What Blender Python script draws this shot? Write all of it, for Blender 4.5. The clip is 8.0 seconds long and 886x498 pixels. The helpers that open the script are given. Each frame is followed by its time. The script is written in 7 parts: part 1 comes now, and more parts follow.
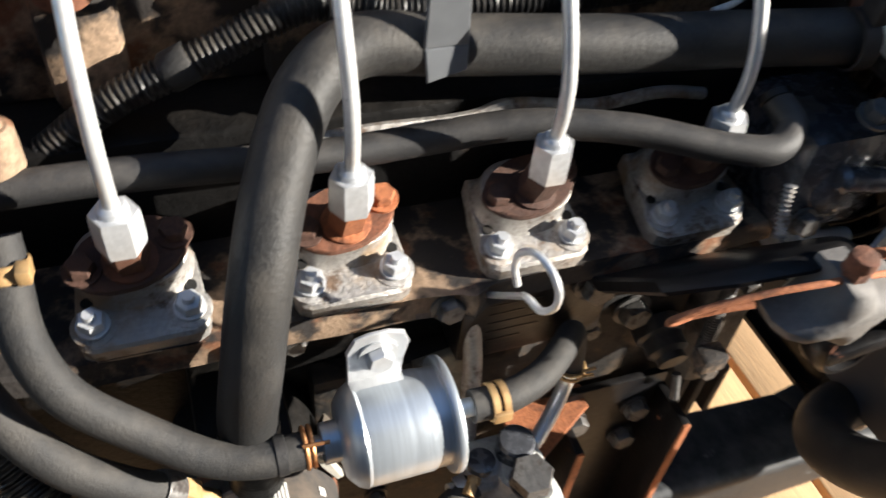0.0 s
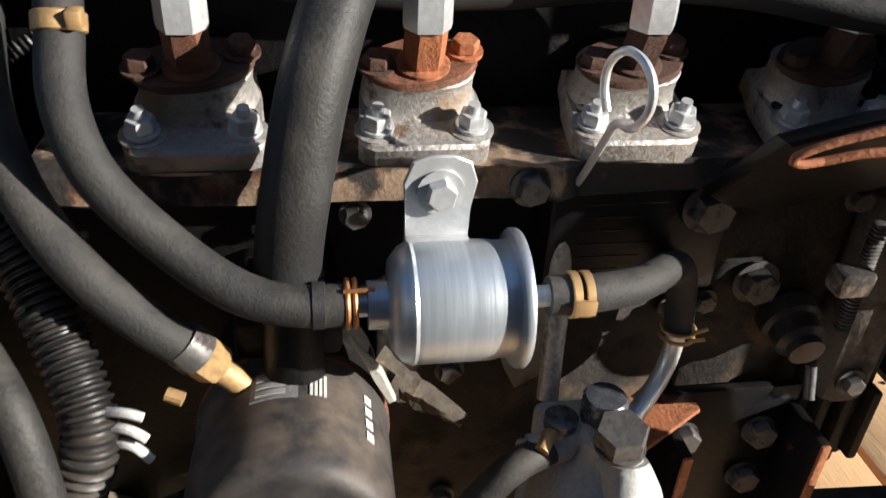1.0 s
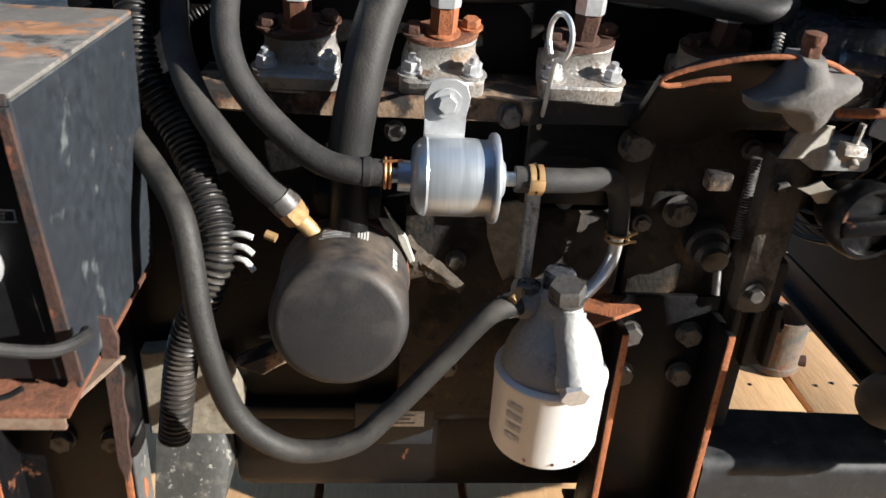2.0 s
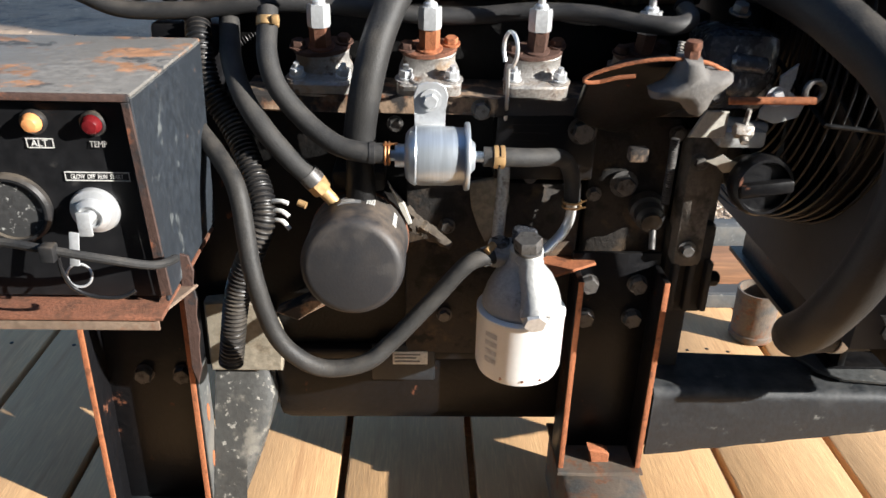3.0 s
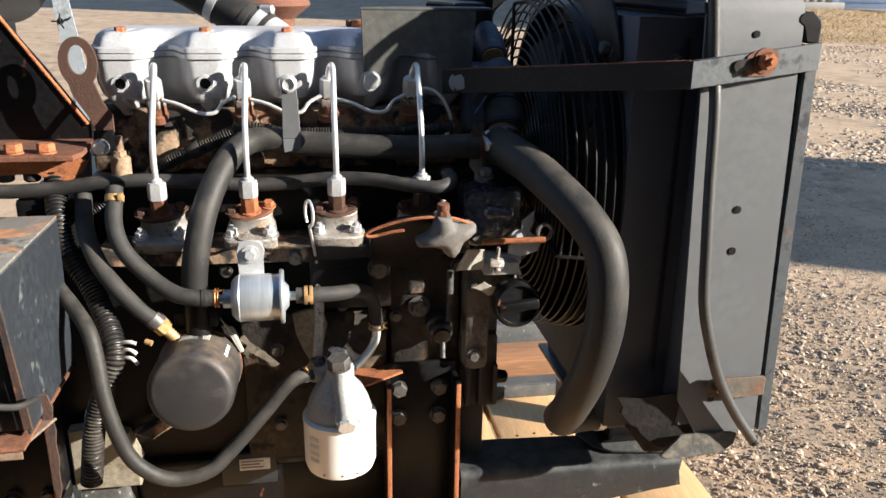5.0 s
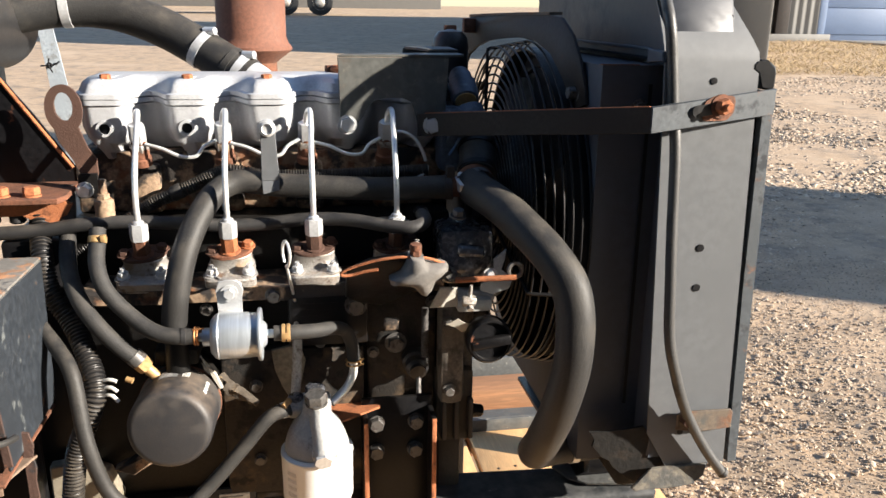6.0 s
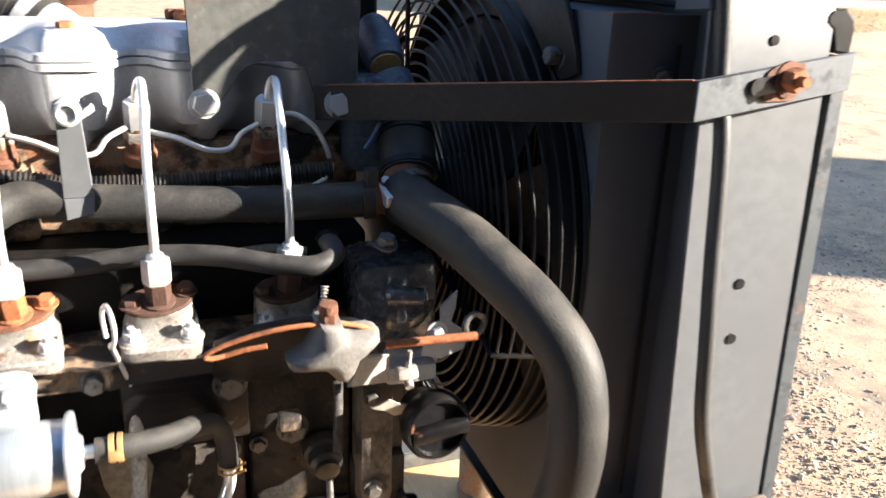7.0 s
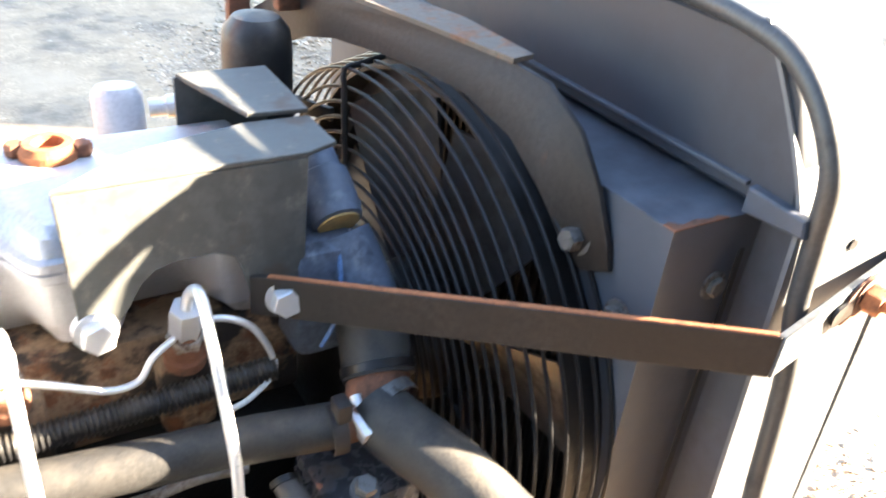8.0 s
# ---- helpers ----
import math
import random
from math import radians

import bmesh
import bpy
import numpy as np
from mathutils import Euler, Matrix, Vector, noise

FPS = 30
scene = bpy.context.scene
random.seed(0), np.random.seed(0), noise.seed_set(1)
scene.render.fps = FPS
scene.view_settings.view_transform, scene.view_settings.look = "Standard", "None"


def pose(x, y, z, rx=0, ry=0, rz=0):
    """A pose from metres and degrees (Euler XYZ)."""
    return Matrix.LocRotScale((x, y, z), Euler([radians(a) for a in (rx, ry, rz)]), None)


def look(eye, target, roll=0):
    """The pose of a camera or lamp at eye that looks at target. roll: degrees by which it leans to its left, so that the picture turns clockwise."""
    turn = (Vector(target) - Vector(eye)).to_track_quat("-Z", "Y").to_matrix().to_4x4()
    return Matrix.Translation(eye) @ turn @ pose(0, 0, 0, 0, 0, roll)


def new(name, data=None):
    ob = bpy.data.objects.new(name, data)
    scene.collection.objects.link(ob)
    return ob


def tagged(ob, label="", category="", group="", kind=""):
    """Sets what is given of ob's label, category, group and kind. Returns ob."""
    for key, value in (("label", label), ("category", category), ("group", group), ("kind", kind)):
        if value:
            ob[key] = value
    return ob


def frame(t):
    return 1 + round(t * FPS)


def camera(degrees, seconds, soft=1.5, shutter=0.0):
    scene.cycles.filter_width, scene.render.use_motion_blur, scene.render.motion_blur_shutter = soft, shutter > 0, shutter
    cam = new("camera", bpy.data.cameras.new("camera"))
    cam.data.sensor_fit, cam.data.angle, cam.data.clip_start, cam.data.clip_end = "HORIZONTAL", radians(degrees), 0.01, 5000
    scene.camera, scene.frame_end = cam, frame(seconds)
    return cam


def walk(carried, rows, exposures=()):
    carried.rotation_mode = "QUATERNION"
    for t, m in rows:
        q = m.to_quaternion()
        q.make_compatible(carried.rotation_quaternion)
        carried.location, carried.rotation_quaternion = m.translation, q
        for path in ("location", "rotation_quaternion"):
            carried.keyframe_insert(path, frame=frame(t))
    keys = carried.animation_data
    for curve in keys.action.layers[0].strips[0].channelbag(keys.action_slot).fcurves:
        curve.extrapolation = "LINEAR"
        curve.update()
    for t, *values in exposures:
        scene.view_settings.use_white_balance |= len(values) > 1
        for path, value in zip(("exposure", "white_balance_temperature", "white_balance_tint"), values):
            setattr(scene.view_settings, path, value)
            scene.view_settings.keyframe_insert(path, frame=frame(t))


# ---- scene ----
cam = camera(58.0, 8.0, shutter=0.25)
PATH = [
    (0, (-0.0647, -0.2518, 0.7289), (0.3599, 0.7155, -0.3360), 6.59),
    (0.5, (-0.0838, -0.2782, 0.6157), (0.2173, 0.9178, -0.2382), 3.72),
    (1, (-0.0465, -0.3153, 0.5869), (0.1820, 0.9311, -0.2158), 3.19),
    (1.5, (-0.0479, -0.4206, 0.5808), (0.1387, 0.8818, -0.1397), 4.24),
    (3, (-0.0099, -0.7019, 0.6180), (0.0411, 0.6483, -0.0335), 1.61),
    (3.5, (0.0124, -0.7650, 0.6545), (0.1542, 0.6038, 0.0575), 3.18),
    (4, (0.0398, -0.7920, 0.6847), (0.2704, 0.5879, 0.1438), 2.84),
    (4.5, (0.0608, -0.8310, 0.7032), (0.2944, 0.5575, 0.1863), 1.21),
    (6, (0.0857, -0.8917, 0.7376), (0.3383, 0.5230, 0.3078), 0.77),
    (6.5, (0.1076, -0.8195, 0.7250), (0.4443, 0.5731, 0.2806), 0.88),
    (7, (0.1026, -0.5645, 0.7128), (0.5929, 0.7595, 0.2062), 2.26),
    (7.5, (0.0784, -0.3931, 0.7778), (0.6608, 0.8310, 0.1356), 1.49),
    (8, (0.1018, -0.3046, 0.8796), (0.8211, 0.7518, 0.0943), 6.28),
]
walk(cam, [(t, look(eye, target, roll)) for t, eye, target, roll in PATH],
     [(0, 1.6, 6350, 10), (0.5, 1.2, 6350, 10), (1, 1.1, 6250, 10), (1.7, 1.15, 6150, 10), (3, 1.4, 6050, 10), (4.5, 1.5, 6350, 10), (6, 1.7, 6650, 11),
      (6.5, 2.0, 6550, 11), (7, 2.45, 6650, 11), (7.5, 3.25, 7100, 11), (8, 4.5, 7800, 12)])

# ---- light ----
SUN_TO = Vector((0.820, -0.408, 0.338)).normalized()      # towards the sun
world = bpy.data.worlds.new("sky")
scene.world = world
world.use_nodes = True
_wn = world.node_tree.nodes
_sky = _wn.new("ShaderNodeTexSky")
_sky.sky_type = "NISHITA"
_sky.sun_disc = False
_sky.dust_density = 0.4
_sky.ozone_density = 2.6
_sky.sun_elevation = math.asin(SUN_TO.z)
_sky.sun_rotation = math.atan2(SUN_TO.x, SUN_TO.y)
_wn["Background"].inputs["Strength"].default_value = 0.078
world.node_tree.links.new(_sky.outputs[0], _wn["Background"].inputs["Color"])
sun = new("sun", bpy.data.lights.new("sun", "SUN"))
sun.data.energy = 5.0
sun.data.angle = radians(0.55)
sun.data.color = (1.0, 0.93, 0.82)
sun.matrix_world = look(SUN_TO * 20, (0, 0, 0))

# ---- mesh helpers ----
def origin_of(ob):
    v = Vector((0, 0, 0))
    while ob is not None:
        v += ob.location
        ob = ob.parent
    return v


def mesh_of(name, bm, mat, angle=35):
    bmesh.ops.recalc_face_normals(bm, faces=bm.faces)
    me = bpy.data.meshes.new(name)
    bm.to_mesh(me)
    bm.free()
    me.shade_smooth()
    me.set_sharp_from_angle(angle=radians(angle))
    me.materials.append(mat)
    return me


def thing(name, at, label, category, group="", kind=""):
    ob = new(name)
    ob.empty_display_size = 0.02
    ob.location = at
    return tagged(ob, label, category, group, kind)


def part(name, bm, mat, parent, label="", angle=35):
    """One mesh in world coordinates, hung under a thing or a part."""
    off = origin_of(parent)
    for v in bm.verts:
        v.co -= off
    ob = new(name, mesh_of(name, bm, mat, angle))
    ob.parent = parent
    if label:
        tagged(ob, label)
    return ob


def hose_thing(name, bm, mat, at, label, group=""):
    """A hose as a thing, so that its clamps can hang under it."""
    t = thing(name, at, label, "hose", group)
    part("tube", bm, mat, t)
    return t


def single(name, bm, mat, label, category, group="", kind="", angle=35):
    """A thing that is one mesh, its origin at the middle of its foot."""
    lo = Vector([min(v.co[i] for v in bm.verts) for i in range(3)])
    hi = Vector([max(v.co[i] for v in bm.verts) for i in range(3)])
    base = Vector(((lo.x + hi.x) / 2, (lo.y + hi.y) / 2, lo.z))
    for v in bm.verts:
        v.co -= base
    ob = new(name, mesh_of(name, bm, mat, angle))
    ob.location = base
    return tagged(ob, label, category, group, kind)


def axes_of(axis):
    a = Vector(axis).normalized()
    u = a.orthogonal().normalized()
    if abs(a.z) < 0.9:
        u = a.cross(Vector((0, 0, 1))).normalized()
    return a, u, a.cross(u).normalized()


def bands(bm, rings, close=False, caps=True):
    """Joins rings of vertices into a skin."""
    n = len(rings[0])
    pairs = list(zip(rings, rings[1:])) + ([(rings[-1], rings[0])] if close else [])
    for a, b in pairs:
        for i in range(n):
            bm.faces.new((a[i], a[(i + 1) % n], b[(i + 1) % n], b[i]))
    if caps and not close:
        bm.faces.new(list(reversed(rings[0])))
        bm.faces.new(rings[-1])


def lathe(bm, base, axis, profile, seg=24, caps=True):
    """A turned form: (radius, height along the axis) pairs."""
    a, u, w = axes_of(axis)
    base = Vector(base)
    rings = []
    for r, h in profile:
        rings.append([bm.verts.new(base + a * h + (u * math.cos(2 * math.pi * i / seg) + w * math.sin(2 * math.pi * i / seg)) * r) for i in range(seg)])
    bands(bm, rings, caps=caps)
    return bm


def rod(bm, p0, p1, r, r1=None, seg=16, bevel=0.0):
    p0, p1 = Vector(p0), Vector(p1)
    L = (p1 - p0).length
    r1 = r if r1 is None else r1
    b = min(bevel, L / 3, r * 0.6)
    prof = [(r - b, 0), (r, b), (r1, L - b), (r1 - b, L)] if b > 0 else [(r, 0), (r1, L)]
    return lathe(bm, p0, p1 - p0, prof, seg)


def hexa(bm, p0, p1, af, spin=0.0, chamfer=0.12):
    """A hexagon nut or bolt head between two points; af: width over the flats."""
    p0, p1 = Vector(p0), Vector(p1)
    a, u, w = axes_of(p1 - p0)
    L, R = (p1 - p0).length, af / math.sqrt(3)
    rings = []
    for k, h in ((1 - chamfer, 0), (1, L * 0.12), (1, L * 0.82), (1 - chamfer, L)):
        rings.append([bm.verts.new(p0 + a * h + (u * math.cos(spin + math.pi * i / 3) + w * math.sin(spin + math.pi * i / 3)) * R * k) for i in range(6)])
    bands(bm, rings)
    return bm


def bolt(bm, at, axis, af, h, washer=0.0, stud=0.0, spin=0.3):
    """A hexagon bolt on its washer, with a stud end if it is a nut."""
    at, a = Vector(at), Vector(axis).normalized()
    if washer:
        rod(bm, at, at + a * 0.0016, washer, seg=20)
        at = at + a * 0.0014
    hexa(bm, at, at + a * h, af, spin)
    if stud:
        rod(bm, at + a * h * 0.9, at + a * (h + stud), af * 0.26, af * 0.24, seg=12)
    return bm


def block(bm, lo, hi, bevel=0.002, m=None):
    """A bevelled box between two corners."""
    lo, hi = Vector(lo), Vector(hi)
    made = bmesh.ops.create_cube(bm, size=1.0)["verts"]
    for v in made:
        v.co = Vector([lo[i] + (v.co[i] + 0.5) * (hi[i] - lo[i]) for i in range(3)])
    if bevel > 0:
        edges = list({e for v in made for e in v.link_edges})
        res = bmesh.ops.bevel(bm, geom=edges, offset=bevel, segments=2, profile=0.5, affect="EDGES")
        made = list({v for f in res["faces"] for v in f.verts} | {v for v in made if v.is_valid})
    if m is not None:
        bmesh.ops.transform(bm, matrix=m, verts=[v for v in made if v.is_valid])
    return bm


def plate(bm, outline, to_world, thick, bevel=0.0008):
    """A flat plate: outline in its own plane, to_world(u, v, depth) gives places."""
    a = [bm.verts.new(to_world(u, v, 0)) for u, v in outline]
    b = [bm.verts.new(to_world(u, v, thick)) for u, v in outline]
    n = len(outline)
    faces = [bm.faces.new(a), bm.faces.new(list(reversed(b)))]
    for i in range(n):
        faces.append(bm.faces.new((a[(i + 1) % n], a[i], b[i], b[(i + 1) % n])))
    if bevel:
        rim = [e for e in set(faces[0].edges) | set(faces[1].edges)]
        bmesh.ops.bevel(bm, geom=rim, offset=bevel, segments=1, profile=0.5, affect="EDGES")
    return bm


def spline(points, step=0.004):
    """A smooth line through the points."""
    p = [np.array(q, float) for q in points]
    p = [2 * p[0] - p[1]] + p + [2 * p[-1] - p[-2]]
    out = []
    for i in range(1, len(p) - 2):
        a, b, c, d = p[i - 1 : i + 3]
        n = max(2, int(np.linalg.norm(c - b) / step))
        for k in range(n):
            t = k / n
            out.append(0.5 * (2 * b + (c - a) * t + (2 * a - 5 * b + 4 * c - d) * t * t + (3 * b - a - 3 * c + d) * t ** 3))
    out.append(p[-2])
    return [Vector(q) for q in out]


def hose(bm, points, r, seg=16, step=0.004, ribs=0.0, depth=0.0, caps=True, bore=0.0, taper=None):
    """A tube swept along a smooth line; ribs: pitch of its corrugation."""
    line = spline(points, step if not ribs else ribs / 6)
    n = len(line)
    tang = [(line[min(i + 1, n - 1)] - line[max(i - 1, 0)]).normalized() for i in range(n)]
    u = axes_of(tang[0])[1]
    rings, run = [], 0.0
    for i in range(n):
        if i:
            run += (line[i] - line[i - 1]).length
        u = (u - tang[i] * u.dot(tang[i])).normalized()
        w = tang[i].cross(u)
        rr = r if taper is None else r * taper(i / (n - 1))
        if ribs:
            rr += depth * (math.tanh(2.2 * math.sin(2 * math.pi * run / ribs)) - 1) / 2
        rings.append([bm.verts.new(line[i] + (u * math.cos(2 * math.pi * k / seg) + w * math.sin(2 * math.pi * k / seg)) * rr) for k in range(seg)])
    if bore:
        def inner(i, f, back):
            c = line[i]
            return [bm.verts.new(c + (v.co - c) * f + tang[i] * back) for v in rings[i]]
        first = [inner(0, bore, 0.006), inner(0, bore, 0.0)]
        last = [inner(n - 1, bore, 0.0), inner(n - 1, bore, -0.006)]
        rings = first + rings + last
    bands(bm, rings, caps=caps)
    return bm


def ring(bm, centre, axis, R, r, seg=48, rs=8, a0=0.0, a1=2 * math.pi, flat=1.0):
    """A round wire or band; flat stretches its section along the axis."""
    a, u, w = axes_of(axis)
    centre = Vector(centre)
    full = abs(a1 - a0 - 2 * math.pi) < 1e-6
    n = seg if full else seg + 1
    rings = []
    for i in range(n):
        t = a0 + (a1 - a0) * i / seg
        d = u * math.cos(t) + w * math.sin(t)
        rings.append([bm.verts.new(centre + d * (R + r * math.cos(2 * math.pi * k / rs)) + a * (r * flat * math.sin(2 * math.pi * k / rs))) for k in range(rs)])
    bands(bm, rings, close=full)
    return bm


def B():
    return bmesh.new()


# ---- materials ----
def material(name, base, rough=0.5, metal=0.0, second=None, second_at=(0.5, 0.62), second_scale=30.0, second_rough=None, grain=200.0, bump=0.15,
             vary=0.25, third=None, third_at=(0.6, 0.7), third_scale=9.0, coat=0.0, stretch=(1, 1, 1), dust=0.0, dust_colour=(0.32, 0.26, 0.19), per_object=0.0, per_island=0.0):
    """A painted, cast or moulded surface: base colour with fine grain, a second colour in patches (rust, chips), a third in larger stains, and dust on what faces up."""
    m = bpy.data.materials.new(name)
    m.use_nodes = True
    t = m.node_tree
    n, l = t.nodes, t.links
    bsdf = n["Principled BSDF"]
    co = n.new("ShaderNodeTexCoord")
    mp = n.new("ShaderNodeMapping")
    mp.inputs["Scale"].default_value = stretch
    geo = n.new("ShaderNodeNewGeometry")
    l.new(geo.outputs["Position"], mp.inputs["Vector"])

    def noise_at(scale, detail=5.0, rough_=0.6):
        x = n.new("ShaderNodeTexNoise")
        x.inputs["Scale"].default_value = scale
        x.inputs["Detail"].default_value = detail
        x.inputs["Roughness"].default_value = rough_
        l.new(mp.outputs[0], x.inputs["Vector"])
        return x.outputs["Fac"]

    def ramp(fac, lo, hi):
        x = n.new("ShaderNodeMapRange")
        x.interpolation_type = "SMOOTHSTEP"
        x.inputs["From Min"].default_value, x.inputs["From Max"].default_value = lo, hi
        l.new(fac, x.inputs["Value"])
        return x.outputs[0]

    def mix(fac, a, b):
        x = n.new("ShaderNodeMix")
        x.data_type = "RGBA"
        if isinstance(fac, float):
            x.inputs["Factor"].default_value = fac
        else:
            l.new(fac, x.inputs["Factor"])
        for val, sock in ((a, x.inputs[6]), (b, x.inputs[7])):
            if isinstance(val, tuple):
                sock.default_value = (*val, 1)
            else:
                l.new(val, sock)
        return x.outputs[2]

    fine = noise_at(grain, 4.0)
    broad = noise_at(14.0, 4.0)
    dark = tuple(c * (1 - vary) for c in base)
    light = tuple(min(1, c * (1 + vary)) for c in base)
    colour = mix(ramp(fine, 0.3, 0.7), dark, light)
    colour = mix(ramp(broad, 0.35, 0.7), colour, tuple(c * (1 - vary * 0.6) for c in base))
    roughness = n.new("ShaderNodeMapRange")
    roughness.inputs["To Min"].default_value, roughness.inputs["To Max"].default_value = max(0.02, rough - 0.12), min(1, rough + 0.12)
    l.new(fine, roughness.inputs["Value"])
    rough_out = roughness.outputs[0]
    metal_out = None

    def blend_value(fac, a, b):
        x = n.new("ShaderNodeMix")
        l.new(fac, x.inputs["Factor"])
        for val, sock in ((a, x.inputs[2]), (b, x.inputs[3])):
            if isinstance(val, float):
                sock.default_value = val
            else:
                l.new(val, sock)
        return x.outputs[0]

    if second:
        f = ramp(noise_at(second_scale, 7.0, 0.65), *second_at)
        tone = mix(ramp(noise_at(second_scale * 3.1, 3.0), 0.35, 0.65), tuple(c * 0.6 for c in second), second)
        colour = mix(f, colour, tone)
        rough_out = blend_value(f, rough_out, 0.85 if second_rough is None else second_rough)
        metal_out = blend_value(f, float(metal), 0.0)
    if third:
        f = ramp(noise_at(third_scale, 6.0, 0.6), *third_at)
        colour = mix(f, colour, third)
        rough_out = blend_value(f, rough_out, 0.85)
        metal_out = blend_value(f, metal_out if metal_out is not None else float(metal), 0.0)
    if dust:
        sep = n.new("ShaderNodeSeparateXYZ")
        l.new(geo.outputs["Normal"], sep.inputs[0])
        up = ramp(sep.outputs[2], -0.1, 1.0)
        mul = n.new("ShaderNodeMath")
        mul.operation = "MULTIPLY"
        l.new(up, mul.inputs[0])
        l.new(ramp(noise_at(45.0, 6.0), 0.3, 0.75), mul.inputs[1])
        amount = n.new("ShaderNodeMath")
        amount.operation = "MULTIPLY"
        l.new(mul.outputs[0], amount.inputs[0])
        amount.inputs[1].default_value = dust
        colour = mix(amount.outputs[0], colour, dust_colour)
        rough_out = blend_value(amount.outputs[0], rough_out, 0.9)
    if per_object:
        info = n.new("ShaderNodeObjectInfo")
        hsv = n.new("ShaderNodeHueSaturation")
        v = n.new("ShaderNodeMapRange")
        v.inputs["To Min"].default_value, v.inputs["To Max"].default_value = 1 - per_object, 1 + per_object
        l.new(info.outputs["Random"], v.inputs["Value"])
        l.new(v.outputs[0], hsv.inputs["Value"])
        l.new(colour, hsv.inputs["Color"])
        colour = hsv.outputs[0]
    if per_island:
        hsv = n.new("ShaderNodeHueSaturation")
        v = n.new("ShaderNodeMapRange")
        v.inputs["To Min"].default_value, v.inputs["To Max"].default_value = 1 - per_island, 1 + per_island
        l.new(geo.outputs["Random Per Island"], v.inputs["Value"])
        l.new(v.outputs[0], hsv.inputs["Value"])
        l.new(colour, hsv.inputs["Color"])
        colour = hsv.outputs[0]
    l.new(colour, bsdf.inputs["Base Color"])
    l.new(rough_out, bsdf.inputs["Roughness"])
    if metal_out is not None:
        l.new(metal_out, bsdf.inputs["Metallic"])
    else:
        bsdf.inputs["Metallic"].default_value = metal
    bsdf.inputs["Coat Weight"].default_value = coat
    if bump:
        bp = n.new("ShaderNodeBump")
        bp.inputs["Strength"].default_value = bump
        bp.inputs["Distance"].default_value = 0.0015
        add = n.new("ShaderNodeMath")
        l.new(fine, add.inputs[0])
        l.new(broad, add.inputs[1])
        l.new(add.outputs[0], bp.inputs["Height"])
        l.new(bp.outputs[0], bsdf.inputs["Normal"])
    return m


RUST = (0.175, 0.068, 0.036)
RUST_ORANGE = (0.36, 0.125, 0.05)
RUBBER = material("rubber", (0.016, 0.016, 0.017), 0.62, grain=700, bump=0.22, vary=0.3, dust=0.35, dust_colour=(0.16, 0.14, 0.12))
TUBE_GREY = material("greyed_tube_rubber", (0.050, 0.050, 0.050), 0.45, grain=400, bump=0.12, vary=0.2, third=(0.030, 0.030, 0.031), third_at=(0.55, 0.7), third_scale=24)
# the blue of skylight on the housing is put into this casting's colour
SKYLIT_CASTING = material("skylit_blue_casting", (0.085, 0.110, 0.150), 0.5, grain=200, bump=0.35, second=(0.19, 0.21, 0.24), second_at=(0.54, 0.7), second_scale=50, third=(0.035, 0.042, 0.055), third_at=(0.5, 0.66), third_scale=30)
RUBBER_OLD = material("weathered_rubber", (0.018, 0.0178, 0.018), 0.72, grain=520, bump=0.3, vary=0.35, dust=0.28, dust_colour=(0.16, 0.14, 0.115), third=(0.055, 0.05, 0.044), third_at=(0.58, 0.75), third_scale=26)
RUBBER_SOFT = material("large_hose_rubber", (0.024, 0.0235, 0.023), 0.55, grain=480, bump=0.25, vary=0.28, third=(0.045, 0.041, 0.036), third_at=(0.52, 0.74), third_scale=18, dust=0.32, dust_colour=(0.17, 0.145, 0.115))
PLASTIC = material("loom_plastic", (0.010, 0.010, 0.011), 0.42, grain=300, bump=0.1, vary=0.2, dust=0.22)
BLACK = material("black_paint", (0.006, 0.006, 0.007), 0.36, second=RUST, second_at=(0.64, 0.72), second_scale=38, grain=160, bump=0.25, dust=0.10, dust_colour=(0.10, 0.085, 0.07))
BLACK_DUSTY = material("dusty_black_casting", (0.006, 0.0058, 0.0058), 0.5, second=(0.034, 0.024, 0.018), second_at=(0.60, 0.78), second_scale=22, grain=240, bump=0.45, dust=0.12, dust_colour=(0.09, 0.075, 0.06))
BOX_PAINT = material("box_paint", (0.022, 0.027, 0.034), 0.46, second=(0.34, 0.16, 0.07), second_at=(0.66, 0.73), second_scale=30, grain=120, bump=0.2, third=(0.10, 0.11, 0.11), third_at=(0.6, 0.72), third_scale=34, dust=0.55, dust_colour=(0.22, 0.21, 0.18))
STRAP_PAINT = material("chipped_blue_grey_paint", (0.062, 0.072, 0.082), 0.5, second=(0.17, 0.085, 0.05), second_at=(0.60, 0.70), second_scale=42, third=(0.030, 0.034, 0.040), third_at=(0.50, 0.66), third_scale=60, grain=200, bump=0.15, vary=0.2)
SHEET_BLUE = material("weathered_pale_sheet", (0.30, 0.34, 0.38), 0.5, second=(0.20, 0.20, 0.19), second_at=(0.5, 0.7), second_scale=60, grain=200, bump=0.1, vary=0.2)
# shroud hue at half brightness, so that the hood looks unlit
HOOD_UNLIT = material("unlit_hood_tone", (0.023, 0.027, 0.037), 0.5, grain=100, bump=0.06, vary=0.15, third=(0.040, 0.044, 0.053), third_at=(0.55, 0.8), third_scale=14)
STACK_RUST = material("smooth_brown_rust", (0.165, 0.068, 0.042), 0.8, second=(0.21, 0.12, 0.09), second_at=(0.55, 0.75), second_scale=22, grain=220, bump=0.2, vary=0.2, third=(0.115, 0.048, 0.032), third_at=(0.5, 0.7), third_scale=9)
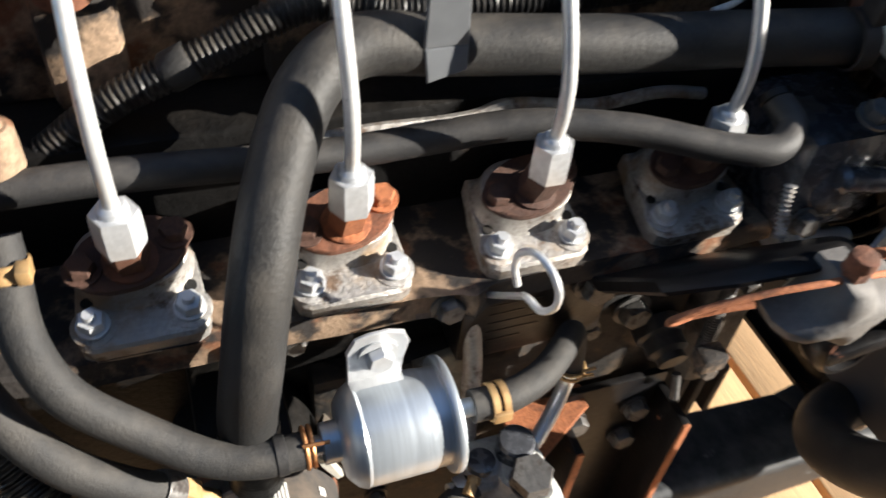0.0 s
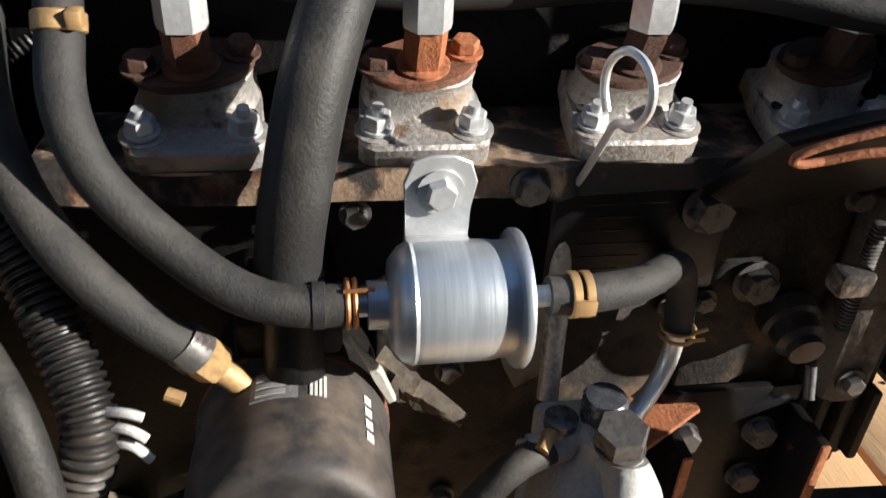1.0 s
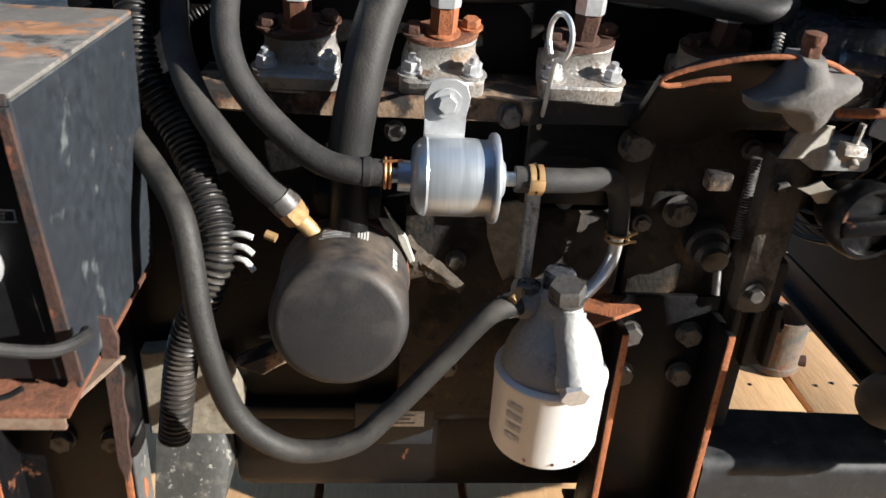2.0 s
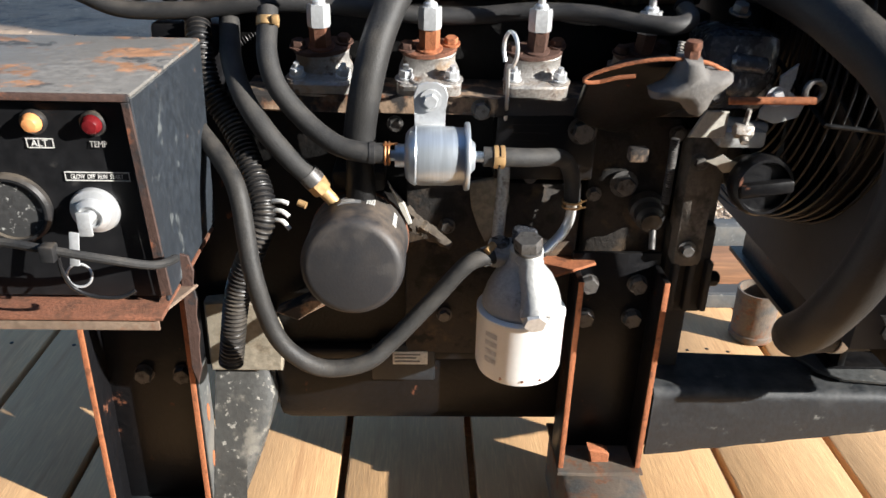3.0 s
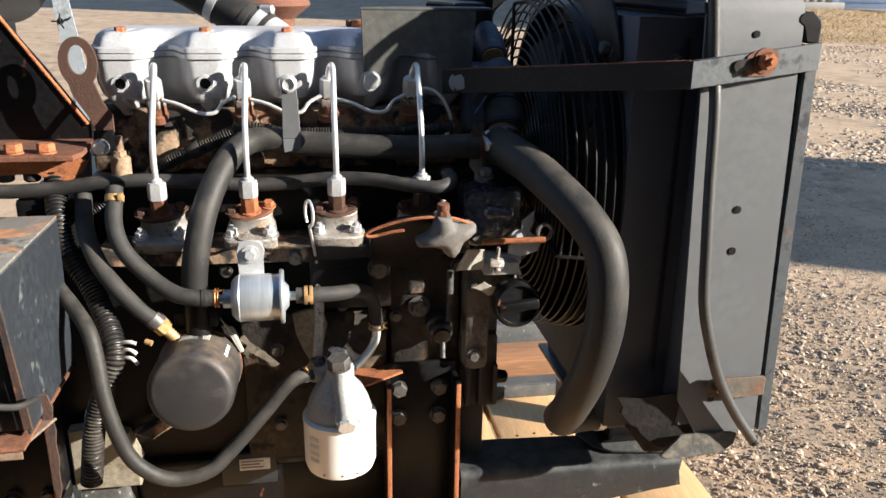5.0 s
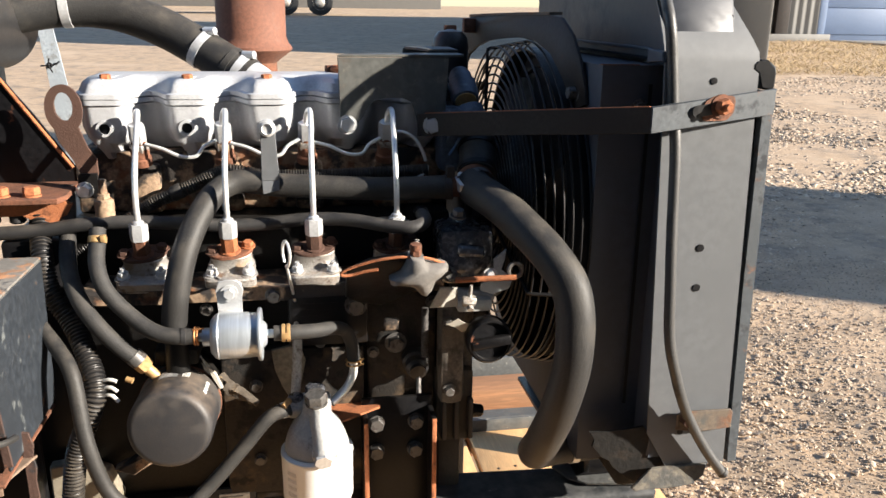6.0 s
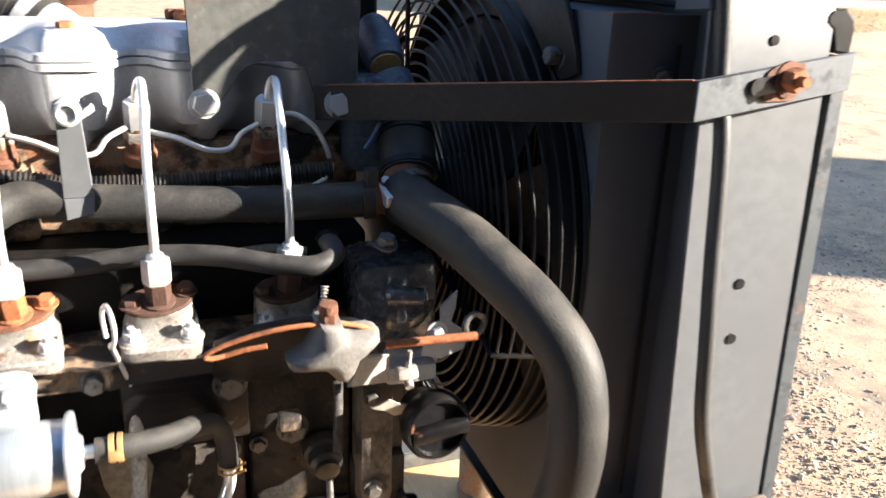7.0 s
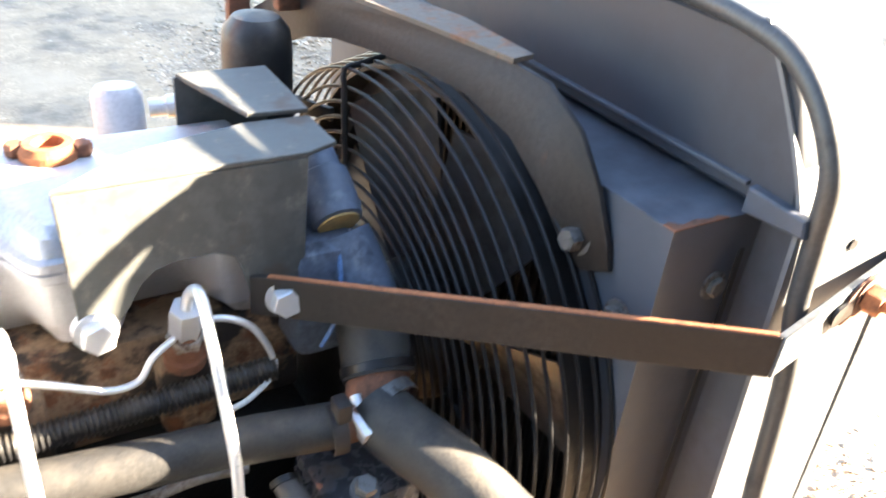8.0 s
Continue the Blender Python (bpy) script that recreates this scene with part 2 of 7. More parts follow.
BEAM_PAINT = material("frame_paint", (0.014, 0.018, 0.023), 0.45, second=(0.15, 0.145, 0.13), second_at=(0.66, 0.78), second_scale=55, grain=150, bump=0.10, dust=0.25, dust_colour=(0.16, 0.165, 0.16))
GREY_PAINT = material("grey_painted_sheet", (0.106, 0.112, 0.120), 0.5, grain=90, bump=0.05, vary=0.08, second=(0.155, 0.155, 0.155), second_at=(0.62, 0.8), second_scale=24, third=(0.098, 0.102, 0.107), third_at=(0.55, 0.8), third_scale=5)
SHROUD = material("dark_sheet_metal", (0.044, 0.053, 0.070), 0.58, grain=100, bump=0.06, vary=0.14, third=(0.054, 0.062, 0.078), third_at=(0.55, 0.8), third_scale=10, second=(0.14, 0.07, 0.04), second_at=(0.72, 0.78), second_scale=18, dust=0.35, dust_colour=(0.16, 0.18, 0.22))
RUSTY = material("rust", RUST, 0.85, second=(0.13, 0.055, 0.03), second_at=(0.42, 0.62), second_scale=70, grain=420, bump=0.5, vary=0.35)
RUSTY_ORANGE = material("orange_rust", RUST_ORANGE, 0.85, second=(0.20, 0.07, 0.03), second_at=(0.5, 0.68), second_scale=85, grain=420, bump=0.5, vary=0.3)
BROWN_STEEL = material("browned_steel", (0.030, 0.025, 0.023), 0.55, metal=0.1, second=(0.15, 0.068, 0.038), second_at=(0.62, 0.76), second_scale=26, grain=220, bump=0.3, vary=0.3)
TAN_DIRT = material("dirty_tan_casting", (0.27, 0.185, 0.12), 0.82, second=(0.20, 0.085, 0.04), second_at=(0.5, 0.62), second_scale=34, grain=260, bump=0.5, vary=0.3, third=(0.022, 0.018, 0.016), third_at=(0.44, 0.55), third_scale=24)
CAST_ALU = material("cast_aluminium", (0.42, 0.40, 0.375), 0.48, metal=0.6, second=(0.12, 0.075, 0.048), second_at=(0.52, 0.66), second_scale=52, grain=420, bump=0.5, vary=0.28, third=(0.27, 0.19, 0.12), third_at=(0.50, 0.66), third_scale=22)
SILVER = material("silver_painted_casting", (0.47, 0.48, 0.50), 0.5, metal=0.25, grain=320, bump=0.3, vary=0.12, second=(0.30, 0.25, 0.20), second_at=(0.66, 0.78), second_scale=28)
ZINC = material("zinc_plate", (0.62, 0.63, 0.64), 0.36, metal=0.5, grain=260, bump=0.12, vary=0.12, second=(0.42, 0.38, 0.30), second_at=(0.62, 0.8), second_scale=90, second_rough=0.6)
PIPE = material("plated_pipe", (0.72, 0.72, 0.71), 0.32, metal=0.5, grain=300, bump=0.06, vary=0.08)
FILTER_ZINC = material("filter_zinc", (0.50, 0.545, 0.59), 0.34, metal=0.62, grain=60, bump=0.05, vary=0.14, stretch=(9, 0.35, 0.35), second=(0.36, 0.22, 0.14), second_at=(0.66, 0.82), second_scale=30, second_rough=0.6)
GALV = material("galvanised_sheet", (0.082, 0.084, 0.078), 0.62, metal=0.15, grain=110, bump=0.12, vary=0.25, second=(0.15, 0.142, 0.122), second_at=(0.52, 0.72), second_scale=60, third=(0.085, 0.062, 0.046), third_at=(0.55, 0.70), third_scale=16)
WHITE = material("white_enamel", (0.80, 0.80, 0.79), 0.35, grain=120, bump=0.03, vary=0.03, third=(0.66, 0.63, 0.58), third_at=(0.62, 0.8), third_scale=24)
OIL_FILTER = material("oil_filter_enamel", (0.022, 0.022, 0.024), 0.5, grain=500, bump=0.10, vary=0.12, dust=0.6, dust_colour=(0.21, 0.155, 0.11), second=(0.23, 0.105, 0.05), second_at=(0.70, 0.8), second_scale=26, third=(0.036, 0.033, 0.031), third_at=(0.48, 0.62), third_scale=16)
BRASS = material("brass", (0.46, 0.29, 0.13), 0.55, metal=0.4, grain=240, bump=0.15, vary=0.2)
COPPER = material("copper_clip", (0.55, 0.25, 0.10), 0.45, metal=0.6, grain=240, bump=0.2, vary=0.25)
CLIP = material("spring_clip", (0.52, 0.33, 0.15), 0.5, metal=0.45, grain=240, bump=0.2, vary=0.25)
CAP_BLACK = material("cap_plastic", (0.020, 0.020, 0.021), 0.4, grain=200, bump=0.1, dust=0.3)
GLOSS_CASTING = material("oily_casting", (0.095, 0.10, 0.115), 0.26, metal=0.35, grain=160, bump=0.3, vary=0.3, second=(0.12, 0.10, 0.085), second_at=(0.55, 0.7), second_scale=40, coat=0.4)
GREY_BOOT = material("grey_boot_rubber", (0.135, 0.125, 0.115), 0.75, grain=300, bump=0.25, vary=0.15)
WIRE_BLACK = material("black_wire", (0.012, 0.012, 0.013), 0.38, grain=200, bump=0.05)
BLUE = material("blue_plastic", (0.055, 0.13, 0.26), 0.5, grain=200, bump=0.15, vary=0.3, second=(0.25, 0.26, 0.26), second_at=(0.55, 0.72), second_scale=60)
TAN_FACE = material("tan_potting", (0.50, 0.34, 0.14), 0.75, grain=260, bump=0.2)
DULL_BOLT = material("dull_bolt", (0.13, 0.125, 0.12), 0.5, metal=0.5, grain=200, second=(0.05, 0.04, 0.035), second_at=(0.5, 0.65), second_scale=120)
WHITE_MARK = material("printed_white", (0.62, 0.61, 0.58), 0.6, grain=500, vary=0.2)
GREY_MARK = material("faded_print", (0.20, 0.20, 0.20), 0.7, grain=500, vary=0.3)
PANEL = material("panel_face", (0.012, 0.012, 0.013), 0.35, grain=90, bump=0.1, vary=0.3, dust=0.1, third=(0.05, 0.048, 0.045), third_at=(0.62, 0.72), third_scale=30)
AMBER = material("amber_lens", (0.70, 0.30, 0.11), 0.3, grain=100, bump=0.02, vary=0.1)
RED = material("red_lens", (0.13, 0.010, 0.012), 0.25, grain=100, bump=0.02, vary=0.1)
DIAL = material("dial_face", (0.05, 0.05, 0.05), 0.5, second=(0.4, 0.4, 0.38), second_at=(0.58, 0.62), second_scale=160, grain=300)
WOOD = material("pallet_wood", (0.60, 0.365, 0.175), 0.75, grain=60, bump=0.25, vary=0.14, stretch=(7, 0.55, 7), third=(0.48, 0.27, 0.125), third_at=(0.5, 0.75), third_scale=9, per_object=0.10)
TIMBER = material("brown_timber", (0.26, 0.125, 0.06), 0.85, grain=50, bump=0.35, stretch=(0.5, 7, 7), third=(0.16, 0.085, 0.045), third_at=(0.5, 0.75), third_scale=7)
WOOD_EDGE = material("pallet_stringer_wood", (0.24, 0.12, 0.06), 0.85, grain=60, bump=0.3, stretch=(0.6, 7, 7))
DIRT = material("dirt", (0.40, 0.285, 0.185), 0.95, grain=110, bump=1.0, vary=0.32, second=(0.27, 0.205, 0.145), second_at=(0.45, 0.65), second_scale=5, third=(0.42, 0.31, 0.21), third_at=(0.5, 0.7), third_scale=1.1)
STONE = material("gravel_stone", (0.40, 0.315, 0.235), 0.9, grain=90, bump=0.4, vary=0.3, per_island=0.4)
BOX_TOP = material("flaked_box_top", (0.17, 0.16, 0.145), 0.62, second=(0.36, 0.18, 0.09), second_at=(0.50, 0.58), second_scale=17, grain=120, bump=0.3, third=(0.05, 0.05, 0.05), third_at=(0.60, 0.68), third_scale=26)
RAIL_PAINT = material("rail_paint", (0.016, 0.019, 0.023), 0.5, second=(0.17, 0.17, 0.16), second_at=(0.60, 0.74), second_scale=70, grain=150, bump=0.2, dust=0.45, dust_colour=(0.17, 0.17, 0.165), third=(0.045, 0.047, 0.05), third_at=(0.5, 0.7), third_scale=14)
FOOT_SHEET = material("scuffed_foot_sheet", (0.060, 0.060, 0.057), 0.6, second=(0.15, 0.135, 0.11), second_at=(0.48, 0.62), second_scale=45, grain=160, bump=0.5, third=(0.05, 0.042, 0.035), third_at=(0.55, 0.68), third_scale=30)
BRACKET_RUST = material("tan_rusty_bracket", (0.13, 0.10, 0.075), 0.75, second=(0.22, 0.095, 0.045), second_at=(0.50, 0.62), second_scale=60, grain=200, bump=0.4, third=(0.07, 0.07, 0.065), third_at=(0.5, 0.66), third_scale=30)
MATT_BLACK = material("matt_grimy_black", (0.007, 0.0065, 0.006), 0.9, grain=140, bump=0.6, second=(0.03, 0.022, 0.016), second_at=(0.52, 0.66), second_scale=40)
SCUFFED = material("scuffed_plate", (0.075, 0.078, 0.078), 0.6, second=(0.30, 0.29, 0.26), second_at=(0.60, 0.70), second_scale=60, grain=160, bump=0.25, third=(0.13, 0.12, 0.105), third_at=(0.5, 0.7), third_scale=12)
CREAM = material("dusty_cream_casting", (0.21, 0.185, 0.14), 0.85, grain=160, bump=0.3, second=(0.16, 0.13, 0.09), second_at=(0.52, 0.66), second_scale=30)

DULL_ALU = material("dull_cast_alloy", (0.42, 0.42, 0.41), 0.62, metal=0.25, grain=300, bump=0.35, vary=0.18, second=(0.17, 0.15, 0.125), second_at=(0.58, 0.74), second_scale=40)
RIM_RUST = material("flaking_rim", (0.060, 0.032, 0.024), 0.75, second=(0.26, 0.095, 0.045), second_at=(0.55, 0.66), second_scale=48, grain=240, bump=0.5, third=(0.018, 0.018, 0.02), third_at=(0.52, 0.62), third_scale=32)
PALE_PLATE = material("pale_bare_plate", (0.42, 0.40, 0.35), 0.6, grain=260, bump=0.2, vary=0.15, second=(0.20, 0.17, 0.13), second_at=(0.58, 0.72), second_scale=60)

for _m, _spec in ((BLACK, 0.28), (BLACK_DUSTY, 0.2), (PANEL, 0.3), (WIRE_BLACK, 0.3), (CAP_BLACK, 0.35), (BROWN_STEEL, 0.3), (GREY_PAINT, 0.5), (RUBBER_SOFT, 0.35)):
    _m.node_tree.nodes["Principled BSDF"].inputs["Specular IOR Level"].default_value = _spec
DARK_RUST = material("dark_rust", (0.075, 0.036, 0.024), 0.8, second=(0.19, 0.08, 0.042), second_at=(0.60, 0.72), second_scale=60, grain=420, bump=0.5, vary=0.35)

BLADE = material("dull_fan_alloy", (0.036, 0.037, 0.041), 0.42, metal=0.2, grain=120, bump=0.1, vary=0.2, second=(0.03, 0.028, 0.026), second_at=(0.5, 0.66), second_scale=16)
STAINED = material("stained_side_casting", (0.020, 0.016, 0.013), 0.72, grain=240, bump=0.5, second=(0.105, 0.068, 0.038), second_at=(0.47, 0.66), second_scale=20, third=(0.006, 0.0055, 0.005), third_at=(0.50, 0.62), third_scale=34)
MUDDY_DARK = material("grimy_dark_casting", (0.030, 0.027, 0.024), 0.75, grain=240, bump=0.5, second=(0.075, 0.058, 0.042), second_at=(0.52, 0.68), second_scale=45, dust=0.3, dust_colour=(0.16, 0.13, 0.10))
SPECKLED = material("speckled_plate", (0.050, 0.050, 0.047), 0.55, second=(0.30, 0.29, 0.26), second_at=(0.60, 0.64), second_scale=120, grain=200, bump=0.25, third=(0.14, 0.13, 0.11), third_at=(0.56, 0.72), third_scale=30)

# ---- ground and pallet ----
GROUND_Z = -0.178
DECK_Z = -0.050       # top of the pallet deck


def ground_z(x, y):
    rise = 0.02 * max(0.0, y - 1.0)
    return GROUND_Z + rise


def build_ground():
    bm = B()
    xs = [-900, -300, -100, -40, -20, -12] + [-8 + 0.25 * i for i in range(73)] + [12, 16, 24, 40, 100, 300, 900]
    ys = [-300, -60, -20, -8] + [-4 + 0.25 * i for i in range(65)] + [14, 17, 20, 25, 30, 40, 60, 100, 200, 400, 900]
    rows = []
    for y in ys:
        row = []
        for x in xs:
            bump = 0.0
            if -8 <= x <= 10 and -4 <= y <= 12:
                bump = 0.012 * noise.noise(Vector((x * 1.3, y * 1.3, 0))) + 0.008 * noise.noise(Vector((x * 4, y * 4, 3)))
                if -1.3 < x < 0.8 and -0.9 < y < 1.0:
                    bump = min(bump, -0.004)
            row.append(bm.verts.new((x, y, ground_z(x, min(y, 60)) + bump)))
        rows.append(row)
    for a, b in zip(rows, rows[1:]):
        for i in range(len(a) - 1):
            bm.faces.new((a[i], a[i + 1], b[i + 1], b[i]))
    return single("ground", bm, DIRT, "dry tan dirt yard with scattered gravel", "ground", kind="structure", angle=80)


build_ground()


def build_gravel():
    """Loose stones on the dirt beside and behind the pallet."""
    rng = random.Random(4)
    ico = bmesh.new()
    bmesh.ops.create_icosphere(ico, subdivisions=1, radius=1.0)
    base_v = [v.co.copy() for v in ico.verts]
    base_f = [[v.index for v in f.verts] for f in ico.faces]
    ico.free()
    verts, faces = [], []
    def add(x, y, s):
        k = len(verts)
        turn = Euler((rng.uniform(-0.5, 0.5), rng.uniform(-0.5, 0.5), rng.uniform(0, 6))).to_matrix()
        sc = Vector((s * rng.uniform(0.7, 1.3), s * rng.uniform(0.6, 1.1), s * rng.uniform(0.3, 0.55)))
        for c in base_v:
            q = Vector((c.x * sc.x, c.y * sc.y, c.z * sc.z)) * rng.uniform(0.82, 1.18)
            q = turn @ q
            verts.append((x + q.x, y + q.y, ground_z(x, y) + 0.02 * s + q.z))
        for f in base_f:
            faces.append([k + i for i in f])
    count = 0
    while count < 46000:
        x = 0.69 + 4.2 * rng.random() ** 1.5
        y = rng.uniform(-0.5, 5.0) if x > 1.2 else rng.uniform(-0.5, 3.0)
        patch = noise.noise(Vector((x * 1.1, y * 1.1, 7))) + 0.35 * noise.noise(Vector((x * 3, y * 3, 2)))
        if patch < rng.uniform(-0.45, 0.30):
            continue
        s = 0.0024 + 0.0066 * rng.random() ** 3.5
        add(x, y, s * (1 + 0.12 * max(0.0, y)))
        count += 1
    for _ in range(1600):
        add(rng.uniform(-4, 0.8), rng.uniform(1.0, 6.0), 0.003 + 0.009 * rng.random() ** 2)
    for _ in range(15000):
        y = rng.uniform(2.6, 8.6)
        x = rng.uniform(0.36 * y, 0.36 * y + 0.55 * y + 0.8)
        if noise.noise(Vector((x * 0.9, y * 0.9, 7))) > rng.uniform(-0.5, 0.2):
            add(x, y, 0.007 + 0.019 * rng.random() ** 2.2)
    for _ in range(26000):
        add(rng.uniform(0.685, 2.4), rng.uniform(-0.6, 1.8), 0.0015 + 0.0025 * rng.random())
    me = bpy.data.meshes.new("gravel")
    me.from_pydata(verts, [], faces)
    me.materials.append(STONE)
    ob = new("gravel", me)
    tagged(ob, "loose grey and tan gravel stones on the dirt", "gravel", kind="stuff")


build_gravel()

PITCH, GAP0 = 0.157, -0.095


def build_pallet():
    pal = thing("pallet", (0, 0.05, GROUND_Z), "new yellow softwood pallet under the engine, with nailed deck boards", "pallet")
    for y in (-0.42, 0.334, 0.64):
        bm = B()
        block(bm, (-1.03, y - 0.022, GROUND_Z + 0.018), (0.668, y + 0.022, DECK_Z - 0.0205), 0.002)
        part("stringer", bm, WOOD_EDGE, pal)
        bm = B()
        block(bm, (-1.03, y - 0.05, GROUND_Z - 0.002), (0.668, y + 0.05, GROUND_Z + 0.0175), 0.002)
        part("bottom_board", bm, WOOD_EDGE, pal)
    rng = random.Random(2)
    for k in range(-6, 5):
        x0, x1 = GAP0 + k * PITCH + 0.0048, min(GAP0 + (k + 1) * PITCH - 0.0048, 0.673)
        bm = B()
        block(bm, (x0, -0.48, DECK_Z - 0.019), (x1, 0.70, DECK_Z - rng.uniform(0.0, 0.0012)), 0.0025)
        board = part("deck_board", bm, WOOD, pal)
        for y in (0.334, 0.64, -0.42):
            for f in (0.23, 0.44, 0.65):
                bn = B()
                yy, xx = y + rng.uniform(-0.006, 0.006), x0 + (f + rng.uniform(-0.03, 0.03)) * (x1 - x0)
                rod(bn, (xx, yy, DECK_Z - 0.001), (xx, yy, DECK_Z + 0.0004), 0.0028, seg=10)
                part("nail", bn, BLACK, board)


build_pallet()

# ---- engine ----
CYL = (-0.095, 0.0, 0.095, 0.19)


MUDDY = material("mud_crusted_casting", (0.075, 0.06, 0.045), 0.85, grain=240, bump=0.6, second=(0.18, 0.125, 0.07), second_at=(0.54, 0.66), second_scale=60)


def build_block():
    eng = thing("engine_block", (0.04, 0.12, 0.10), "four-cylinder diesel engine block in dirty black paint with rust", "engine")
    bm = B()
    block(bm, (-0.19, 0.028, 0.15), (0.262, 0.24, 0.425), 0.006)
    part("crankcase", bm, BLACK_DUSTY, eng)
    bm = B()
    block(bm, (-0.18, 0.052, 0.42), (0.262, 0.24, 0.50), 0.004)
    part("upper_deck", bm, BLACK_DUSTY, eng)
    bm = B()
    # ledge that carries the injection pumps
    edge = [(-0.165, -0.010), (-0.13, -0.014), (-0.10, -0.010), (-0.075, -0.013), (-0.03, -0.012), (0.0, -0.015), (0.03, -0.011), (0.052, -0.014), (0.058, -0.022), (0.068, -0.012), (0.115, -0.011), (0.16, -0.012), (0.245, -0.010), (0.25, 0.06), (-0.165, 0.06)]
    plate(bm, edge, lambda u, v, d: Vector((u, v, 0.434 - d)), 0.016, 0.002)
    part("pump_ledge", bm, TAN_DIRT, eng, "tan, rust-stained pump ledge")
    bm = B()
    block(bm, (0.062, 0.0, 0.352), (0.155, 0.03, 0.418), 0.003)
    cast = part("nameplate_boss", bm, BLACK, eng)
    for r in range(6):
        bn = B()
        block(bn, (0.078, -0.0003, 0.405 - r * 0.0075), (0.120 - 0.010 * (r % 3), 0.0004, 0.4060 - r * 0.0075), 0.0001)
        part("raised_text_bar", bn, BLACK, cast)
    bm = B()
    block(bm, (-0.02, 0.012, 0.15), (0.15, 0.03, 0.345), 0.004)
    block(bm, (0.155, 0.018, 0.25), (0.24, 0.03, 0.41), 0.005)
    part("side_cover", bm, STAINED, eng, "brown-stained side cover")
    bm = B()
    block(bm, (-0.165, 0.03, 0.045), (0.21, 0.21, 0.15), 0.018)
    block(bm, (-0.175, 0.018, 0.138), (0.22, 0.225, 0.152), 0.003)
    part("oil_pan", bm, BLACK, eng)
    for x, y, z, af in ((0.047, -0.012, 0.423, 0.013), (-0.03, 0.0, 0.405, 0.010), (0.141, -0.001, 0.402, 0.018), (0.19, 0.016, 0.344, 0.018), (0.14, 0.010, 0.335, 0.010), (0.162, 0.016, 0.333, 0.010), (0.098, 0.010, 0.352, 0.009), (0.235, 0.016, 0.395, 0.011), (0.02, 0.010, 0.30, 0.011), (0.02, 0.010, 0.20, 0.011), (0.13, 0.010, 0.20, 0.010)):
        bm = B()
        bolt(bm, (x, y, z), (0, -1, 0), af, af * 0.5, washer=af * 0.75)
        part("bolt", bm, DULL_BOLT, eng)
    bm = B()
    lathe(bm, (0.214, 0.016, 0.322), (0, -1, -0.25), [(0.017, 0), (0.017, 0.010), (0.014, 0.012), (0.014, 0.022), (0.010, 0.025), (0.010, 0.030)], 24)
    sens = part("oil_switch", bm, CAP_BLACK, eng)
    bm = B()
    rod(bm, (0.2135, -0.02, 0.312), (0.2125, -0.028, 0.295), 0.003)
    part("terminal", bm, DULL_BOLT, sens)
    bm = B()
    rng = random.Random(12)
    ax = Vector((0.80, -0.42, -0.36)).normalized()
    rings = []
    u, w = axes_of(ax)[1:]
    for k in range(14):
        c = Vector((-0.022, 0.0, 0.314)) + ax * (0.0042 * k)
        r = 0.0115 - 0.00062 * k
        rings.append([bm.verts.new(c + (u * math.cos(t) + w * math.sin(t)) * r * rng.uniform(0.72, 1.22)) for t in [2 * math.pi * q / 12 for q in range(12)]])
    bands(bm, rings)
    part("drain_spout", bm, MUDDY, eng, "mud-crusted cast spout")
    # bare stained patch on the side face
    bm = B()
    plate(bm, [(0.040, 0.345), (0.072, 0.352), (0.080, 0.33), (0.072, 0.292), (0.058, 0.283), (0.05, 0.30), (0.043, 0.32)], lambda u, v, d: Vector((u, 0.0085 + d, v)), 0.006, 0.001)
    part("side_boss", bm, CREAM, eng)
    bm = B()
    block(bm, (-0.055, 0.0125, 0.116), (0.012, 0.0175, 0.160), 0.0015)
    tag = part("label_tab", bm, BEAM_PAINT, eng)
    bm = B()
    block(bm, (-0.033, 0.0112, 0.137), (0.004, 0.0127, 0.153), 0.0003)
    sticker = part("data_label", bm, WHITE_MARK, tag, "grey printed data label")
    for r in range(3):
        bm = B()
        block(bm, (-0.031, 0.0106, 0.1486 - 0.0042 * r), (-0.004 - 0.004 * (r % 2), 0.0113, 0.1503 - 0.0042 * r), 0.0001)
        part("print_bar", bm, GREY_MARK, sticker)
    bm = B()
    block(bm, (-0.25, 0.03, 0.12), (-0.186, 0.26, 0.485), 0.006)
    part("flywheel_housing", bm, BLACK, eng)
    bm = B()
    plate(bm, [(-0.225, 0.128), (-0.150, 0.128), (-0.146, 0.165), (-0.158, 0.20), (-0.185, 0.215), (-0.225, 0.21)], lambda u, v, d: Vector((u, 0.010 + d, v)), 0.018, 0.002)
    part("engine_foot", bm, CREAM, eng, "dusty cream cast foot")
    bm = B()
    plate(bm, [(-0.150, 0.205), (-0.115, 0.222), (-0.085, 0.222), (-0.112, 0.208), (-0.128, 0.196)], lambda u, v, d: Vector((u, 0.0 + d, v)), 0.02, 0.002)
    part("foot_rib", bm, TAN_DIRT, eng)
    return eng


build_block()


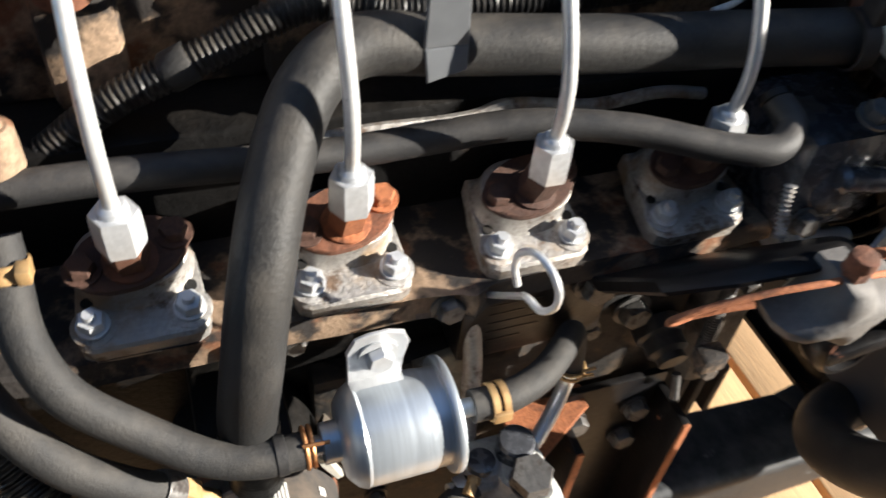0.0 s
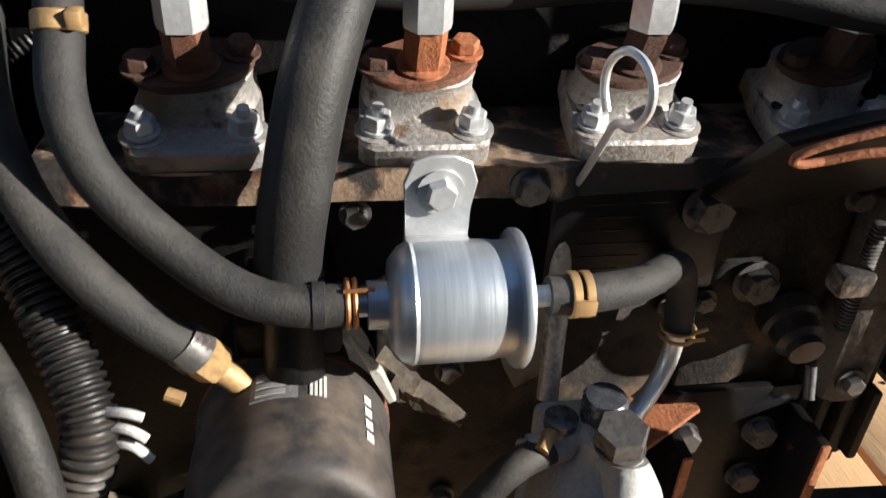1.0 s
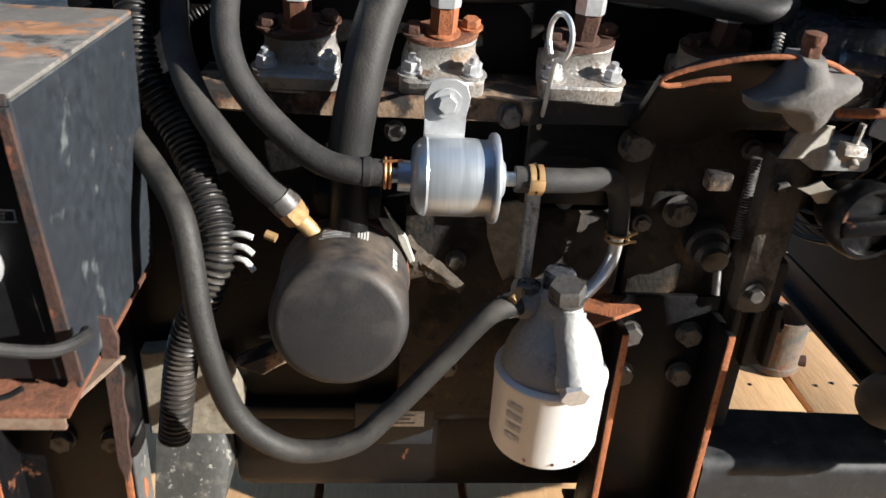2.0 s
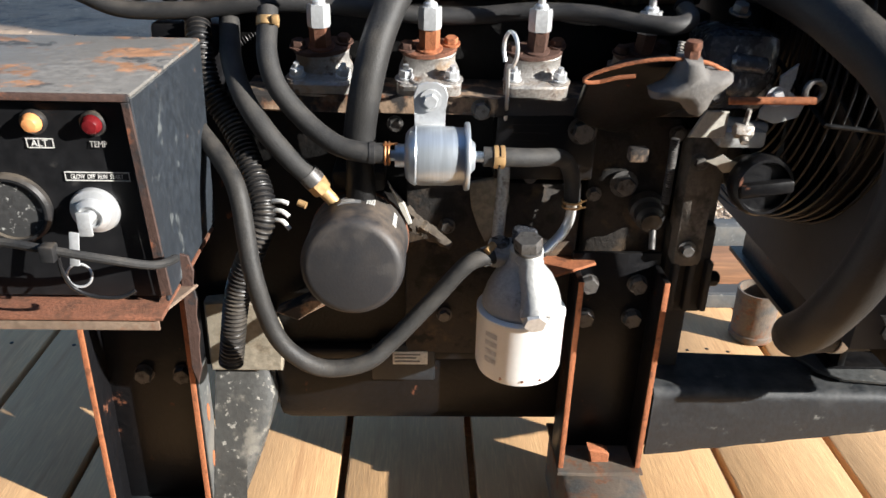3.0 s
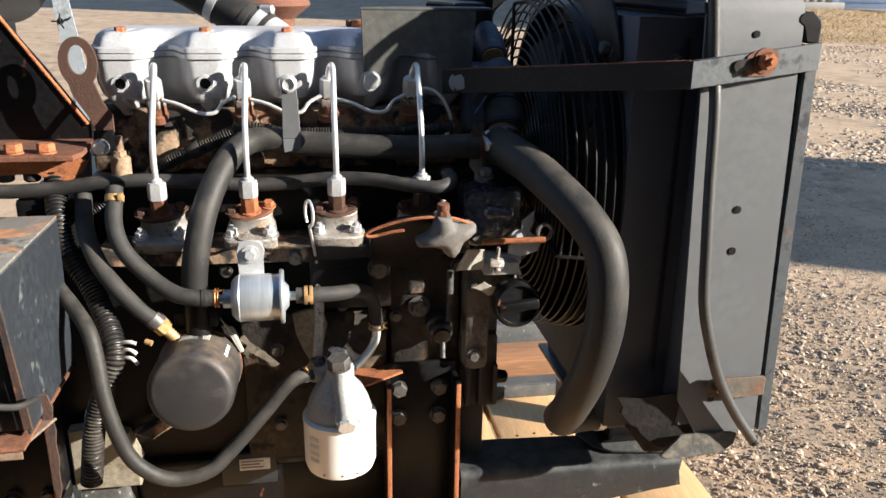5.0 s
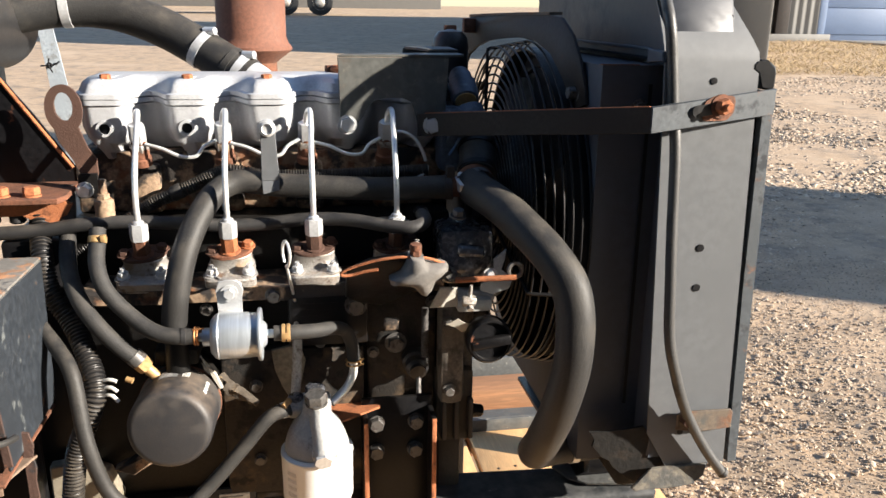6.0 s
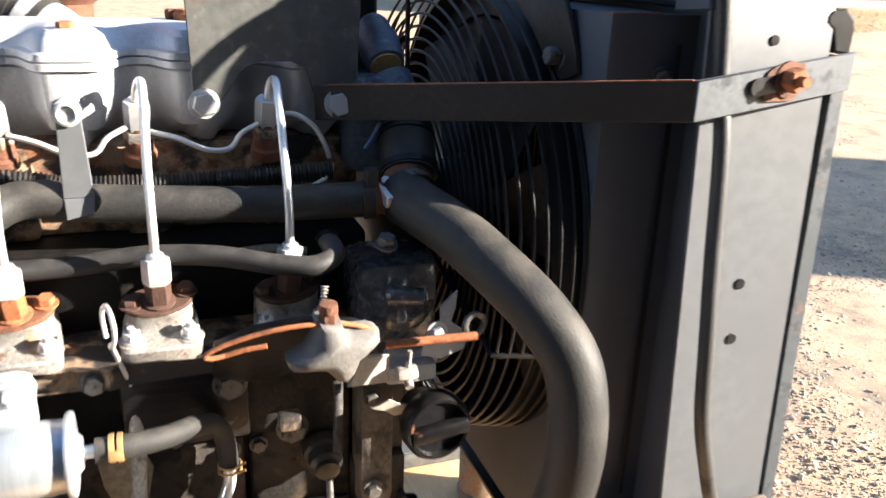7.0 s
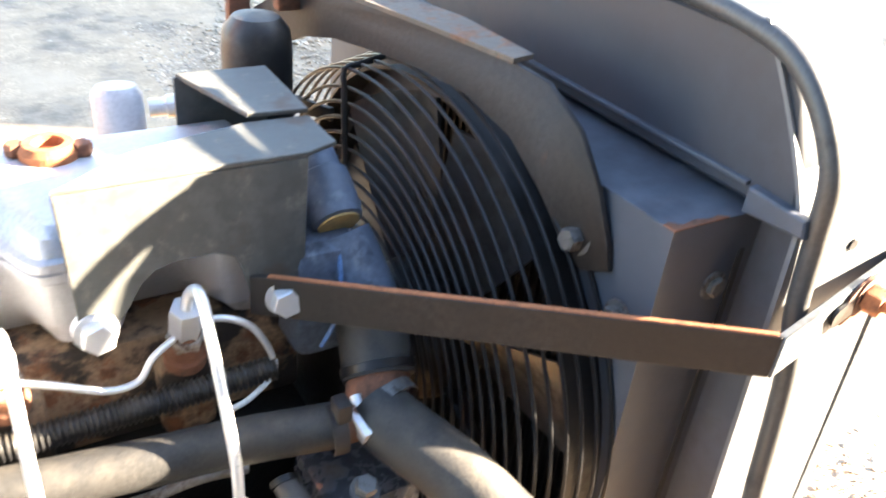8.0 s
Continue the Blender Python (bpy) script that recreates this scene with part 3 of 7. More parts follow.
def build_timing_case():
    t = thing("timing_case", (0.27, 0.08, 0.17), "dusty grey timing case with an oil filler neck", "engine part")
    bm = B()
    block(bm, (0.258, 0.02, 0.20), (0.290, 0.22, 0.43), 0.008)
    block(bm, (0.242, -0.005, 0.262), (0.274, 0.03, 0.40), 0.010)
    part("case", bm, material("dusty_grey_casting", (0.12, 0.105, 0.09), 0.75, grain=240, bump=0.5, second=(0.05, 0.042, 0.035), second_at=(0.48, 0.62), second_scale=26, dust=0.5, dust_colour=(0.36, 0.31, 0.25)), t)
    bm = B()
    lathe(bm, (0.2870, -0.026, 0.371), (0.10, -1, 0.06), [(0.019, 0), (0.019, 0.02), (0.0262, 0.021), (0.0275, 0.024), (0.0275, 0.036), (0.0250, 0.040), (0.0225, 0.040), (0.0215, 0.035), (0.004, 0.035)], 36)
    cap = part("filler_cap", bm, BLACK, t, "black oil filler cap with a bar grip")
    bm = B()
    block(bm, (-0.0235, -0.010, -0.0060), (0.0235, 0.0, 0.0060), 0.0025, Matrix.Translation((0.2908, -0.0610, 0.373)) @ Matrix.Rotation(radians(-8), 4, "Y"))
    part("grip", bm, BLACK, cap)
    bm = B()
    plate(bm, [(0.222, 0.412), (0.254, 0.412), (0.254, 0.435), (0.234, 0.436)], lambda u, v, d: Vector((u, -0.050 + d, v)), 0.004, 0.0008)
    part("tab_plate", bm, PALE_PLATE, t, "pale bare steel tab")
    bm = B()
    hexa(bm, (0.2585, -0.055, 0.421), (0.2735, -0.055, 0.420), 0.012, 0.2)
    rod(bm, (0.2665, -0.055, 0.424), (0.2680, -0.056, 0.4395), 0.0026, 0.0020, 10)
    rod(bm, (0.2665, -0.050, 0.420), (0.2665, -0.062, 0.412), 0.0042, 0.0035, 12)
    part("drain_valve", bm, CAST_ALU, t, "small bright drain valve")
    bm = B()
    plate(bm, [(0.240, 0.3915), (0.246, 0.393), (0.2535, 0.3985), (0.262, 0.392), (0.287, 0.3845), (0.272, 0.380), (0.260, 0.3785), (0.252, 0.386)], lambda u, v, d: Vector((u, -0.045 + d - 0.4 * (v - 0.379), v)), 0.0015, 0.0002)
    part("torn_tag", bm, PALE_PLATE, t, "torn pale metal tag")
    bm = B()
    rod(bm, (0.262, -0.01, 0.415), (0.305, -0.012, 0.409), 0.006, 0.006, 14, 0.001)
    block(bm, (0.258, -0.03, 0.396), (0.300, 0.02, 0.412), 0.004)
    part("case_ledge", bm, DULL_ALU, t)
    for x, z in ((0.252, 0.375), (0.254, 0.285)):
        bm = B()
        bolt(bm, (x, -0.006, z), (0, -1, 0), 0.011, 0.006, washer=0.009)
        part("bolt", bm, DULL_BOLT, t)
    return t


build_timing_case()


def build_front_mount():
    """The ribbed casting that stands between the timing case and the frame."""
    m = thing("front_mount", (0.262, 0.02, 0.10), "grimy dark ribbed front engine mount casting", "engine mount")
    bm = B()
    block(bm, (0.240, 0.008, 0.205), (0.288, 0.06, 0.305), 0.006)
    block(bm, (0.243, 0.014, 0.09), (0.274, 0.06, 0.215), 0.006)
    part("casting", bm, MUDDY_DARK, m)
    for x in (0.246, 0.262, 0.280):
        bm = B()
        block(bm, (x, -0.002, 0.212), (x + 0.0065, 0.010, 0.268), 0.002)
        part("rib", bm, MUDDY_DARK, m)
    bm = B()
    rod(bm, (0.286, 0.030, 0.236), (0.306, 0.030, 0.234), 0.010, 0.008, 18, 0.002)
    part("stub", bm, BLACK, m)
    return m


build_front_mount()


def build_pump(x, dark):
    p = thing("injection_pump", (x, 0.0, 0.432), "cast aluminium fuel injection pump with a rusty delivery flange" if not dark else "shaded grimy cast aluminium fuel injection pump with a rusty flange", "injection pump", "injection pumps in a row")
    th = radians(15)
    O, V, N = Vector((x, 0.011, 0.4505)), Vector((0, math.cos(th), math.sin(th))), Vector((0, -math.sin(th), math.cos(th)))
    def at(u, v, n=0.0):
        return O + Vector((u, 0, 0)) + V * v + N * n
    def slab(outline, top, thick, bevel):
        b = B()
        plate(b, outline, lambda u, v, d: at(u, v, top - d), thick, bevel)
        return b
    # broad foot with rounded front corners and a bulged back
    out = [(-0.0285, -0.018), (-0.0265, -0.0235), (-0.022, -0.0262), (0.022, -0.0262), (0.0265, -0.0235), (0.0285, -0.018), (0.0265, 0.010), (0.0235, 0.030), (-0.0235, 0.030), (-0.0265, 0.010)]
    part("foot_flange", slab(out, 0.0, 0.014, 0.0016), CAST_ALU, p)
    bm = B()
    rings = []
    for n, ru, rv, cv in ((-0.001, 0.0262, 0.0215, 0.0115), (0.002, 0.0245, 0.0190, 0.0110), (0.006, 0.0236, 0.0172, 0.0105), (0.012, 0.0236, 0.0168, 0.0105), (0.0150, 0.0242, 0.0176, 0.0105), (0.0158, 0.0235, 0.017, 0.0105)):
        rings.append([bm.verts.new(at(ru * math.copysign(abs(math.cos(t)) ** 0.75, math.cos(t)), cv + rv * math.sin(t), n)) for t in [2 * math.pi * k / 44 for k in range(44)]])
    bands(bm, rings)
    part("body", bm, CAST_ALU, p)
    # black discs on the foot stand in for the shade inside drilled holes
    for u, v, rad in ((-0.0222, -0.0026, 0.0026), (0.0222, -0.0026, 0.0028)):
        bm = B()
        rod(bm, at(u, v, -0.002), at(u, v, 0.0013), rad, seg=18)
        part("drilled_hole", bm, MATT_BLACK, p)
    lobes = []
    for k in range(44):
        t = 2 * math.pi * k / 44
        r = 0.0170 + 0.0085 * abs(math.cos(t - 0.28)) ** 3
        lobes.append((r * math.cos(t), 0.0085 + r * math.sin(t)))
    part("delivery_flange", slab(lobes, 0.0195, 0.0038, 0.0007), RUSTY if x == 0.0 else DARK_RUST, p, "rusted delivery flange")
    for s_ in (1, -1):
        bm = B()
        bolt(bm, at(s_ * 0.0195, 0.0085 + s_ * 0.0055, 0.0195), N, 0.0108, 0.0055, washer=0.0082, spin=0.2)
        part("flange_bolt", bm, RUSTY_ORANGE if s_ > 0 and x == 0.0 else DARK_RUST, p)
    bm = B()
    lathe(bm, at(0, 0.0045, 0.019), N, [(0.0118, 0), (0.0118, 0.002), (0.0098, 0.003)], 28)
    hexa(bm, at(0, 0.0045, 0.021), Vector((x, 0, 0.4925)), 0.0160, 0.3, 0.04)
    # rusty holders; the shade on the other pumps is put in as darker rust
    part("delivery_valve", bm, RUSTY_ORANGE if x == 0.0 else RUSTY if x < 0 else DARK_RUST, p, "rust-red delivery valve holder")
    for s_ in (-1, 1):
        bm = B()
        lathe(bm, at(s_ * 0.0203, -0.0140, -0.0005), N, [(0.0098, 0), (0.0098, 0.0010), (0.0088, 0.0013)], 28)
        part("spot_face", bm, CAST_ALU, p)
        bm = B()
        bolt(bm, at(s_ * 0.0203, -0.0140, 0.0012), N, 0.0108, 0.0062, washer=0.0072, stud=0.0042, spin=0.4 * s_)
        part("stud_nut", bm, ZINC, p)
    return p


for i, x in enumerate(CYL):
    build_pump(x, i == 3)


def build_pipe(x):
    """High-pressure pipe with its two union nuts."""
    p = thing("injection_pipe", (x, 0.0, 0.487), "bright plated steel injection pipe with hexagon union nuts", "fuel pipe", "injection pipes")
    bm = B()
    pts = [(x, 0.0, 0.507), (x, -0.002, 0.528), (x, 0.001, 0.547), (x, 0.0125, 0.572), (x + 0.0008, 0.037, 0.608), (x + 0.0008, 0.0475, 0.6215), (x - 0.0005, 0.0540, 0.6245), (x - 0.003, 0.0590, 0.619), (x - 0.0045, 0.0612, 0.609)]
    hose(bm, pts, 0.0033, 14, 0.002)
    part("pipe", bm, PIPE, p)
    bm = B()
    hexa(bm, (x, 0, 0.4895), (x, 0, 0.5085), 0.0175, 0.25, 0.05)
    lathe(bm, (x, 0, 0.5075), (0, 0, 1), [(0.0062, 0), (0.0062, 0.0035), (0.0048, 0.005)], 16)
    part("union_nut", bm, ZINC, p)
    bm = B()
    ax = Vector((0, -0.30, 0.95)).normalized()
    top = Vector((x - 0.0045, 0.0615, 0.609))
    hexa(bm, top - ax * 0.022, top, 0.0165, 0.2, 0.06)
    part("injector_nut", bm, ZINC, p)
    return p


def build_injector(x):
    ax = Vector((0, -0.30, 0.95)).normalized()
    top = Vector((x - 0.0045, 0.0615, 0.609)) - ax * 0.02
    inj = thing("injector", tuple(top - ax * 0.03), "fuel injector screwed into the cylinder head, rusty at its foot", "injector", "injectors")
    bm = B()
    lathe(bm, top - ax * 0.030, ax, [(0.0125, 0), (0.0125, 0.008), (0.0105, 0.010), (0.0105, 0.020), (0.0085, 0.022), (0.0085, 0.030)], 20)
    part("holder", bm, RUSTY, inj)
    bm = B()
    hexa(bm, top - ax * 0.012, top - ax * 0.003, 0.0195, 0.1, 0.06)
    part("return_nut", bm, CAST_ALU, inj)
    return inj


for x in CYL:
    build_pipe(x)
    build_injector(x)

for a, b in zip(CYL, CYL[1:]):
    bm = B()
    hose(bm, [(a + 0.004, 0.062, 0.586), (a + 0.022, 0.056, 0.582), (a + 0.043, 0.053, 0.573), (a + 0.060, 0.054, 0.573), (b - 0.026, 0.058, 0.583), (b - 0.012, 0.062, 0.590)], 0.0021, 10, 0.003)
    single("leak_off_pipe", bm, PIPE, "thin bright steel leak-off pipe looped between injectors", "fuel pipe", "leak-off pipes")
bm = B()
hose(bm, [(0.192, 0.062, 0.596), (0.205, 0.060, 0.597), (0.22, 0.058, 0.588), (0.229, 0.056, 0.572), (0.232, 0.056, 0.562)], 0.0021, 10, 0.003)
single("leak_off_pipe", bm, PIPE, "thin bright steel leak-off pipe end curling down", "fuel pipe", "leak-off pipes")


def head_outline(grow=0.0, half=0.0285):
    """The cylinder head from above: a straight back, four bulges in front."""
    pts = []
    n = 180
    x0, x1 = -0.170 - grow, 0.262 + grow
    for i in range(n + 1):
        x = x0 + (x1 - x0) * i / n
        bulge = max(1 / (1 + abs((x - c) / (half + grow)) ** 8) for c in (-0.1345, -0.043, 0.0475, 0.139, 0.23))
        pts.append((x, 0.118 - (0.048 if x < 0.1 else 0.036) * bulge - grow))
    pts += [(x1, 0.205 + grow), (x0, 0.205 + grow)]
    return pts


def loft(bm, layers):
    rings = []
    for z, g, *w in layers:
        rings.append([bm.verts.new((u, v, z)) for u, v in head_outline(g, *w)])
    bands(bm, rings)
    return bm


def build_head():
    h = thing("cylinder_head", (0.045, 0.14, 0.50), "silver-painted cylinder head with bulged rocker cover above dark rusty castings", "engine part")
    bm = B()
    block(bm, (-0.178, 0.092, 0.50), (0.264, 0.215, 0.572), 0.004)
    part("head_casting", bm, TAN_DIRT, h, "black head casting with rust and bare tan patches")
    for c in CYL:
        bm = B()
        block(bm, (c - 0.02, 0.078, 0.50), (c + 0.014, 0.10, 0.56), 0.006)
        part("port_boss", bm, TAN_DIRT, h)
    bm = B()
    loft(bm, [(0.566, -0.016, 0.022), (0.574, -0.012, 0.0235), (0.586, -0.004, 0.0255), (0.600, -0.001, 0.0275), (0.627, 0.0), (0.6285, -0.001)])
    part("rocker_box", bm, SILVER, h)
    bm = B()
    loft(bm, [(0.6288, 0.000), (0.6296, 0.0028), (0.6345, 0.0028), (0.6355, 0.0005), (0.6362, 0.0028), (0.641, 0.0024), (0.6425, -0.001), (0.652, -0.0045), (0.657, -0.010), (0.6588, -0.02)])
    part("rocker_cover", bm, SILVER, h)
    for c in (-0.133, -0.043, 0.047):
        bm = B()
        bolt(bm, (c, 0.090, 0.6545), (0, -0.1, 1), 0.011, 0.0065, washer=0.009)
        part("cover_bolt", bm, RUSTY_ORANGE, h)
    for c in (-0.133, -0.043, 0.047, 0.139):
        bm = B()
        lathe(bm, (c - 0.002, 0.073, 0.603), (0, -1, 0), [(0.0100, 0), (0.0092, 0.005), (0.0062, 0.005), (0.0060, -0.004), (0.001, -0.004)], 20)
        boss = part("tapped_boss", bm, SILVER, h)
        # solid black plug paints the darkness inside the boss hole
        bm = B()
        rod(bm, (c - 0.002, 0.076, 0.603), (c - 0.002, 0.0705, 0.603), 0.0059, seg=20)
        part("bore", bm, BLACK, boss)
    return h


build_head()

# hoses -------------------------------------------------------------
bm = B()
hose(bm, [(-0.0595, -0.039, 0.394), (-0.0590, -0.040, 0.410), (-0.0542, -0.039, 0.441), (-0.0450, -0.026, 0.480), (-0.0315, -0.001, 0.512), (-0.0130, 0.024, 0.536), (0.012, 0.038, 0.5455), (0.054, 0.039, 0.5405), (0.102, 0.034, 0.538), (0.15, 0.029, 0.536), (0.198, 0.023, 0.536), (0.252, 0.008, 0.540)], 0.0138, 28, 0.003)
COOLANT = hose_thing("coolant_hose", bm, RUBBER_SOFT, (-0.0625, -0.036, 0.394), "thick black rubber coolant hose bent down from along the head")
bm = B()
lathe(bm, (-0.0595, -0.039, 0.3945), (0, 0, 1), [(0.0137, 0), (0.0146, 0.0004), (0.0146, 0.0070), (0.0137, 0.0074)], 32, caps=False)
part("lower_clamp", bm, BLACK, COOLANT, "dark band clamp")

bm = B()
hose(bm, [(-0.37, 0.035, 0.536), (-0.332, 0.032, 0.521), (-0.304, 0.03, 0.508), (-0.268, 0.03, 0.4955), (-0.205, 0.03, 0.4965), (-0.153, 0.028, 0.503), (-0.09, 0.028, 0.503), (-0.009, 0.03, 0.496), (0.04, 0.03, 0.4965), (0.089, 0.024, 0.502), (0.137, 0.008, 0.5035), (0.18, -0.012, 0.500), (0.206, -0.020, 0.500), (0.2215, -0.010, 0.504), (0.219, 0.004, 0.511)], 0.0078, 18, 0.003)
RETURN = hose_thing("return_hose", bm, RUBBER, (-0.009, 0.03, 0.49), "black rubber fuel return hose running along the pumps")
bm = B()
lathe(bm, (0.219, 0.003, 0.5105), (0.0, 0.9, 0.45), [(0.0077, 0), (0.0086, 0.0003), (0.0086, 0.004), (0.0077, 0.0043)], 24, caps=False)
part("end_clamp", bm, BLACK, RETURN, "dark band clamp")

bm = B()
hose(bm, [(-0.1380, 0.002, 0.503), (-0.1375, -0.006, 0.4925), (-0.1365, -0.024, 0.470), (-0.1275, -0.035, 0.445), (-0.1045, -0.042, 0.4185), (-0.0795, -0.052, 0.4020), (-0.057, -0.0565, 0.3967), (-0.034, -0.0565, 0.3958)], 0.0088, 20, 0.003, bore=0.55)
FUEL = hose_thing("fuel_hose", bm, RUBBER_OLD, (-0.09, -0.04, 0.39), "weathered grey-black braided fuel hose pushed on the fuel filter")
bm = B()
lathe(bm, (-0.0505, -0.0565, 0.3962), (1, 0, -0.01), [(0.0087, 0), (0.0096, 0.0003), (0.0096, 0.005), (0.0087, 0.0053)], 24, caps=False)
part("end_sleeve", bm, RUBBER, FUEL)

bm = B()
hose(bm, [(-0.184, 0.075, 0.535), (-0.181, 0.053, 0.508), (-0.178, 0.030, 0.484), (-0.172, 0.000, 0.459), (-0.158, -0.026, 0.433), (-0.139, -0.042, 0.409), (-0.118, -0.045, 0.384), (-0.101, -0.0440, 0.3670)], 0.0092, 20, 0.003)
single("oil_drain_hose", bm, RUBBER_OLD, "black rubber hose running down to a brass fitting", "hose")
c = thing("hose_clip", (-0.1375, -0.006, 0.492), "tan corroded clip at the top of the fuel hose", "hose clip", "wire hose clips")
bm = B()
ax = Vector((0.02, 0.42, 0.90)).normalized()
lathe(bm, Vector((-0.1372, -0.0085, 0.4905)), ax, [(0.0089, 0), (0.0098, 0.0006), (0.0098, 0.007), (0.0089, 0.0076)], 28, caps=False)
block(bm, (-0.1322, -0.018, 0.494), (-0.1267, -0.010, 0.501), 0.001)
part("band", bm, CLIP, c)
f = thing("brass_fitting", (-0.090, -0.044, 0.345), "brass hose barb with a small hexagon beside the oil filter", "pipe fitting")
bm = B()
d = Vector((0.62, 0.05, -0.75)).normalized()
a = Vector((-0.1015, -0.0440, 0.3680))
hexa(bm, a + d * 0.004, a + d * 0.016, 0.0165, 0.2)
rod(bm, a + d * 0.015, a + d * 0.03, 0.006)
part("hexagon", bm, BRASS, f)
bm = B()
lathe(bm, a - d * 0.006, d, [(0.0098, 0), (0.0102, 0.003), (0.0102, 0.009), (0.0098, 0.011)], 20)
part("ferrule", bm, DULL_BOLT, f)
bm = B()
rod(bm, (-0.114, -0.046, 0.3455), (-0.107, -0.048, 0.3435), 0.0032, seg=10)
part("bleed_screw", bm, BRASS, f)

bm = B()
hose(bm, [(-0.212, 0.062, 0.520), (-0.208, 0.040, 0.492), (-0.203, 0.018, 0.470), (-0.194, 0.0, 0.436), (-0.172, -0.014, 0.403), (-0.154, -0.038, 0.374), (-0.142, -0.062, 0.345), (-0.150, -0.068, 0.315), (-0.170, -0.064, 0.265), (-0.184, -0.06, 0.186)], 0.0118, 24, ribs=0.0044, depth=0.0024)
LOOM = thing("corrugated_loom", (-0.184, -0.06, 0.186), "black corrugated wiring loom sleeve hanging beside the control box", "wiring loom")
part("sleeve", bm, PLASTIC, LOOM)
for k, dz in enumerate((0.0, -0.009, -0.018)):
    bm = B()
    hose(bm, [(-0.143, -0.058, 0.350 + dz), (-0.127, -0.066, 0.355 + dz), (-0.119, -0.068, 0.3535 + dz - 0.003 * k)], 0.0021, 8, 0.002)
    single("white_wire", bm, WHITE_MARK, "short white wire end sticking out of the loom", "wire", "loom wires")

bm = B()
hose(bm, [(-0.215, -0.012, 0.425), (-0.195, -0.040, 0.408), (-0.174, -0.064, 0.392), (-0.156, -0.088, 0.370), (-0.1455, -0.106, 0.305), (-0.131, -0.108, 0.249), (-0.110, -0.105, 0.220), (-0.0855, -0.10, 0.207), (-0.053, -0.095, 0.211), (-0.0305, -0.085, 0.2265), (0.0065, -0.07, 0.262), (0.037, -0.06, 0.2935), (0.060, -0.05, 0.2975)], 0.0080, 20, 0.003)
FUEL_SUPPLY = hose_thing("fuel_supply_hose", bm, RUBBER_SOFT, (-0.0855, -0.10, 0.199), "black rubber fuel hose looping down to the filter head")

RAD_HOSE = [(0.2795, 0.010, 0.5425), (0.284, -0.006, 0.538), (0.303, -0.041, 0.527), (0.3185, -0.077, 0.5135), (0.3435, -0.118, 0.4855), (0.3590, -0.141, 0.4505), (0.3600, -0.150, 0.3900), (0.3525, -0.138, 0.324), (0.3455, -0.105, 0.262), (0.352, -0.06, 0.222), (0.385, -0.03, 0.206), (0.45, -0.02, 0.203)]
bm = B()
hose(bm, RAD_HOSE, 0.0207, 36, 0.004)
RADIATOR_HOSE = hose_thing("radiator_hose", bm, RUBBER_SOFT, (0.36, -0.08, 0.20), "large black rubber radiator hose curving down to the radiator foot")
bm = B()
lathe(bm, (0.405, -0.0262, 0.2050), (1, 0.15, -0.05), [(0.0211, 0), (0.0222, 0.0004), (0.0222, 0.0095), (0.0211, 0.01)], 36, caps=False)
part("lower_clamp", bm, ZINC, RADIATOR_HOSE, "worm-drive clamp")

# fuel filter ---------------------------------------------------------
def build_fuel_filter():
    f = thing("fuel_filter", (0.008, -0.0545, 0.367), "bright zinc-plated inline fuel filter clipped to the block", "fuel filter")
    c = Vector((-0.0165, -0.0545, 0.3935))
    bm = B()
    lathe(bm, c, (1, 0, 0), [(0.010, -0.012), (0.010, -0.004), (0.0185, -0.003), (0.0235, 0.001), (0.0255, 0.005), (0.0248, 0.0065), (0.0252, 0.0082), (0.0252, 0.037), (0.0245, 0.040), (0.0245, 0.0465)], 48)
    part("can", bm, FILTER_ZINC, f)
    bm = B()
    lathe(bm, c, (1, 0, 0), [(0.0245, 0.0465), (0.0285, 0.0468), (0.0292, 0.0478), (0.0292, 0.0500), (0.0285, 0.0510), (0.016, 0.0515), (0.011, 0.056), (0.005, 0.0565)], 48)
    part("rim", bm, FILTER_ZINC, f)
    for s, x0, x1 in ((0, -0.038, -0.0165), (1, 0.0395, 0.060)):
        bm = B()
        rod(bm, (x0, c.y, c.z), (x1, c.y, c.z), 0.0048)
        lathe(bm, (x0 if s == 0 else x1 - 0.004, c.y, c.z), (1, 0, 0), [(0.005, 0), (0.0062, 0.002), (0.005, 0.004)], 16)
        part("spigot", bm, FILTER_ZINC, f)
    bm = B()
    out = [(-0.0125, 0.414), (-0.0125, 0.430), (-0.0135, 0.442), (-0.0100, 0.4515), (-0.003, 0.454), (0.006, 0.454), (0.0130, 0.451), (0.0160, 0.442), (0.0140, 0.430), (0.0140, 0.414)]
    plate(bm, out, lambda u, v, d: Vector((u, -0.040 + d - 0.10 * (v - 0.414), v)), 0.0022, 0.0006)
    block(bm, (-0.0125, -0.052, 0.4125), (0.014, -0.0375, 0.4170), 0.001)
    clip = part("clip", bm, ZINC, f, "bent zinc mounting clip")
    bm = B()
    bolt(bm, (0.001, -0.0432, 0.4385), (0, -1, 0.05), 0.011, 0.0055, washer=0.0095)
    part("clip_bolt", bm, ZINC, clip)
    return f


build_fuel_filter()
c = thing("hose_clip", (-0.037, -0.0555, 0.385), "copper-coloured wire clip on the fuel hose", "hose clip", "wire hose clips")
bm = B()
ring(bm, (-0.0365, -0.0555, 0.3955), (1, 0, 0), 0.0095, 0.0012, 28, 8)
ring(bm, (-0.0335, -0.0555, 0.3955), (1, 0, 0), 0.0095, 0.0012, 28, 8)
rod(bm, (-0.038, -0.060, 0.4045), (-0.026, -0.062, 0.4065), 0.001, seg=8)
part("wire", bm, COPPER, c)
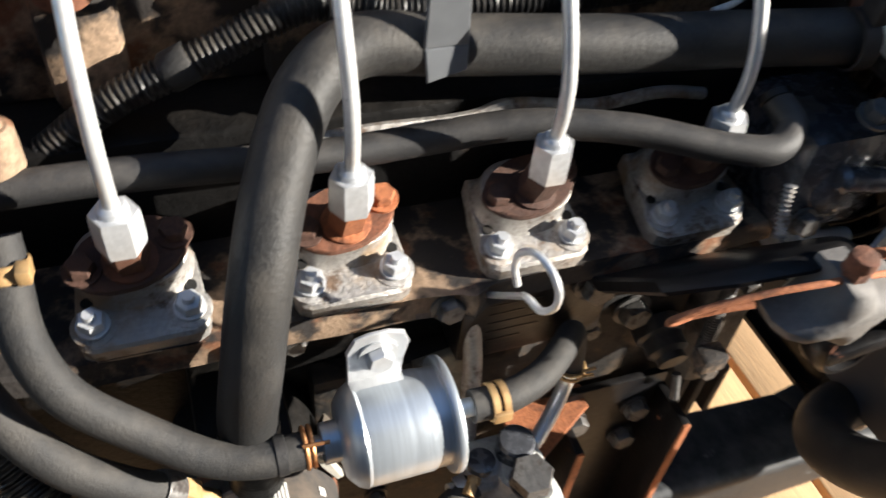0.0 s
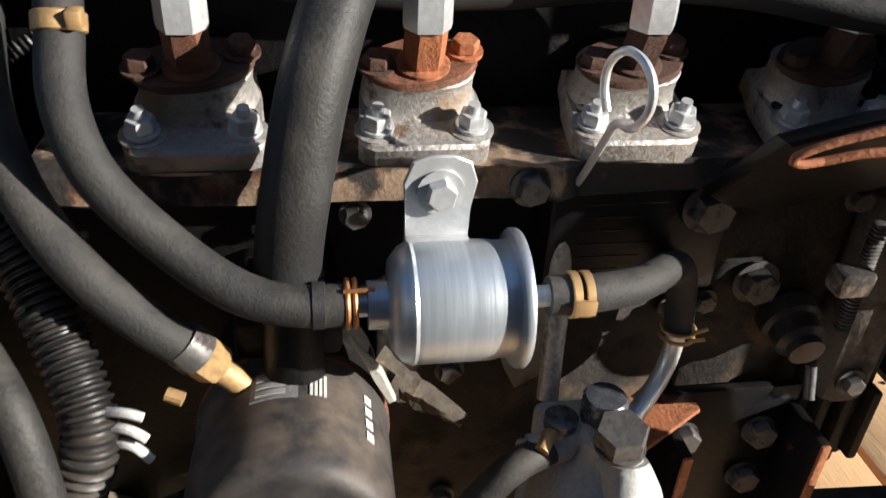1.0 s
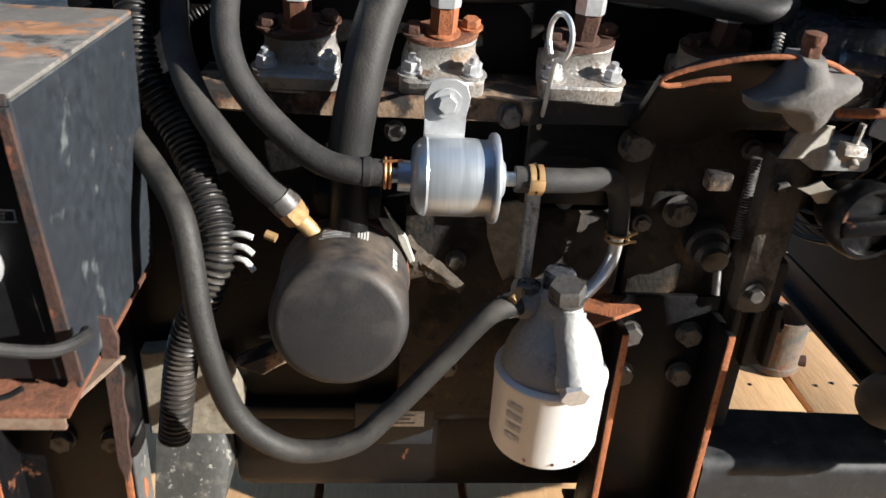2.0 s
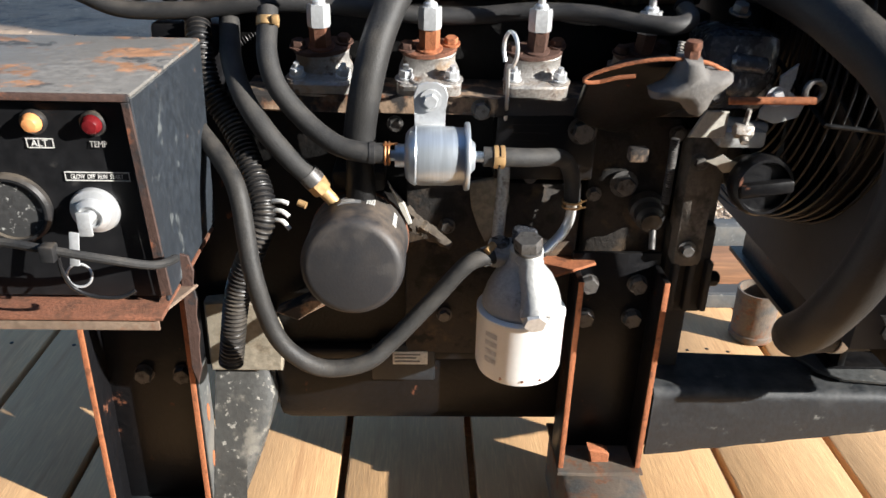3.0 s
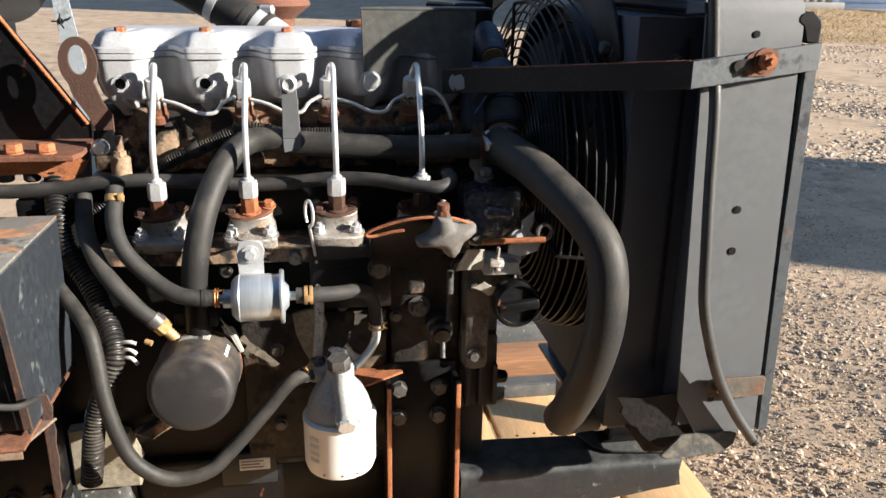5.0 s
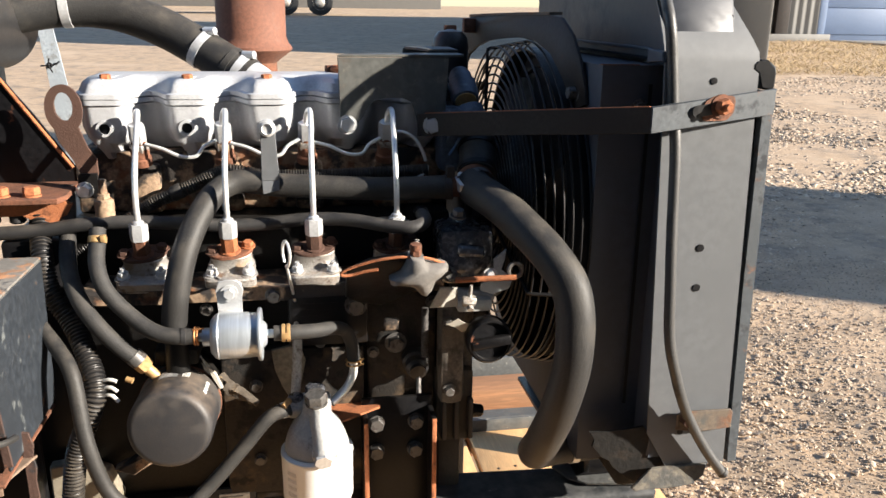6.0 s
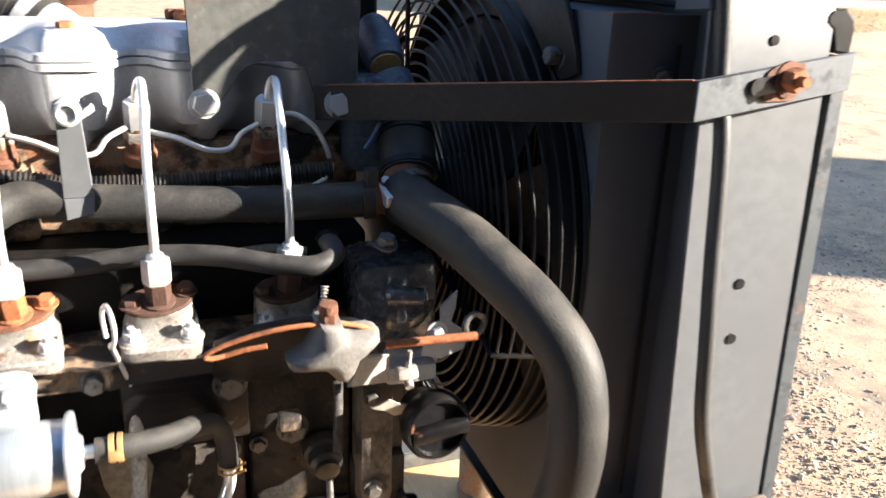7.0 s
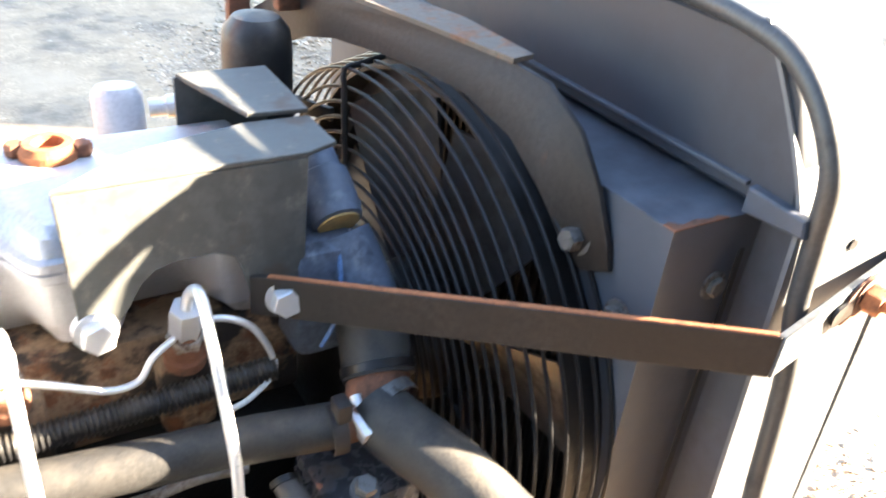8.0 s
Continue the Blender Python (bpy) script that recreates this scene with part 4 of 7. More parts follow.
c = thing("hose_clip", (0.058, -0.055, 0.385), "brass-coloured spring clip round the short fuel hose", "hose clip", "wire hose clips")
bm = B()
for dx in (0.0, 0.0055):
    lathe(bm, (0.0555 + dx, -0.0545, 0.3935), (1, 0, 0), [(0.0092, 0), (0.0101, 0.0004), (0.0101, 0.0036), (0.0092, 0.004)], 28, caps=False)
block(bm, (0.0555, -0.066, 0.390), (0.065, -0.063, 0.397), 0.0006)
part("band", bm, CLIP, c)
bm = B()
hose(bm, [(0.047, -0.0545, 0.3935), (0.066, -0.054, 0.3932), (0.09, -0.045, 0.390), (0.112, -0.028, 0.385), (0.126, -0.014, 0.376), (0.134, -0.008, 0.358), (0.1365, -0.009, 0.334)], 0.0086, 18, 0.003, bore=0.6, taper=lambda k: 1.0 - 0.12 * k)
single("short_fuel_hose", bm, RUBBER_OLD, "short weathered fuel hose bent from filter outlet to metal pipe", "hose")
c = thing("wire_clip", (0.1365, -0.009, 0.325), "twisted brass wire clip at the hose end", "hose clip")
bm = B()
for dz in (0.0, 0.005):
    ring(bm, (0.1365, -0.0092, 0.330 + dz), (0, 0.05, 1), 0.0086, 0.0011, 24, 8)
rod(bm, (0.141, -0.016, 0.331), (0.148, -0.018, 0.333), 0.001, seg=8)
rod(bm, (0.141, -0.016, 0.336), (0.148, -0.018, 0.340), 0.001, seg=8)
part("wire", bm, CLIP, c)
bm = B()
hose(bm, [(0.1365, -0.009, 0.333), (0.1355, -0.010, 0.318), (0.129, -0.016, 0.306), (0.119, -0.024, 0.298), (0.108, -0.032, 0.292)], 0.0050, 14, 0.002)
single("bent_fuel_pipe", bm, PIPE, "bent plated steel fuel pipe into the filter head", "fuel pipe")

# oil filter ----------------------------------------------------------
def build_oil_filter():
    F = Vector((-0.0635, -0.1045, 0.3100))
    ax = Vector((-0.02, -1.0, 0.07)).normalized()
    L = 0.076
    base = F - ax * L
    o = thing("oil_filter", tuple(base), "spin-on oil filter canister in scuffed dark grey enamel", "oil filter")
    bm = B()
    lathe(bm, base, ax, [(0.042, 0.0), (0.0445, 0.002), (0.0452, 0.006), (0.0445, 0.010), (0.0445, L - 0.010), (0.0432, L - 0.0045), (0.0400, L - 0.001), (0.036, L), (0.002, L + 0.0015)], 56)
    can = part("canister", bm, OIL_FILTER, o)
    bm = B()
    lathe(bm, base - ax * 0.0015, ax, [(0.0438, 0), (0.0457, 0.001), (0.0457, 0.006), (0.0447, 0.007)], 56)
    part("seam_ring", bm, RUSTY, o, "rusty seam ring")
    a, u, w = axes_of(ax)
    up = (Vector((0, 0, 1)) - a * a.z).normalized()
    side = a.cross(up)
    def on_skin(ang, h, r=0.0447):
        return base + a * h + (up * math.cos(ang) + side * math.sin(ang)) * r
    def patch(name, a0, a1, h0, h1, mat, lift):
        b = B()
        n = 8
        grid = [[b.verts.new(on_skin(a0 + (a1 - a0) * i / n, h, 0.0445 + lift)) for i in range(n + 1)] for h in (h0, h1)]
        inner = [[b.verts.new(on_skin(a0 + (a1 - a0) * i / n, h, 0.0443)) for i in range(n + 1)] for h in (h0, h1)]
        for i in range(n):
            b.faces.new((grid[0][i], grid[0][i + 1], grid[1][i + 1], grid[1][i]))
            for row, inn in ((grid[0], inner[0]), (grid[1], inner[1])):
                b.faces.new((row[i], row[i + 1], inn[i + 1], inn[i]))
        part(name, b, mat, can)
    sgn = 1 if side.x < 0 else -1
    patch("label_panel", sgn * -0.10, sgn * 0.36, 0.016, 0.034, GREY_MARK, 0.0004)
    for k in range(3):
        patch("print_bar", sgn * (0.02 - 0.0 * k), sgn * 0.31, 0.0185 + 0.005 * k, 0.0215 + 0.005 * k, material("pale_print_" + "abc"[k], (0.36, 0.35, 0.33), 0.7), 0.0007)
    for k in range(4):
        patch("print_bar", sgn * (-0.21 - 0.045 * k), sgn * (-0.24 - 0.045 * k), 0.018, 0.032, WHITE_MARK, 0.0005)
    for k in range(4):
        patch("print_bar", sgn * -0.82, sgn * -0.92, 0.018 + 0.008 * k, 0.023 + 0.008 * k, WHITE_MARK, 0.0005)
    h = thing("oil_filter_housing", tuple(base - ax * 0.05 + Vector((0, 0, -0.04))), "dusty black oil filter housing on the block", "engine part")
    bm = B()
    lathe(bm, base - ax * 0.060, ax, [(0.040, 0), (0.042, 0.003), (0.042, 0.055), (0.040, 0.0585)], 40)
    part("adapter", bm, BLACK_DUSTY, h)
    bm = B()
    rod(bm, (-0.0595, -0.039, 0.345), (-0.0595, -0.039, 0.400), 0.0135, 0.0115, 24, 0.002)
    block(bm, (-0.085, -0.036, 0.352), (-0.038, 0.03, 0.372), 0.004)
    part("hose_neck", bm, BLACK_DUSTY, h)
    bm = B()
    plate(bm, [(-0.030, 0.352), (-0.020, 0.340), (-0.0135, 0.322), (-0.0175, 0.320), (-0.025, 0.338), (-0.036, 0.362)], lambda u, v, d: Vector((u, -0.036 + d, v)), 0.006, 0.001)
    part("bracket", bm, PALE_PLATE, h, "pale bare strip on the housing")
    return o


build_oil_filter()

# spin-on fuel filter ----------------------------------------------------
PALE_PRINT = material("pale_print", (0.66, 0.65, 0.63), 0.6)


def build_white_filter():
    c = Vector((0.0895, -0.052, 0.0))
    s = thing("spin_on_filter", (c.x, c.y, 0.168), "white spin-on fuel filter cartridge under its cast head", "fuel filter")
    bm = B()
    lathe(bm, (c.x, c.y, 0.166), (0, 0, 1), [(0.004, 0.0145), (0.022, 0.0138), (0.034, 0.013), (0.0385, 0.016), (0.0408, 0.023), (0.0411, 0.075), (0.0418, 0.0765), (0.0418, 0.080), (0.0395, 0.0815), (0.036, 0.082)], 56)
    can = part("cartridge", bm, WHITE, s)
    for a in (-0.5, 0.0, 0.42):
        b = B()
        x, y = c.x + 0.0405 * math.sin(a), c.y - 0.0405 * math.cos(a)
        rod(b, (x, y + 0.002, 0.1885), (x + 0.0006 * math.sin(a), y - 0.0006 * math.cos(a), 0.1885), 0.0015, seg=8)
        part("rust_dimple", b, RUSTY, can)
    for k in range(4):
        b = B()
        n, r = 5, 0.0414
        for i in range(n):
            a0 = -0.98 + 0.34 * i / n
            a1 = a0 + 0.34 / n
            z0, z1 = 0.2285 - 0.009 * k, 0.2335 - 0.009 * k
            q = [b.verts.new((c.x + r * math.sin(t), c.y - r * math.cos(t), z)) for t, z in ((a0, z0), (a1, z0), (a1, z1), (a0, z1))]
            b.faces.new(q)
        part("print_bar", b, PALE_PRINT, can)
    h = thing("filter_head", (c.x, c.y, 0.248), "cast aluminium fuel filter head with priming bolt and unions", "fuel filter head")
    bm = B()
    lathe(bm, (c.x, c.y, 0.2475), (0, 0, 1), [(0.0365, 0), (0.0372, 0.002), (0.0365, 0.008), (0.033, 0.020), (0.0265, 0.033), (0.0175, 0.043), (0.0145, 0.050), (0.0145, 0.058), (0.012, 0.060)], 48)
    block(bm, (c.x - 0.032, c.y + 0.0, 0.284), (c.x + 0.018, c.y + 0.028, 0.306), 0.005)
    part("casting", bm, DULL_ALU, h)
    bm = B()
    hose(bm, [(c.x + 0.004, c.y - 0.012, 0.300), (c.x + 0.004, c.y - 0.020, 0.285), (c.x + 0.006, c.y - 0.030, 0.270), (c.x + 0.007, c.y - 0.041, 0.257)], 0.0100, 24, 0.002, taper=lambda k: 1.15 - 0.12 * math.sin(math.pi * k) + 0.12 * k)
    part("arm", bm, DULL_ALU, h)
    bm = B()
    lathe(bm, (c.x + 0.0065, c.y - 0.034, 0.2600), (0, -0.88, -0.30), [(0.0125, 0), (0.0128, 0.005), (0.0118, 0.0075), (0.0108, 0.0078)], 28)
    hexa(bm, (c.x + 0.0065, c.y - 0.0405, 0.2577), (c.x + 0.0065, c.y - 0.0495, 0.2545), 0.0185, 0.3, 0.05)
    part("bleed_bolt", bm, ZINC, h)
    bm = B()
    lathe(bm, (c.x + 0.002, c.y - 0.008, 0.292), (0, -0.15, 1), [(0.007, 0), (0.0105, 0.003), (0.0125, 0.008), (0.0105, 0.013), (0.0085, 0.015), (0.0085, 0.017)], 28)
    part("banjo", bm, DULL_ALU, h)
    bm = B()
    lathe(bm, (c.x + 0.001, c.y - 0.010, 0.308), (0, -0.1, 1), [(0.0125, 0), (0.0125, 0.002), (0.0105, 0.0022)], 28)
    hexa(bm, (c.x + 0.001, c.y - 0.010, 0.310), (c.x + 0.000, c.y - 0.0115, 0.3215), 0.0225, 0.2, 0.07)
    part("priming_bolt", bm, DULL_BOLT, h)
    bm = B()
    lathe(bm, (c.x - 0.0, c.y + 0.012, 0.302), (0, 0, 1), [(0.0115, 0), (0.0115, 0.016), (0.010, 0.018), (0.004, 0.0185)], 24)
    lathe(bm, (c.x - 0.022, c.y + 0.010, 0.300), (0, 0, 1), [(0.0085, 0), (0.0085, 0.010), (0.007, 0.011)], 20)
    part("top_plug", bm, GLOSS_CASTING, h)
    bm = B()
    rod(bm, (c.x - 0.018, c.y + 0.004, 0.2955), (c.x - 0.044, c.y + 0.001, 0.2975), 0.0062, seg=16)
    part("inlet_spigot", bm, DULL_ALU, h)
    bm = B()
    block(bm, (c.x + 0.028, 0.006, 0.262), (c.x + 0.082, 0.018, 0.2655), 0.001)
    plate(bm, [(0.106, -0.04), (0.168, -0.002), (0.168, 0.018), (0.106, 0.018)], lambda u, v, d: Vector((u, v, 0.2672 - d)), 0.003, 0.0006)
    part("bracket", bm, RUSTY_ORANGE, h, "rusty filter bracket")
    k = FUEL_SUPPLY
    bm = B()
    ax = Vector((0.97, 0.10, 0.22)).normalized()
    lathe(bm, Vector((0.0545, -0.0505, 0.2967)) - ax * 0.0035, ax, [(0.0083, 0), (0.0091, 0.0003), (0.0091, 0.0067), (0.0083, 0.007)], 28, caps=False)
    part("band", bm, ZINC, k)
    bm = B()
    rod(bm, (0.0535, -0.0585, 0.305), (0.0585, -0.052, 0.3075), 0.0036, seg=12)
    hexa(bm, (0.0580, -0.0535, 0.3072), (0.0605, -0.050, 0.3085), 0.007)
    part("screw", bm, BRASS, k)


build_white_filter()
bm = B()
hose(bm, [(0.070, 0.012, 0.412), (0.0705, 0.006, 0.385), (0.071, -0.004, 0.355), (0.069, -0.012, 0.325), (0.067, -0.02, 0.302)], 0.0058, 14, 0.003)
single("dipstick_tube", bm, CAST_ALU, "grey metal dipstick tube down the engine side", "dipstick")
k = thing("dipstick", (0.070, -0.03, 0.43), "bright bent-wire dipstick handle loop above its tube", "dipstick")
bm = B()
loop = [(0.0705, 0.006, 0.405), (0.0680, -0.020, 0.433), (0.0650, -0.044, 0.4600), (0.0640, -0.0540, 0.4705), (0.0655, -0.0650, 0.4735), (0.0678, -0.0708, 0.4815), (0.0680, -0.0705, 0.4910), (0.0662, -0.0640, 0.4975), (0.0632, -0.0545, 0.4985), (0.0606, -0.0472, 0.4920), (0.0602, -0.0458, 0.4825), (0.0615, -0.0490, 0.4735)]
hose(bm, loop, 0.0017, 10, 0.0015)
part("handle", bm, PIPE, k)

# ---- radiator end ----
def build_radiator():
    r = thing("radiator", (0.51, 0.12, 0.16), "radiator in grey and black sheet metal casing, dusty and scratched", "radiator")
    bm = B()
    # lit side sheet, narrowed towards the top; dark discs paint the shade of drilled holes
    hole = []
    def front(v):
        """The side sheet stands upright, then leans back to the top."""
        return -0.1175 + 0.025 * (v - 0.25) if v < 0.69 else -0.1065 + 0.045 * ((v - 0.69) / 0.085) ** 1.3
    rows = [0.224, 0.245, 0.268, 0.40, 0.60, 0.645, 0.69, 0.70, 0.715, 0.73, 0.745, 0.76, 0.775, 0.785]
    rings = []
    for v in rows:
        x1 = 0.567 - 0.0070 * (v - 0.28) / 0.36 if v <= 0.70 else max(0.537, 0.5585 - 0.38 * (v - 0.70) - 3.0 * (v - 0.70) ** 2)
        y = front(v)
        x0 = 0.4685 - 0.0115 * (v - 0.268) / 0.34 if v >= 0.268 else 0.4685 + 0.026 * (0.268 - v) / 0.044
        rings.append([bm.verts.new(q) for q in ((x0, y, v), (x1, y, v), (x1, y + 0.003, v), (x0, y + 0.003, v))])
    bands(bm, rings)
    side = part("side_sheet", bm, GREY_PAINT, r, "grey painted side sheet")
    for x, z, rad in ((0.512, 0.4908, 0.0042), (0.5118, 0.4450, 0.0042), (0.5095, 0.6706, 0.0035), (0.5085, 0.268, 0.0035), (0.498, 0.738, 0.003), (0.532, 0.735, 0.002)):
        b = B()
        rod(b, (x, front(z) + 0.001, z), (x, front(z) - 0.0012, z), rad, seg=20)
        part("drilled_hole", b, PANEL, side)
    # black strip behind the sheet edge paints the shade of the open gap
    bm = B()
    plate(bm, [(0.5530, 0.222), (0.5715, 0.222), (0.5690, 0.66), (0.5530, 0.66)], lambda u, v, d: Vector((u, front(v) + 0.010 + d, v)), 0.004, 0.0008)
    part("gap_seal", bm, PANEL, r)
    bm = B()
    plate(bm, [(0.5735, 0.222), (0.5855, 0.222), (0.5825, 0.45), (0.5815, 0.66), (0.5685, 0.66), (0.5695, 0.45)], lambda u, v, d: Vector((u, front(v) + 0.001 + d, v)), 0.003, 0.0008)
    plate(bm, [(0.5735, 0.222), (0.5775, 0.222), (0.5725, 0.66), (0.5685, 0.66)], lambda u, v, d: Vector((u, front(v) + 0.0045 + d, v)), 0.030, 0.0008)
    part("edge_flange", bm, STRAP_PAINT, r, "chipped blue-grey edge flange")
    bm = B()
    plate(bm, [(0.5525, 0.6885), (0.5525, 0.6815), (0.5625, 0.6805), (0.5635, 0.662), (0.5795, 0.660), (0.5800, 0.679), (0.5780, 0.685), (0.5725, 0.6895), (0.5665, 0.6905), (0.5650, 0.6925), (0.5610, 0.6925), (0.5600, 0.6895)], lambda u, v, d: Vector((u, -0.1075 + d, v)), 0.014, 0.002)
    part("corner_tab", bm, PANEL, r)
    bm = B()
    plate(bm, [(-0.1140, 0.235), (-0.1040, 0.6895), (0.362, 0.6895), (0.362, 0.235)], lambda u, v, d: Vector((0.4715 + d, u, v)), 0.0835, 0.002)
    part("core_body", bm, SHROUD, r)
    bm = B()
    prof = [(-0.1025, 0.690), (-0.098, 0.712), (-0.082, 0.752), (-0.072, 0.769), (-0.05, 0.776), (0.20, 0.778), (0.362, 0.776), (0.362, 0.690)]
    plate(bm, prof, lambda u, v, d: Vector((0.455 + d, u, v)), 0.080, 0.003)
    part("hood", bm, HOOD_UNLIT, r)
    bm = B()
    plate(bm, [(-0.074, 0.702), (-0.111, 0.700), (-0.113, 0.690), (-0.074, 0.687)], lambda u, v, d: Vector((0.448 + d, u, v)), 0.008, 0.001)
    block(bm, (0.4515, -0.070, 0.6995), (0.4560, 0.35, 0.7025), 0.0008)
    part("casing_step", bm, SHROUD, r)
    bm = B()
    block(bm, (0.44, -0.105, 0.191), (0.556, 0.35, 0.238), 0.008)
    lathe(bm, (0.455, -0.02, 0.203), (-1, 0, 0), [(0.021, 0), (0.021, 0.05), (0.019, 0.053)], 28)
    part("bottom_tank", bm, MATT_BLACK, r)
    bm = B()
    plate(bm, [(0.476, 0.2255), (0.466, 0.217), (0.450, 0.203), (0.456, 0.199), (0.474, 0.2015), (0.50, 0.199), (0.526, 0.201), (0.541, 0.211), (0.545, 0.2255)], lambda u, v, d: Vector((u, -0.1225 + d - 0.18 * (0.2255 - v), v)), 0.004, 0.0012)
    part("foot_sheet", bm, FOOT_SHEET, r, "scuffed pale lower sheet edge")
    bm = B()
    plate(bm, [(0.388, 0.262), (0.426, 0.266), (0.448, 0.273), (0.456, 0.262), (0.463, 0.249), (0.472, 0.237), (0.478, 0.226), (0.468, 0.221), (0.461, 0.212), (0.451, 0.203), (0.441, 0.199), (0.433, 0.203), (0.424, 0.2125), (0.417, 0.217), (0.413, 0.226), (0.404, 0.229), (0.398, 0.238), (0.392, 0.243), (0.395, 0.252)], lambda u, v, d: Vector((u + 0.017, -0.1135 + d + 0.25 * max(0.0, 0.452 - u), v + 0.003)), 0.003, 0.0006)
    part("torn_corner", bm, MATT_BLACK, r, "ragged black lower corner")
    bm = B()
    plate(bm, [(0.4985, 0.276), (0.4985, 0.296), (0.506, 0.299), (0.564, 0.298), (0.567, 0.294), (0.567, 0.274), (0.53, 0.272)], lambda u, v, d: Vector((u, -0.1275 + d, v)), 0.0035, 0.0008)
    br = part("lower_bracket", bm, BRACKET_RUST, r, "rusty lower bracket")
    b = B()
    bolt(b, (0.508, -0.125, 0.291), (0, -1, 0), 0.013, 0.012, washer=0.009)
    part("bracket_bolt", b, DARK_RUST, br)
    # shroud
    bm = B()
    sy = -0.0735
    outer = [(sy + (0.348 - sy) * k / 11, 0.684) for k in range(12)] + [(0.348, 0.684 - 0.469 * k / 11) for k in range(1, 12)] + [(0.348 - (0.348 - sy) * k / 11, 0.215) for k in range(1, 12)] + [(sy, 0.215 + 0.469 * k / 11) for k in range(1, 11)]
    cy, cz, R = 0.138, 0.470, 0.200
    ang = [math.atan2(z - cz, y - cy) for y, z in outer]
    inner = [(cy + R * math.cos(t), cz + R * math.sin(t)) for t in ang]
    for xx0, xx1 in ((0.400, 0.4712),):
        o0 = [bm.verts.new((xx0, y, z)) for y, z in outer]
        i0 = [bm.verts.new((xx0, y, z)) for y, z in inner]
        o1 = [bm.verts.new((xx1, y, z)) for y, z in outer]
        i1 = [bm.verts.new((xx1, y, z)) for y, z in inner]
        m = len(outer)
        for k in range(m):
            j = (k + 1) % m
            bm.faces.new((o0[k], o0[j], i0[j], i0[k]))
            bm.faces.new((o0[j], o0[k], o1[k], o1[j]))
            bm.faces.new((i0[k], i0[j], i1[j], i1[k]))
            bm.faces.new((o1[j], o1[k], i1[k], i1[j]))
    part("fan_shroud", bm, SHROUD, r, "dark grey sheet metal fan shroud")
    bm = B()
    lathe(bm, (0.374, cy, 0.484), (1, 0, 0), [(0.2045, 0), (0.2065, 0.0), (0.2065, 0.031), (0.2045, 0.031), (0.2045, 0)], 72, caps=False)
    part("fan_tunnel", bm, BLACK, r, "black sheet ring round the fan")
    bm = B()
    plate(bm, [(0.3995, -0.0740), (0.441, -0.0740), (0.436, -0.0700), (0.428, -0.0712), (0.419, -0.0685), (0.409, -0.0705), (0.4035, -0.0655), (0.3995, -0.066)], lambda u, v, d: Vector((u, v, 0.6852 - d)), 0.0011, 0.0002)
    part("rusted_corner", bm, RUSTY, r, "rust-eaten shroud corner")
    bm = B()
    bolt(bm, (0.4445, -0.0738, 0.640), (0, -1, 0), 0.011, 0.004, washer=0.009)
    part("shroud_bolt", bm, DULL_BOLT, r)
    for y, z in ((-0.052, 0.617), (-0.05, 0.27)):
        b = B()
        bolt(b, (0.3996, y, z), (-1, 0, 0), 0.012, 0.006, washer=0.010)
        part("shroud_bolt", b, DULL_BOLT, r)
    bm = B()
    block(bm, (0.4560, -0.068, 0.222), (0.4700, 0.343, 0.680), 0.001)
    part("core_face", bm, MATT_BLACK, r, "black radiator core face")
    # fins seen through the shroud mouth
    bm = B()
    for k in range(40):
        y = -0.08 + 0.0104 * k
        block(bm, (0.4505, y, 0.29), (0.4545, y + 0.0012, 0.665), 0)
    tagged(part("finned_core", bm, WIRE_BLACK, r), kind="stuff")
    return r


build_radiator()


def build_fan():
    f = thing("cooling_fan", (0.384, 0.138, 0.480), "dark engine cooling fan with grey blades behind its wire guard", "fan")
    c = Vector((0.384, 0.138, 0.480))
    bm = B()
    lathe(bm, c - Vector((0.05, 0, 0)), (1, 0, 0), [(0.02, 0), (0.045, 0.004), (0.055, 0.03), (0.06, 0.05), (0.06, 0.07), (0.03, 0.075)], 32)
    part("hub", bm, BLACK, f)
    for k in range(7):
        t0 = 2 * math.pi * k / 7 + 0.2
        bm = B()
        grid = []
        for i in range(7):
            r = 0.055 + 0.138 * i / 6
            row = []
            for j in range(6):
                w = (j / 5 - 0.5)
                t = t0 + w * (0.62 - 0.12 * i / 6)
                row.append(bm.verts.new(c + Vector((0.010 + 0.030 * w + 0.008 * math.cos(w * 3), r * math.cos(t), r * math.sin(t)))))
            grid.append(row)
        back = [[bm.verts.new(v.co + Vector((0.003, 0, 0))) for v in row] for row in grid]
        for i in range(6):
            for j in range(5):
                bm.faces.new((grid[i][j], grid[i][j + 1], grid[i + 1][j + 1], grid[i + 1][j]))
                bm.faces.new((back[i][j], back[i + 1][j], back[i + 1][j + 1], back[i][j + 1]))
        rim = [(0, j) for j in range(6)] + [(i, 5) for i in range(1, 7)] + [(6, j) for j in range(4, -1, -1)] + [(i, 0) for i in range(5, 0, -1)]
        for a, b in zip(rim, rim[1:] + rim[:1]):
            bm.faces.new((grid[a[0]][a[1]], grid[b[0]][b[1]], back[b[0]][b[1]], back[a[0]][a[1]]))
        part("blade", bm, BLADE, f)
    return f


build_fan()


